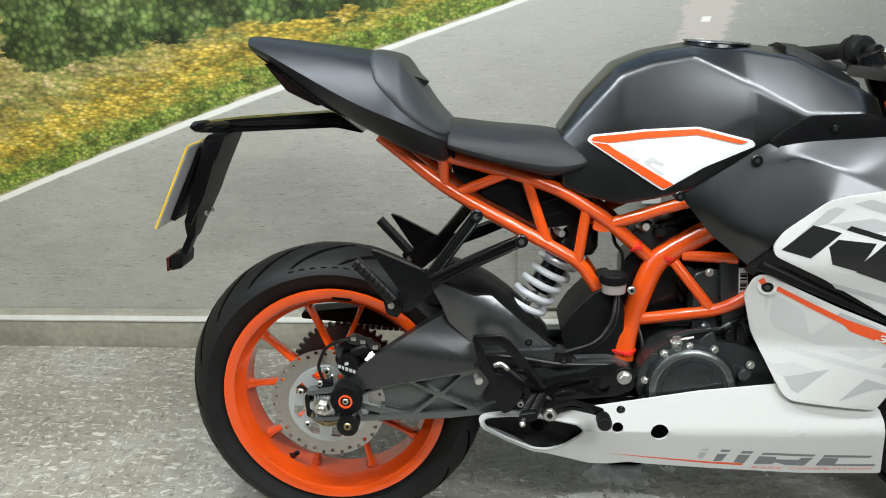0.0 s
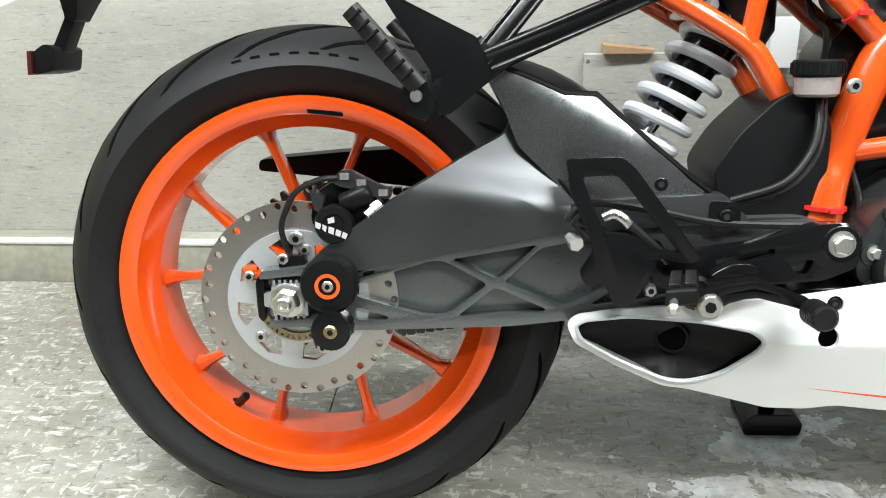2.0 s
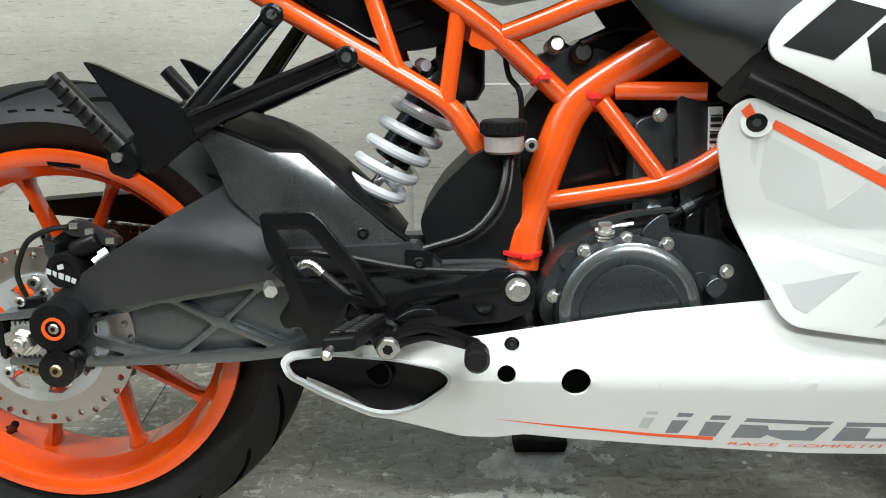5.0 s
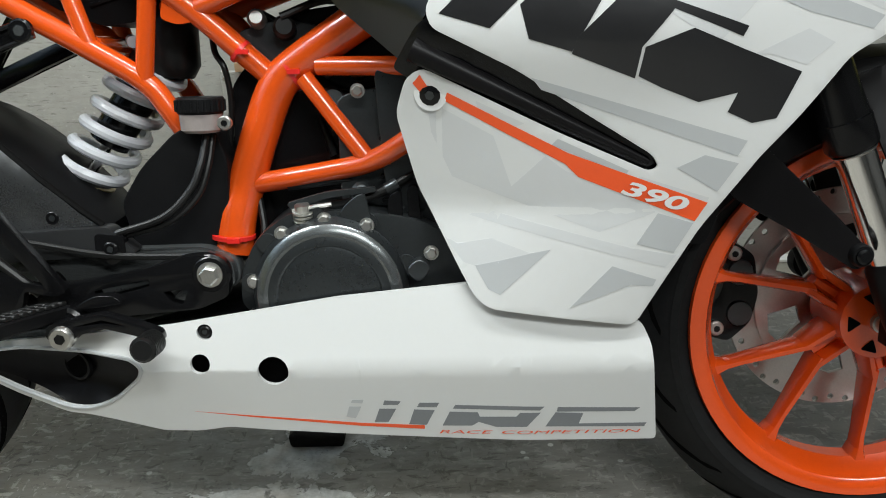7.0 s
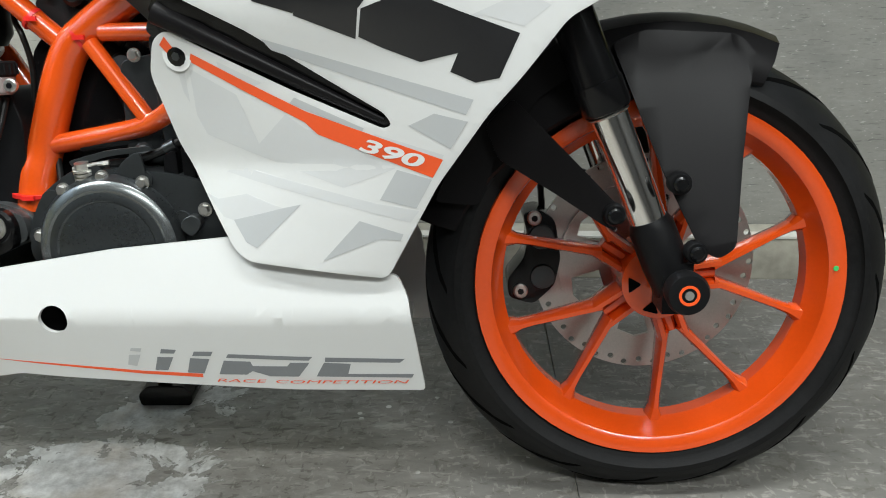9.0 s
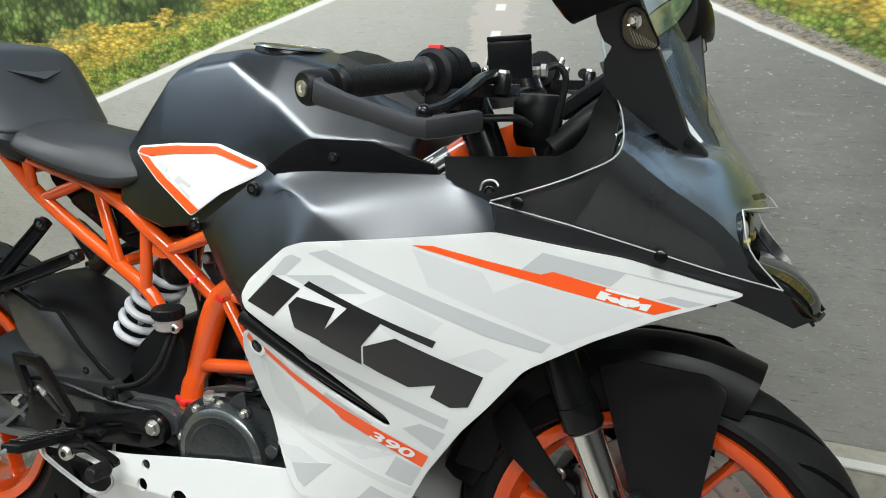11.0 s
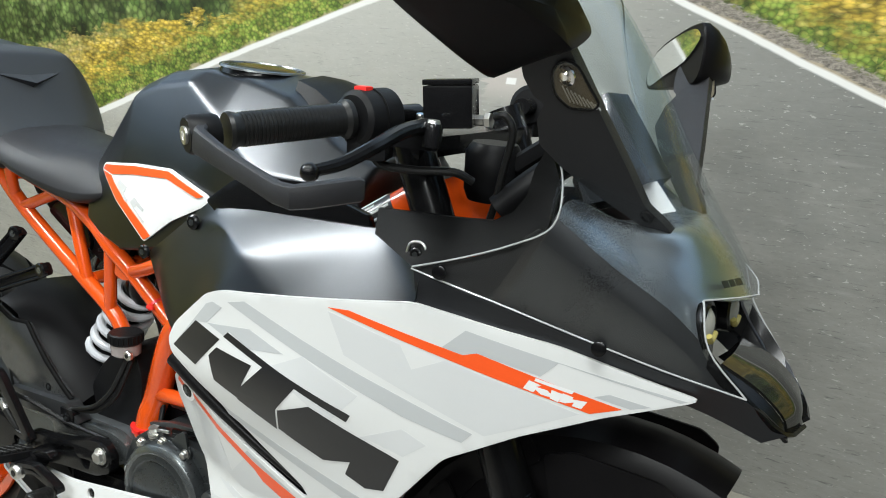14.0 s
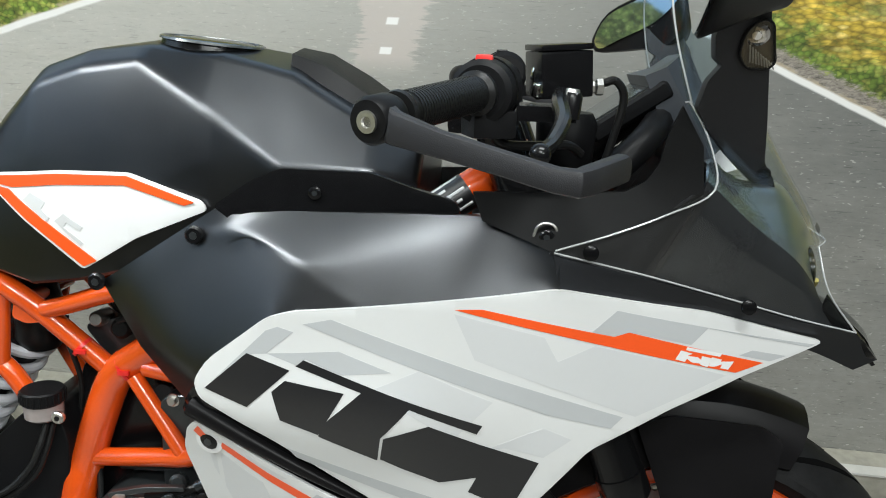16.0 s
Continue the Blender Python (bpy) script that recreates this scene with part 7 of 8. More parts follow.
# stations from the front lip back to the instruments: lower edge, shoulder ridge, two points over the top, middle
WRAP = [[(1.475, -.087, .711), (1.437, -.101, .757), (1.424, -.090, .802), (1.447, -.040, .798), (1.458, .006, .793)],
        [(1.400, -.125, .735), (1.404, -.124, .788), (1.396, -.100, .832), (1.419, -.056, .836), (1.431, .002, .835)],
        [(1.320, -.158, .762), (1.350, -.151, .829), (1.352, -.118, .863), (1.388, -.074, .872), (1.402, -.006, .873)],
        [(1.250, -.178, .783), (1.296, -.175, .869), (1.302, -.142, .908), (1.350, -.090, .924), (1.368, -.005, .930)]]
REAR = [WRAP[2][:2], WRAP[3][:2], [(1.215, -.186, .792), (1.254, -.177, .844)], [(1.180, -.191, .800), (1.203, -.186, .824)], [(1.152, -.193, .806), (1.153, -.193, .808)]]
UPPER = [WRAP[2][1:], WRAP[3][1:], [(1.293, -.152, .908), (1.292, -.122, .938), (1.328, -.083, .968), (1.345, -.005, .976)],
         [(1.275, -.138, .943), (1.276, -.108, .972), (1.310, -.073, 1.004), (1.325, -.004, 1.014)],
         [(1.258, -.124, 1.002), (1.267, -.090, 1.030), (1.283, -.060, 1.054), (1.292, -.003, 1.066)],
         [(1.251, -.104, 1.052), (1.256, -.078, 1.074), (1.263, -.045, 1.089), (1.268, -.002, 1.095)]]


def finer(rows, n=4, m=4):
    """A smooth grid through the rows, n steps between rows and m between points."""
    dense = [smooth_path(r, m) for r in rows]
    out = []
    cols = list(zip(*dense))
    cols = [smooth_path(c, n) for c in cols]
    return [list(r) for r in zip(*cols)]


def sheet(grid, thick, inward):
    bm = bmesh.new()
    a = [[bm.verts.new(p) for p in row] for row in grid]
    for r0, r1 in zip(a, a[1:]):
        for k in range(len(r0) - 1):
            bm.faces.new((r0[k], r0[k + 1], r1[k + 1], r1[k]))
    bmesh.ops.remove_doubles(bm, verts=bm.verts, dist=1e-5)
    bmesh.ops.recalc_face_normals(bm, faces=bm.faces)
    bm.normal_update()
    out = Vector((0.3, -1.0 if inward == "side" else -0.2, 0.6))
    if sum((f.normal.dot(out) * f.calc_area() for f in bm.faces)) < 0:
        bmesh.ops.reverse_faces(bm, faces=bm.faces)
        bm.normal_update()
    push = {v: v.normal.copy() for v in bm.verts}
    r = bmesh.ops.extrude_face_region(bm, geom=bm.faces[:])
    for v in r["geom"]:
        if isinstance(v, bmesh.types.BMVert):
            near = min(push, key=lambda q: (q.co - v.co).length_squared)
            v.co = v.co - push[near] * thick
    return bm


def shift(rows, by):
    return [[(x + by[0], y + by[1], z + by[2]) for x, y, z in r] for r in rows]


screen = new("windscreen")
screen.parent = bike
tagged(screen, "clear lightly smoked plastic windscreen")
def whole(rows):
    """Rows that reach the middle, carried on over the other side."""
    return [r + [nose_mir(p) for p in reversed(r[:-1])] for r in rows]


# the upper pane starts at the shoulder station; its guide row only gives the slope there
panes = [("bubble", sheet(finer(whole(UPPER))[4:], 0.003, "top"), "screen"), ("front_pane", sheet(finer(whole(WRAP)), 0.003, "top"), "front_pane")]
for s in (False, True):
    bm = sheet(finer(REAR, 4, 4)[4:], 0.003, "side")
    panes.append(("side_skirt", nose_far(bm) if s else bm, "clear"))
for name, bm, paint in panes:
    part(name, bm, paint, screen).visible_shadow = False
REAR_EDGE = [r[1] for r in REAR[:0:-1]] + [UPPER[2][0], UPPER[3][0], (1.268, -.137, .946)]
for s in (False, True):
    # thin pale tubes along the borders give the glint of the cut edges
    for pts in ([r[0] for r in WRAP] + [r[0] for r in REAR[2:]], REAR_EDGE, WRAP[0][:3], WRAP[0][2:], [UPPER[3][0], UPPER[4][0], UPPER[5][0], UPPER[5][1], UPPER[5][2], UPPER[5][3]]):
        bm = bmesh.new()
        tube(bm, pts, 0.0010, 8, True, 5)
        part("screen_edge", nose_far(bm) if s else bm, "edge", screen, "pale line for the glint along the clear plastic edge")
    for p in ((1.186, -.193, .808), (1.345, -.152, .752)):
        bm = bmesh.new()
        turned(bm, [(0, 0.0075), (0.003, 0.0075), (0.004, 0.005)], p, (0.15, -1, 0.1), 14)
        part("screen_screw", nose_far(bm) if s else bm, "black", screen)

# the cowl under the screen
under = shift(WRAP, (-0.007, 0.009, -0.007))
cowl_rows = under[:2] + [[(1.314, -.148, .757), (1.342, -.141, .821), (1.344, -.110, .851), (1.379, -.070, .858), (1.392, -.006, .858)],
                         [(1.244, -.168, .778), (1.288, -.165, .863), (1.298, -.133, .890), (1.326, -.086, .868), (1.340, -.005, .860)]]
skin = finer(whole(cowl_rows), 4, 4)
part("nose_cowl", sheet([r[5:-5] for r in skin], 0.003, "top"), "nose", bike, "grey metallic nose cowl under the screen, lightened as if lit from above")
for s in (False, True):
    bm = sheet(finer([r[:2] for r in cowl_rows[2:]] + [[(x - 0.004, y + 0.009, z - 0.004) for x, y, z in r] for r in REAR[2:]], 4, 4)[4:], 0.003, "side")
    part("nose_side", nose_far(bm) if s else bm, "nose_shaded", bike, "nose side under the clear skirt, its paint darkened for shade")
    bm = sheet([r[:6] for r in skin], 0.003, "side")
    part("nose_flank", nose_far(bm) if s else bm, "nose_shaded", bike, "nose flank under the clear skirt, its paint darkened for shade")
    rows = [[(1.152, -.188, .803), (1.160, -.193, .766)], [(1.250, -.179, .780), (1.250, -.172, .752)], [(1.330, -.155, .757), (1.320, -.144, .732)], [(1.400, -.126, .732), (1.390, -.112, .706)], [(1.475, -.088, .709), (1.440, -.082, .684)], [(1.512, -.058, .672), (1.490, -.056, .658)]]
    bm = sheet(finer(rows, 3, 2), 0.004, "side")
    part("nose_strip", nose_far(bm) if s else bm, "cowl", bike, "black strip between screen and white fairing")
    rows = [[(1.437, -.099, .753), (1.430, -.085, .710), (1.412, -.075, .690)], [(1.475, -.087, .711), (1.470, -.072, .692), (1.445, -.062, .678)], [(1.513, -.057, .672), (1.505, -.052, .666), (1.490, -.036, .661)], [(1.525, -.010, .668), (1.515, -.010, .660), (1.500, -.010, .660)]]
    bm = sheet(finer(rows, 3, 2), 0.004, "side")
    part("nose_beak", nose_far(bm) if s else bm, "black", bike)
# small dark mark on the nose, drawn as plain blocks
right, rise = Vector((0.34, 0.94, -0.02)).normalized(), Vector((-0.62, -0.05, 0.78)).normalized()
face = right.cross(rise)
for u0, u1 in ((-0.017, -0.007), (-0.005, 0.004), (0.006, 0.017)):
    bm = bmesh.new()
    quad = [Vector((1.4375, -0.038, 0.811)) + right * (u + 0.002 * (w > 0)) + rise * w for u, w in ((u0, -0.004), (u1, -0.004), (u1, 0.004), (u0, 0.004))]
    r = bmesh.ops.extrude_face_region(bm, geom=[bm.faces.new([bm.verts.new(q) for q in quad])])
    for v in r["geom"]:
        if isinstance(v, bmesh.types.BMVert):
            v.co += face * 0.0006
    part("nose_mark", bm, "decal_black", bike, "small dark block of an emblem")
# headlamps in the opening
bm = bmesh.new()
box(bm, 1.30, 1.405, -0.088, 0.085, 0.68, 0.790)
bevel(bm, 0.01)
part("lamp_housing", bm, "black", bike, "black headlamp housing")
for y, z in ((-0.064, 0.770), (0.052, 0.758)):
    bm = bmesh.new()
    turned(bm, [(-0.02, 0.025), (0.010, 0.025), (0.012, 0.021), (0.004, 0.020)], (1.416, y, z), (1, -0.05, 0.05), 28)
    lamp_ob = part("headlamp", bm, "black", bike, "round projector headlamp")
    bm = bmesh.new()
    turned(bm, [(0.004, 0.0205), (0.010, 0.0175), (0.014, 0.011), (0.0155, 0.003)], (1.416, y, z), (1, -0.05, 0.05), 24)
    part("lamp_lens", bm, surface("clear_lamp_glass", (0.34, 0.335, 0.30), 0.06, vary=0.1, coat=0.6), lamp_ob, "domed clear lens")
    bm = bmesh.new()
    tube(bm, [(1.430, y + 0.015 * math.cos(radians(q)), z + 0.015 * math.sin(radians(q))) for q in range(205, 340, 15)], 0.0036, 8)
    part("reflector_arc", bm, surface("yellow_reflector", (0.45, 0.38, 0.12), 0.2, vary=0.1), lamp_ob, "yellow lower edge of the reflector")
rows = [[(1.440, -.046, .728), (1.444, -.006, .730)], [(1.478, -.050, .712), (1.486, -.006, .714)], [(1.505, -.046, .688), (1.514, -.006, .689)], [(1.512, -.040, .668), (1.520, -.006, .668)]]
full = [r + [nose_mir(r[0])] for r in rows]
ob = part("lower_lens", sheet(finer(full, 4, 4), 0.003, "top"), surface("smoked_lens", (0.010, 0.010, 0.009), 0.05, vary=0.1, spec=0.9), bike, "smoked lower lamp lens")
for s in (False, True):
    rows = [[(1.430, -.078, .722), (1.438, -.046, .726)], [(1.470, -.074, .702), (1.476, -.050, .710)], [(1.500, -.062, .680), (1.503, -.046, .686)], [(1.514, -.052, .664), (1.511, -.040, .666)]]
    bm = sheet(finer(rows, 3, 2), 0.004, "top")
    part("lens_surround", nose_far(bm) if s else bm, "black", bike)
# inner cockpit walls and instrument block
for s in (False, True):
    Vc = dict(a=(1.070, -.137, .850), b=(1.082, -.160, .826), c=(1.152, -.186, .804), m=(1.254, -.170, .840), d=(1.288, -.168, .864), w=(1.288, -.146, .906), e=(1.268, -.132, .942), f=(1.256, -.137, .915), k=(1.250, -.138, .888), g=(1.238, -.142, .870), i=(1.218, -.146, .859), h=(1.180, -.146, .856))
    bm = bmesh.new()
    vs = {k: bm.verts.new(v) for k, v in Vc.items()}
    for q in ("abch", "chi", "cmi", "mgi", "mdg", "dkg", "dwk", "wfk", "wef"):
        bm.faces.new([vs[k] for k in q])
    bmesh.ops.recalc_face_normals(bm, faces=bm.faces)
    r = bmesh.ops.extrude_face_region(bm, geom=bm.faces[:])
    for v in r["geom"]:
        if isinstance(v, bmesh.types.BMVert):
            v.co.y += 0.006
    part("cockpit_side", nose_far(bm) if s else bm, "inner_black", bike, "black inner cockpit panel")
bolt("cockpit_screw", (1.145, -0.172, 0.816), 0.0075, bike, "black", 0.004)
bm = bmesh.new()
tube(bm, [(1.132, -.172, .815), (1.136, -.172, .826), (1.145, -.170, .829), (1.153, -.170, .825), (1.156, -.170, .812)], 0.0015, 8, True)
part("wire_loop", bm, "zinc", bike, "small bent wire clip")
bm = bmesh.new()
box(bm, -0.046, 0.050, -0.080, 0.080, -0.012, 0.010)
bevel(bm, 0.010, 3)
bmesh.ops.transform(bm, verts=bm.verts, matrix=pose(1.226, 0.026, 0.928, 0, -35, 0))
dash = part("instrument_panel", bm, "plastic", bike, "black instrument panel behind the screen")
bm = bmesh.new()
box(bm, -0.036, 0.040, -0.066, 0.066, 0.0100, 0.0112)
bmesh.ops.transform(bm, verts=bm.verts, matrix=pose(1.226, 0.026, 0.928, 0, -35, 0))
shroud = bmesh.new()
top_edge = [(1.262, -.048, .976), (1.281, -.020, .990), (1.277, .060, .986), (1.262, .098, .970), (1.236, .096, .962), (1.240, -.050, .966)]
low_edge = [(1.315, -.056, .884), (1.340, -.022, .902), (1.336, .068, .896), (1.312, .106, .878), (1.276, .104, .866), (1.280, -.056, .872)]
loft(shroud, [top_edge, low_edge])
bevel(shroud, 0.008, 3)
part("rear_shroud", shroud, "panel_grey", dash, "black rounded back of the panel")
part("display", bm, surface("dark_display", (0.03, 0.035, 0.035), 0.12), dash, "dark glossy display")
bm = bmesh.new()
vs = [bm.verts.new(q) for q in ((1.310, -.012, .893), (1.342, -.010, .900), (1.366, -.010, .871), (1.341, -.012, .863))]
r = bmesh.ops.extrude_face_region(bm, geom=[bm.faces.new(vs)])
for v in r["geom"]:
    if isinstance(v, bmesh.types.BMVert):
        v.co += Vector((0.0003, -0.0009, 0.0003))
part("sticker", bm, "decal_white", dash, "white sticker below the panel")
bm = bmesh.new()
tube(bm, [(1.20, -0.10, .862), (1.24, -0.08, .90), (1.27, -0.02, .93)], 0.016, 12, True)
part("cluster_stay", bm, "plastic", bike)
bm = bmesh.new()
tube(bm, [(1.20, 0.14, .862), (1.24, 0.12, .90), (1.27, 0.06, .93)], 0.016, 12, True)
part("cluster_stay", bm, "plastic", bike)

# -- mirrors --
def round_loop(points, per=4):
    """A closed smooth curve through points."""
    p = [Vector(q) for q in points]
    n, out = len(p), []
    for k in range(n):
        a, b, c, d = p[k - 1], p[k], p[(k + 1) % n], p[(k + 2) % n]
        for i in range(per):
            t = i / per
            out.append(0.5 * (2 * b + (c - a) * t + (2 * a - 5 * b + 4 * c - d) * t * t + (3 * b - a - 3 * c + d) * t ** 3))
    return out


def stalk(f, m):
    """The blade that carries a mirror, with its bolt and its indicator lamp."""
    blade = lambda x, z: 0.0433 + 0.3709 * x - 0.7278 * z
    part("stalk", f(shell(fillet([(1.276, 1.034), (1.274, 1.006), (1.279, .988), (1.287, .983), (1.277, .968), (1.274, .943), (1.290, .921), (1.317, .894), (1.346, .869), (1.366, .854), (1.380, .857), (1.373, .869), (1.358, .887),
                                  (1.347, .928), (1.331, .981), (1.319, 1.023), (1.315, 1.036)], .003), blade, 0.020, 0.03, 0, 0.004)), "seat", m, "black blade stalk")
    bm = bmesh.new()
    turned(bm, [(0, 0.0075), (0.003, 0.0075), (0.004, 0.0045), (0.002, 0.004)], (1.360, blade(1.360, .876) - 0.001, .876), (-0.3, -1, -0.6), 16)
    part("foot_bolt", f(bm), "plastic", m)
    outline = [(1.306, 1.019), (1.299, 1.010), (1.298, .992), (1.308, .980), (1.328, .980), (1.334, .986), (1.329, .998), (1.322, 1.018), (1.314, 1.022)]
    part("indicator_reflector", f(shell(fillet(outline, .004), blade, 0.002, 0.01, 0.0005)), "lamp_tint", m, "ribbed indicator reflector")
    seat = lambda x, z, o: Vector((x, blade(x, z), z)) + Vector((0.28, -0.76, -0.56)) * -o if o < 0 else Vector((x, blade(x, z) - o, z))
    for k in range(9):
        x0, z0 = 1.306 + 0.0030 * k, 1.000 - 0.0018 * k
        bm = bmesh.new()
        tube(bm, [seat(x0, z0, 0.003), seat(x0 + 0.004, z0 - 0.014 + 0.0011 * k, 0.003)], 0.0008, 6)
        part("lens_rib", f(bm), "edge", m)
    bm = bmesh.new()
    turned(bm, [(0.0, 0.0105), (0.002, 0.0105), (0.0035, 0.008), (0.001, 0.006), (0.004, 0.004)], seat(1.310, 1.010, 0.001), (-0.3, -1, -0.6), 22)
    part("indicator_bulb", f(bm), "chrome", m)
    rim_pts = [seat(x, z, 0.003) for x, z in fillet(outline, .005)]
    bm = bmesh.new()
    tube(bm, rim_pts + rim_pts[:1], 0.0014, 8)
    part("lens_rim", f(bm), "plastic", m)
    lens = part("indicator_lens", f(shell(fillet(outline, .004), blade, 0.001, 0.01, 0.005)), "indicator", m, "clear smoked indicator lens")
    lens.visible_shadow = False


def mirror():
    m = new("wing_mirror")
    m.parent = bike
    tagged(m, "black wing mirror on a blade stalk with built-in indicator")
    stalk(lambda bm: bm, m)
    # a wedge: a broad rear rim that narrows to a flat front face near the stalk
    rear = [(-.392, 1.064), (-.382, 1.076), (-.362, 1.086), (-.300, 1.099), (-.235, 1.098), (-.190, 1.080), (-.170, 1.052), (-.176, 1.038), (-.190, 1.028), (-.212, 1.016), (-.238, 1.004), (-.272, 1.013), (-.312, 1.028), (-.373, 1.053)]
    nose = [(-.352, 1.072), (-.345, 1.077), (-.330, 1.083), (-.290, 1.091), (-.268, 1.0925), (-.235, 1.075), (-.196, 1.053), (-.190, 1.045), (-.200, 1.039), (-.228, 1.030), (-.245, 1.034), (-.270, 1.044), (-.310, 1.058), (-.345, 1.068)]
    back_ring = [Vector((1.255 + 0.05 * (y + 0.275), y, z)) for y, z in rear]
    nose_ring = [Vector((1.323 - 0.022 * min(1.0, max(0.0, (-0.26 - y) / 0.08)), y, z)) for y, z in nose]
    def ring(u, g=1.0, dx=0.0):
        pts = [p.lerp(q, u) for p, q in zip(back_ring, nose_ring)]
        mid = sum(pts, Vector()) / len(pts)
        return round_loop([mid + (p - mid) * g + Vector((dx, 0, 0)) for p in pts], 4)
    bm = bmesh.new()
    loft(bm, [ring(0, 0.975, -0.003), ring(0, 0.995, -0.002), ring(0), ring(0.15, 1.005), ring(0.5, 1.015), ring(0.85, 1.005), ring(0.95, 1.0), ring(1, 0.975, 0.001), ring(1, 0.93, 0.0025), ring(1, 0.6, 0.006), ring(1, 0.3, 0.0075), ring(1, 0.06, 0.008)])
    part("mirror_shell", bm, "hugger", m, "satin black mirror housing")
    bm = bmesh.new()
    loft(bm, [ring(0, 0.93, -0.0055), ring(0, 0.93, -0.0035)])
    part("mirror_glass", bm, "mirror", m, "mirror glass")


mirror()
# the far mirror is turned in, so that its blade and part of its glass show from the front
far = new("wing_mirror")
far.parent = bike
tagged(far, "black wing mirror on a blade stalk with built-in indicator")


def far_blade(bm):
    """The far blade, its foot drawn in to the screen."""
    bm = mirrored(bm)
    for v in bm.verts:
        v.co.y -= 0.045 * min(1.0, max(0.0, (1.0 - v.co.z) / 0.14))
    return bm


stalk(far_blade, far)
soft = lambda pts: [(q.x, q.y) for q in round_loop(pts, 3)]
pane_rim = soft([(.064, .039), (.02, .030), (-.04, .008), (-.062, -.022), (-.060, -.036), (-.046, -.040), (-.01, -.026), (.05, -.004), (.086, .024), (.082, .036)])
body_rim = soft([(.066, .044), (.02, .034), (-.042, .011), (-.068, -.024), (-.064, -.041), (-.046, -.045), (.02, -.040), (.080, -.032), (.096, .000), (.088, .040)])
glass_x, glass_n = Vector((0.66, -0.74, 0.02)).normalized(), Vector((-0.74, -0.66, 0.05)).normalized()
glass_z = glass_x.cross(-glass_n).normalized()
if glass_z.z < 0:
    glass_z = -glass_z
centre = Vector((1.254, 0.292, 1.030))
for nm, rim, secs, mt in (("mirror_shell", body_rim, ((0.002, 0.97), (0, 1.0), (-0.008, 1.0), (-0.024, 0.90), (-0.040, 0.74), (-0.054, 0.54), (-0.064, 0.36), (-0.068, 0.26), (-0.069, 0.10)), "hugger"), ("mirror_glass", pane_rim, ((0.0045, 0.96), (0.0022, 0.96)), "mirror")):
    bm = bmesh.new()
    loft(bm, [[centre + glass_n * o + glass_x * (y * g + 0.03 * (1 - g)) + glass_z * (z * g - 0.024 * (1 - g)) for y, z in rim] for o, g in secs])
    part(nm, bm, mt, far)
bm = bmesh.new()
tube(bm, [(1.312, 0.255, .990), (1.304, 0.272, 1.002), (1.290, 0.295, 1.016)], (0.017, 0.013), 14, True)
part("mirror_joint", bm, "black", far)

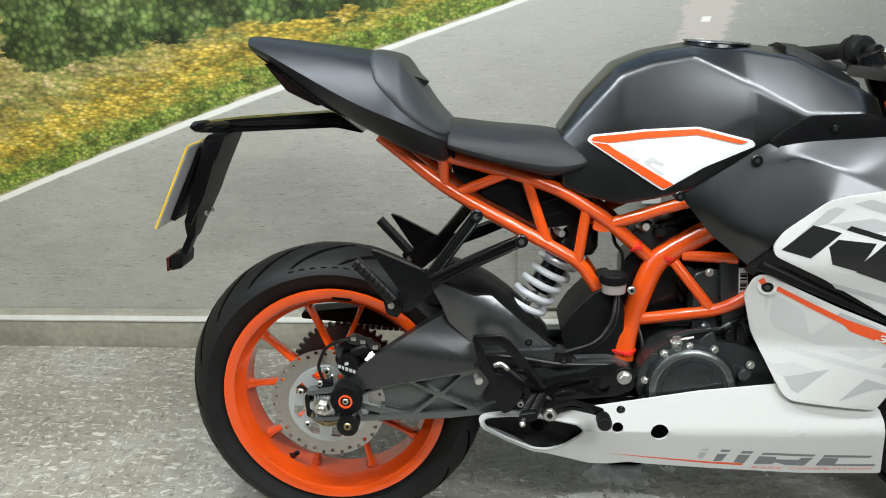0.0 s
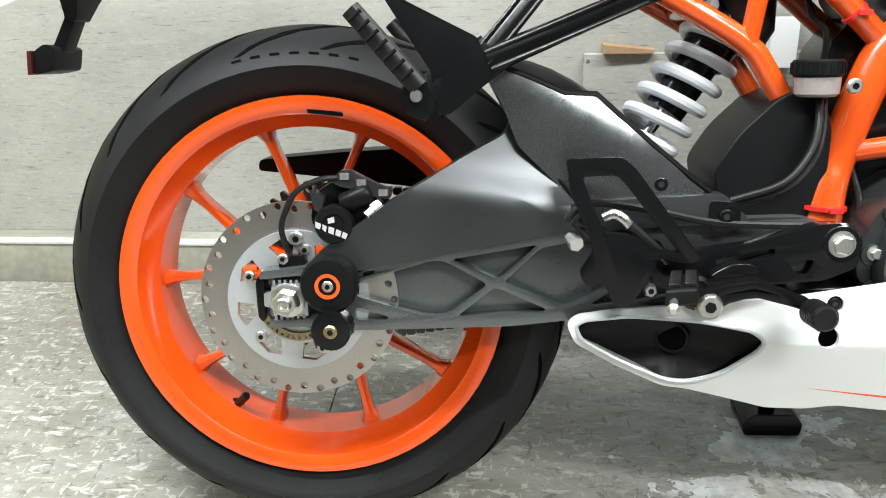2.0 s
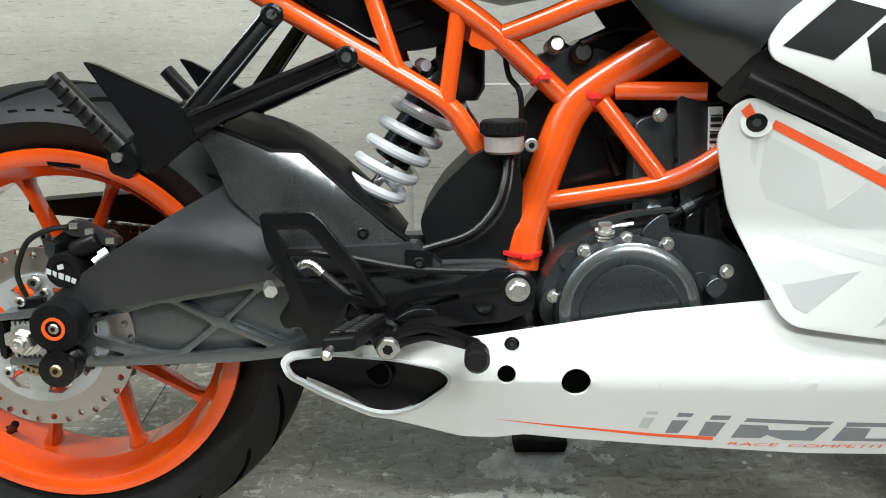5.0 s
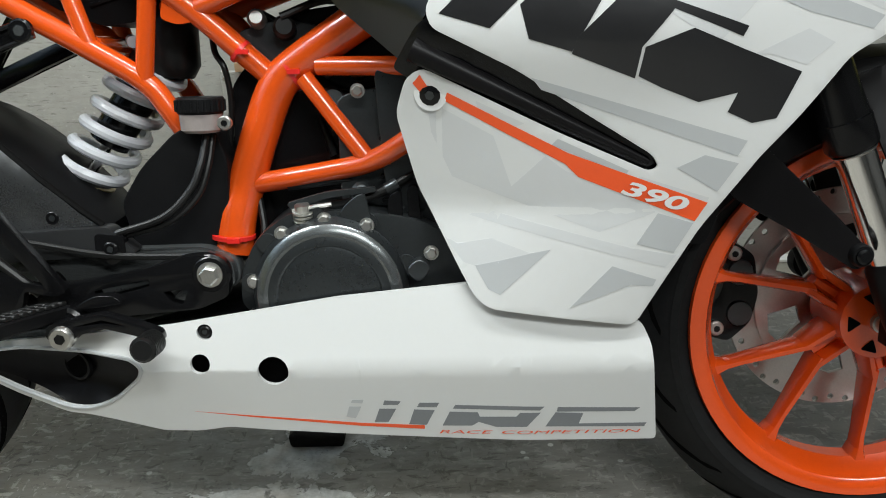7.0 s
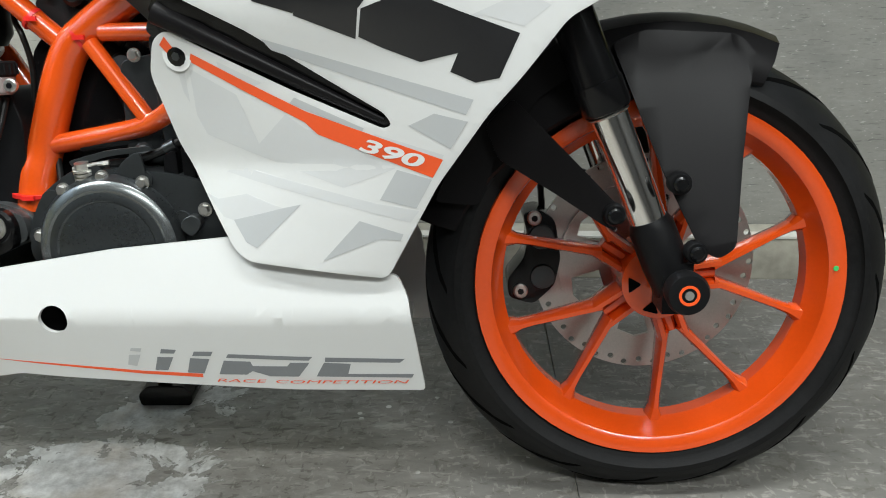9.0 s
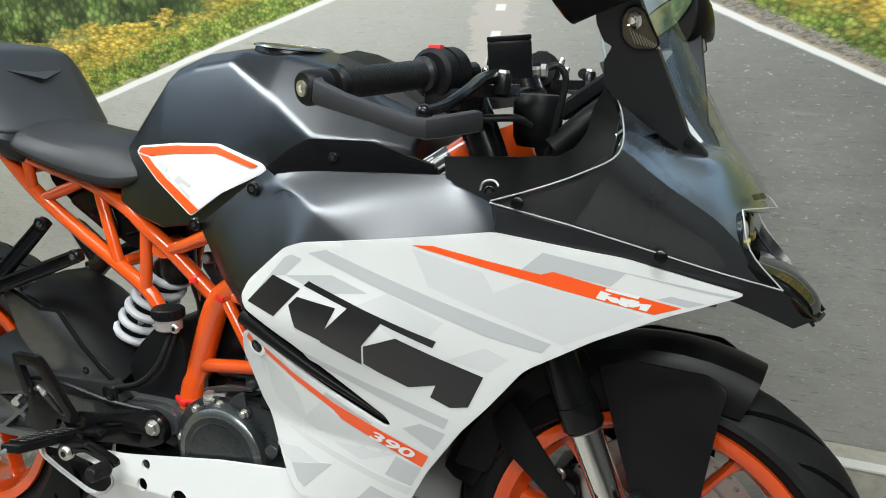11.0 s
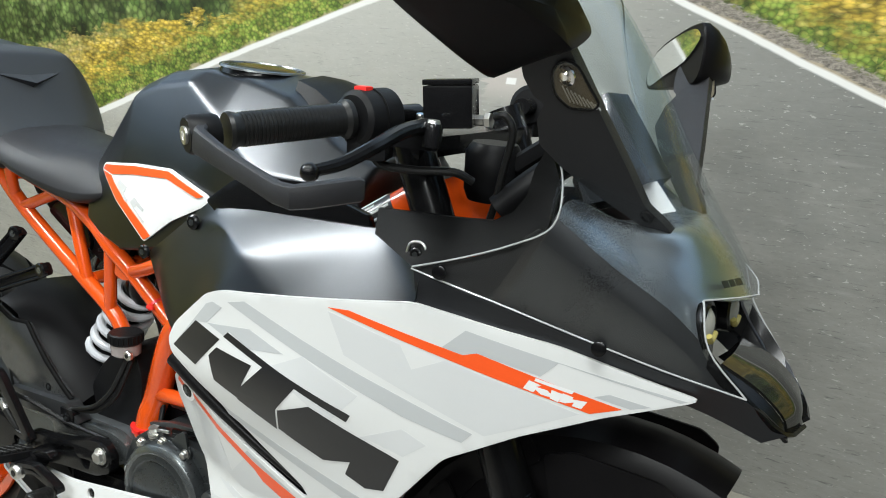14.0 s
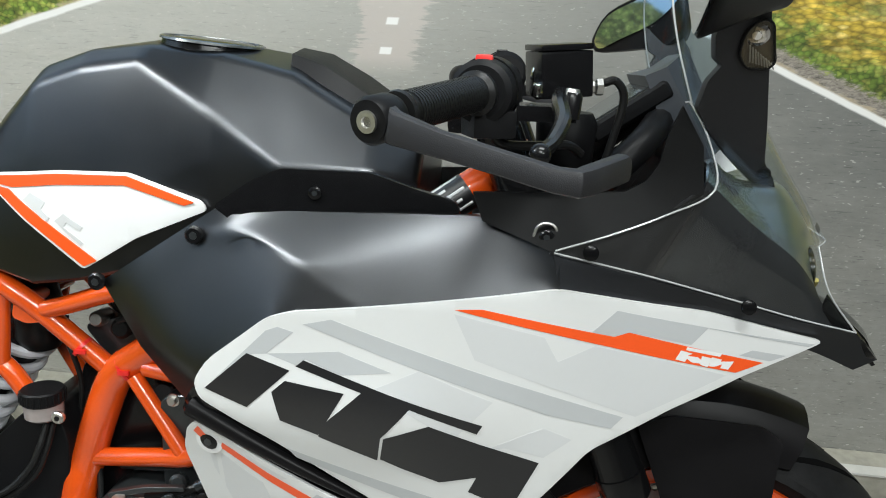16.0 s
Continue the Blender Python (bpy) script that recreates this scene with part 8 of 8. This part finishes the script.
# -- bars and controls --
def controls(side):
    f = (lambda b: mirrored(b)) if side else (lambda b: b)
    bar_ob = new("clip_on_bar")
    bar_ob.parent = bike
    tagged(bar_ob, "clip-on handlebar with ribbed grip, lever and lever guard")
    ci, gi, go, be = Vector((1.095, -0.105, .955)), Vector((1.076, -.203, .952)), Vector((1.022, -.318, .941)), Vector((1.008, -.350, .938))
    d = (go - gi).normalized()
    bm = bmesh.new()
    tube(bm, [ci, gi, go], 0.0115, 12)
    part("bar_tube", f(bm), "black", bar_ob)
    bm = bmesh.new()
    turned(bm, [(0, 0.0195), (0.006, 0.0205), (0.010, 0.0165), (0.120, 0.0160), (0.126, 0.0185), (0.130, 0.0175)], gi, d, 22)
    part("grip", f(bm), "hose", bar_ob, "ribbed black rubber grip")
    for k in range(26):
        bm = bmesh.new()
        turned(bm, [(0, 0.0168), (0.0022, 0.0168)], gi + d * (0.014 + 0.0040 * k), d, 18)
        part("grip_rib", f(bm), "hose", bar_ob)
    bm = bmesh.new()
    turned(bm, [(0, 0.0165), (0.006, 0.0185), (0.026, 0.0185), (0.030, 0.016)], be - d * 0.024, d, 24)
    part("bar_end", f(bm), "plastic", bar_ob)
    bm = bmesh.new()
    turned(bm, [(0.029, 0.0085), (0.0325, 0.0085), (0.0325, 0.0045), (0.030, 0.004)], be - d * 0.024, d, 18)
    part("bar_end_bolt", f(bm), "zinc", bar_ob)
    bm = bmesh.new()
    stations = [(be - d * 0.012, 0.0080, 0.0150), (Vector((1.026, -.358, .934)), 0.0065, 0.0125), (Vector((1.060, -.367, .925)), 0.0058, 0.0098), (Vector((1.105, -.378, .915)), 0.0058, 0.0090), (Vector((1.143, -.386, .906)), 0.0066, 0.0092), (Vector((1.158, -.385, .904)), 0.0080, 0.0100), (Vector((1.166, -.376, .905)), 0.0080, 0.0104), (Vector((1.192, -.342, .910)), 0.0074, 0.0104), (Vector((1.194, -.339, .910)), 0.0058, 0.0086)]
    rings = []
    for i, (c, w, h) in enumerate(stations):
        t = (stations[min(i + 1, 8)][0] - stations[max(i - 1, 0)][0]).normalized()
        sidew = t.cross(Vector((0, 0, 1))).normalized()
        up = sidew.cross(t)
        rings.append([c + sidew * (w * a) + up * (h * b) for a, b in ((-1, -.5), (-.85, -.85), (-.5, -1), (.5, -1), (.85, -.85), (1, -.5), (1, .5), (.85, .85), (.5, 1), (-.5, 1), (-.85, .85), (-1, .5))])
    loft(bm, rings)
    part("lever_guard", f(bm), "seat", bar_ob, "black lever guard")
    bm = bmesh.new()
    tube(bm, [(1.150, -.172, .950), (1.148, -.215, .946), (1.150, -.262, .935), (1.142, -.300, .922), (1.133, -.328, .917)], (0.0085, 0.0055), 10, True)
    part("lever", f(bm), "black", bar_ob, "gloss black lever")
    bm = bmesh.new()
    bmesh.ops.create_uvsphere(bm, u_segments=14, v_segments=10, radius=0.0088)
    bmesh.ops.translate(bm, verts=bm.verts, vec=(1.132, -.332, .916))
    part("lever_ball", f(bm), "black", bar_ob)
    bm = bmesh.new()
    ring = gi + (ci - gi).normalized() * 0.004
    turned(bm, [(0, 0.024), (0.004, 0.029), (0.046, 0.030), (0.052, 0.024)], ring, ci - gi, 26)
    part("switch_housing", f(bm), "plastic", bar_ob, "black switch housing")
    bm = bmesh.new()
    turned(bm, [(0.022, 0.0302), (0.0232, 0.0308), (0.0244, 0.0302)], ring, ci - gi, 26)
    part("housing_joint", f(bm), "inner_black", bar_ob)
    bm = bmesh.new()
    box(bm, -0.020, 0.022, -0.020, 0.022, -0.014, 0.012)
    bevel(bm, 0.005)
    bmesh.ops.transform(bm, verts=bm.verts, matrix=pose(1.084, -.178, .924, 0, 0, 22))
    part("switch_base", f(bm), "plastic", bar_ob)
    for at in ((1.128, -.150, .948), (1.126, -.128, .962)):
        bm = bmesh.new()
        turned(bm, [(0, 0.0052), (0.010, 0.0052), (0.012, 0.0040)], at, (0.1, -0.2, 1), 10)
        part("clamp_bolt", f(bm), "chrome", bar_ob)
    bm = bmesh.new()
    box(bm, 1.071, 1.087, -.191, -.177, .975, .985)
    bevel(bm, 0.003)
    part("kill_switch", f(bm), "red" if not side else "black", bar_ob, "red rocker switch" if not side else "")
    bm = bmesh.new()
    turned(bm, [(0, 0.010), (0.020, 0.010), (0.024, 0.008)], (1.158, -.176, .930), (0.1, 0, 1), 16)
    box(bm, 1.110, 1.165, -.180, -.130, .926, .940)
    part("lever_perch", f(bm), "black", bar_ob)
    bm = bmesh.new()
    turned(bm, [(0.022, 0.0075), (0.027, 0.006)], (1.158, -.176, .930), (0.1, 0, 1), 14)
    part("lever_bolt", f(bm), "zinc", bar_ob)
    if not side:
        bm = bmesh.new()
        box(bm, -0.026, 0.026, -0.024, 0.024, -0.024, 0.020)
        bevel(bm, 0.003)
        bmesh.ops.transform(bm, verts=bm.verts, matrix=pose(1.148, -.122, .970, 0, -4, 20))
        part("fluid_reservoir", bm, "black", bar_ob, "square black brake fluid reservoir")
        bm = bmesh.new()
        box(bm, -0.0262, 0.0262, -0.0242, 0.0242, 0.0206, 0.0265)
        bevel(bm, 0.002)
        bmesh.ops.transform(bm, verts=bm.verts, matrix=pose(1.148, -.122, .970, 0, -4, 20))
        part("reservoir_lid", bm, "black", bar_ob)
        bm = bmesh.new()
        turned(bm, [(0, 0.006), (0.014, 0.006), (0.016, 0.0085), (0.022, 0.0085)], (1.170, -.115, .955), (1, 0.1, 0.05), 6)
        part("banjo_bolt", bm, "zinc", bar_ob)
        bm = bmesh.new()
        tube(bm, [(1.193, -.110, .960), (1.205, -.108, .962), (1.214, -.106, .945), (1.206, -.106, .905), (1.195, -.10, .865), (1.18, -.09, .83)], 0.0042, 10, True)
        part("brake_hose", bm, "hose", bar_ob)
        bm = bmesh.new()
        tube(bm, [(1.085, -.180, .925), (1.095, -.172, .905), (1.125, -.150, .900), (1.160, -.130, .900), (1.175, -.115, .890)], 0.0046, 10, True)
        part("throttle_cable", bm, "hose", bar_ob)


controls(False)
controls(True)
bm = bmesh.new()
turned(bm, [(0, 0.026), (0.012, 0.031), (0.055, 0.033), (0.066, 0.026)], (1.160, -0.045, 0.86), (0.05, 0, 1), 24)
part("ignition_pod", bm, "plastic", bike, "black cockpit pod")
# frame label by the steering head
bm = bmesh.new()
tail, head = Vector((1.012, -.098, .808)), Vector((1.094, -.072, .864))
tube(bm, [tail, head], 0.020, 16)
part("neck_tube", bm, "orange", frame_part)
along = (head - tail).normalized()
outward = (Vector((0, -1, 0.35)) - along * along.dot(Vector((0, -1, 0.35)))).normalized()
across = along.cross(outward)
lab = bmesh.new()
tube(lab, [tail + along * 0.012, tail + along * 0.062], 0.0206, 20)
part("neck_label", lab, "decal_black", frame_part, "black rating label")
for k, (q0, q1) in enumerate(((.016, .058), (.018, .040), (.016, .058), (.022, .050), (.016, .058))):
    a = radians(-56 + 26 * k)
    off = (outward * math.cos(a) + across * math.sin(a)) * 0.0192
    bm = bmesh.new()
    tube(bm, [tail + along * q0 + off, tail + along * q1 + off], 0.0022, 8)
    part("label_bar", bm, "decal_grey", frame_part)
# -- graphics on the fairing: thin films that follow its skin --
def film(name, poly, material, label="", layer=1, surf=fair, parent=None):
    return part(name, shell(poly, surf, 0.0002, 0.012, 0.0002 + 0.00015 * layer), material, parent or white, label)


# grey fragments
for poly in (
    [(0.917, 0.728), (0.945, 0.735), (1.230, 0.641), (1.219, 0.629), (1.152, 0.645), (1.118, 0.658)],
    [(0.819, 0.657), (0.879, 0.718), (0.891, 0.723), (0.907, 0.719), (0.879, 0.694), (0.860, 0.691)],
    [(0.879, 0.694), (0.952, 0.703), (1.004, 0.685), (0.953, 0.679), (0.919, 0.692), (0.910, 0.685)],
    [(1.216, 0.751), (1.426, 0.704), (1.420, 0.702), (1.308, 0.730), (1.292, 0.714), (1.229, 0.729), (1.213, 0.725), (1.193, 0.730)],
    [(1.343, 0.700), (1.357, 0.704), (1.395, 0.695), (1.377, 0.691)],
    [(0.896, 0.590), (1.104, 0.527), (1.096, 0.512), (0.905, 0.579)],
    [(1.038, 0.502), (1.064, 0.514), (1.098, 0.505), (1.080, 0.477)],
    [(1.024, 0.456), (1.060, 0.445), (1.043, 0.414), (1.005, 0.424)],
    [(0.844, 0.401), (0.900, 0.415), (0.920, 0.419), (0.869, 0.371), (0.857, 0.377)],
    [(0.982, 0.401), (1.028, 0.385), (1.025, 0.378), (1.002, 0.380), (0.940, 0.356)],
    [(0.923, 0.532), (0.992, 0.500), (0.990, 0.496), (0.917, 0.526)],
):
    film("grey_fragment", poly, "decal_mid")
for poly in (
    [(1.062, 0.747), (1.083, 0.701), (1.242, 0.641), (1.332, 0.680), (1.270, 0.698), (1.197, 0.716), (1.162, 0.700), (1.148, 0.725)],
    [(0.977, 0.663), (1.030, 0.688), (1.102, 0.658), (1.065, 0.618), (1.021, 0.644)],
    [(1.093, 0.605), (1.153, 0.630), (1.181, 0.617), (1.154, 0.597), (1.115, 0.608)],
    [(0.798, 0.570), (0.802, 0.538), (0.822, 0.493), (0.967, 0.437), (1.022, 0.457), (1.004, 0.474), (0.932, 0.500), (0.912, 0.515), (0.880, 0.484), (0.862, 0.535)],
    [(0.813, 0.430), (0.827, 0.423), (0.861, 0.430), (0.900, 0.415), (0.850, 0.399), (0.832, 0.404)],
    [(0.839, 0.453), (0.851, 0.461), (1.000, 0.420), (1.046, 0.411), (1.036, 0.398)],
    [(1.003, 0.494), (1.073, 0.471), (1.070, 0.465), (1.001, 0.491)],
    [(0.845, 0.569), (0.891, 0.547), (0.880, 0.543), (0.847, 0.560)],
):
    film("pale_fragment", poly, "decal_grey", "", 0)
# the big black emblem, drawn as plain angular blocks
for poly in (
    [(0.811, 0.649), (0.858, 0.692), (0.903, 0.679), (0.857, 0.635)],
    [(0.884, 0.655), (0.898, 0.668), (0.958, 0.661), (0.931, 0.613), (0.892, 0.625)],
    [(0.935, 0.625), (0.975, 0.663), (0.909, 0.684), (0.917, 0.691), (1.093, 0.633), (1.088, 0.624), (1.022, 0.649), (0.994, 0.616), (0.990, 0.588), (0.931, 0.611)],
    [(0.997, 0.616), (1.041, 0.632), (1.092, 0.612), (1.150, 0.591), (1.130, 0.548), (1.106, 0.544), (1.081, 0.555), (1.089, 0.573), (1.052, 0.565), (1.016, 0.579), (0.993, 0.590)],
):
    film("emblem_block", poly, "decal_black", "black angular block of a large emblem", 2)
# orange stripes with their pale borders
stripe = [(1.062, 0.751), (1.088, 0.752), (1.215, 0.725), (1.229, 0.729), (1.370, 0.690), (1.341, 0.682), (1.211, 0.715)]
film("orange_stripe", stripe, "decal_orange", "orange stripe", 2)
for poly in (
    [(1.282, 0.709), (1.294, 0.705), (1.289, 0.703), (1.300, 0.701), (1.309, 0.693), (1.294, 0.696), (1.289, 0.700), (1.287, 0.697), (1.277, 0.700)],
    [(1.288, 0.712), (1.325, 0.703), (1.323, 0.700), (1.287, 0.709)],
    [(1.304, 0.702), (1.315, 0.699), (1.311, 0.690), (1.303, 0.693)],
    [(1.315, 0.700), (1.325, 0.697), (1.324, 0.695), (1.338, 0.694), (1.333, 0.686), (1.324, 0.688), (1.326, 0.692), (1.318, 0.690), (1.312, 0.691)],
):
    film("emblem_bar", poly, "decal_white", "white block of a small emblem", 3)
film("orange_stripe", [(0.818, 0.577), (0.933, 0.518), (1.072, 0.466), (1.061, 0.447), (0.944, 0.494), (0.931, 0.507), (0.815, 0.569)], "decal_orange", "orange stripe", 2)
film("orange_stripe", [(0.785, 0.586), (0.792, 0.594), (0.799, 0.583), (0.794, 0.575)], "decal_orange", "orange stripe", 2)
bm = bmesh.new()
turned(bm, [(0, 0.0165), (0.0008, 0.0160)], (0.802, fair(.802, .575) + 0.0002, .575), (-.234, -1, -.216), 28)
part("bolt_ring", bm, "decal_white", white)


def lettering(name, words, start, along, height, surf, material, parent, lift, slant=0.0, label="", bold=0.0):
    """Words in the built-in font laid on a skin: start and along are (x, z)."""
    curve = bpy.data.curves.new(name, "FONT")
    curve.body, curve.size, curve.shear, curve.space_word = words, 1.0, slant, 1.6
    curve.offset = bold
    temp = bpy.data.objects.new(name, curve)
    me = bpy.data.meshes.new_from_object(temp)
    bpy.data.objects.remove(temp)
    xs = [v.co.x for v in me.vertices]
    ys = [v.co.y for v in me.vertices]
    a, b = Vector(start), Vector(along)
    d = b - a
    n = Vector((-d.y, d.x)).normalized()
    for v in me.vertices:
        q = a + d * ((v.co.x - min(xs)) / (max(xs) - min(xs))) + n * (height * (v.co.y - min(ys)) / (max(ys) - min(ys)))
        v.co = (q.x, surf(q.x, q.y) - lift, q.y)
    me.materials.append(M[material])
    ob = new(name, me)
    ob.parent = parent
    return tagged(ob, label)


lettering("number_390", "390", (0.985, .4770), (1.050, .4560), 0.0150, fair, "decal_white", white, 0.0018, 0.22, "white figures on the orange stripe", 0.03)
# belly pan graphics
film_belly = dict(surf=belly, parent=pan)
for poly in ([(.743, .251), (.760, .250), (.757, .245), (.741, .245)], [(.737, .240), (.755, .240), (.746, .222), (.731, .222)], [(.780, .248), (.801, .248), (.798, .242), (.777, .242)], [(.774, .239), (.796, .238), (.787, .218), (.768, .219)],
             [(.709, .252), (.721, .252), (.719, .247), (.707, .248)], [(.705, .243), (.718, .243), (.711, .227), (.701, .229)]):
    film("grey_bar", [stretch(q) for q in poly], "decal_dark" if poly[0][0] > .73 else "decal_mid", "grey slanted bar", 1, **film_belly)
for poly in ([(.818, .245), (.913, .242), (.908, .237), (.815, .240)], [(.812, .236), (.842, .235), (.844, .229), (.883, .229), (.887, .234), (.909, .234), (.895, .215), (.862, .215), (.843, .222), (.836, .217), (.804, .217)],
             [(.927, .241), (1.016, .238), (1.010, .233), (.926, .235)], [(.925, .234), (.955, .232), (.951, .218), (1.025, .217), (1.023, .212), (.915, .215)]):
    film("emblem_block", [stretch(q) for q in poly], "decal_dark", "dark grey block of an emblem", 1, **film_belly)
film("red_line", [(.538, .2375), (.600, .2310), (.719, .2195), (.788, .2155), (.788, .2105), (.718, .2155), (.600, .2290)], "decal_orange", "thin orange-red line", 1, **film_belly)
lettering("words_race", "RACE COMPETITION", (0.804, .2050), (1.027, .2000), 0.0046, belly, "decal_orange", pan, 0.0022, 0.2, "small orange-red words")
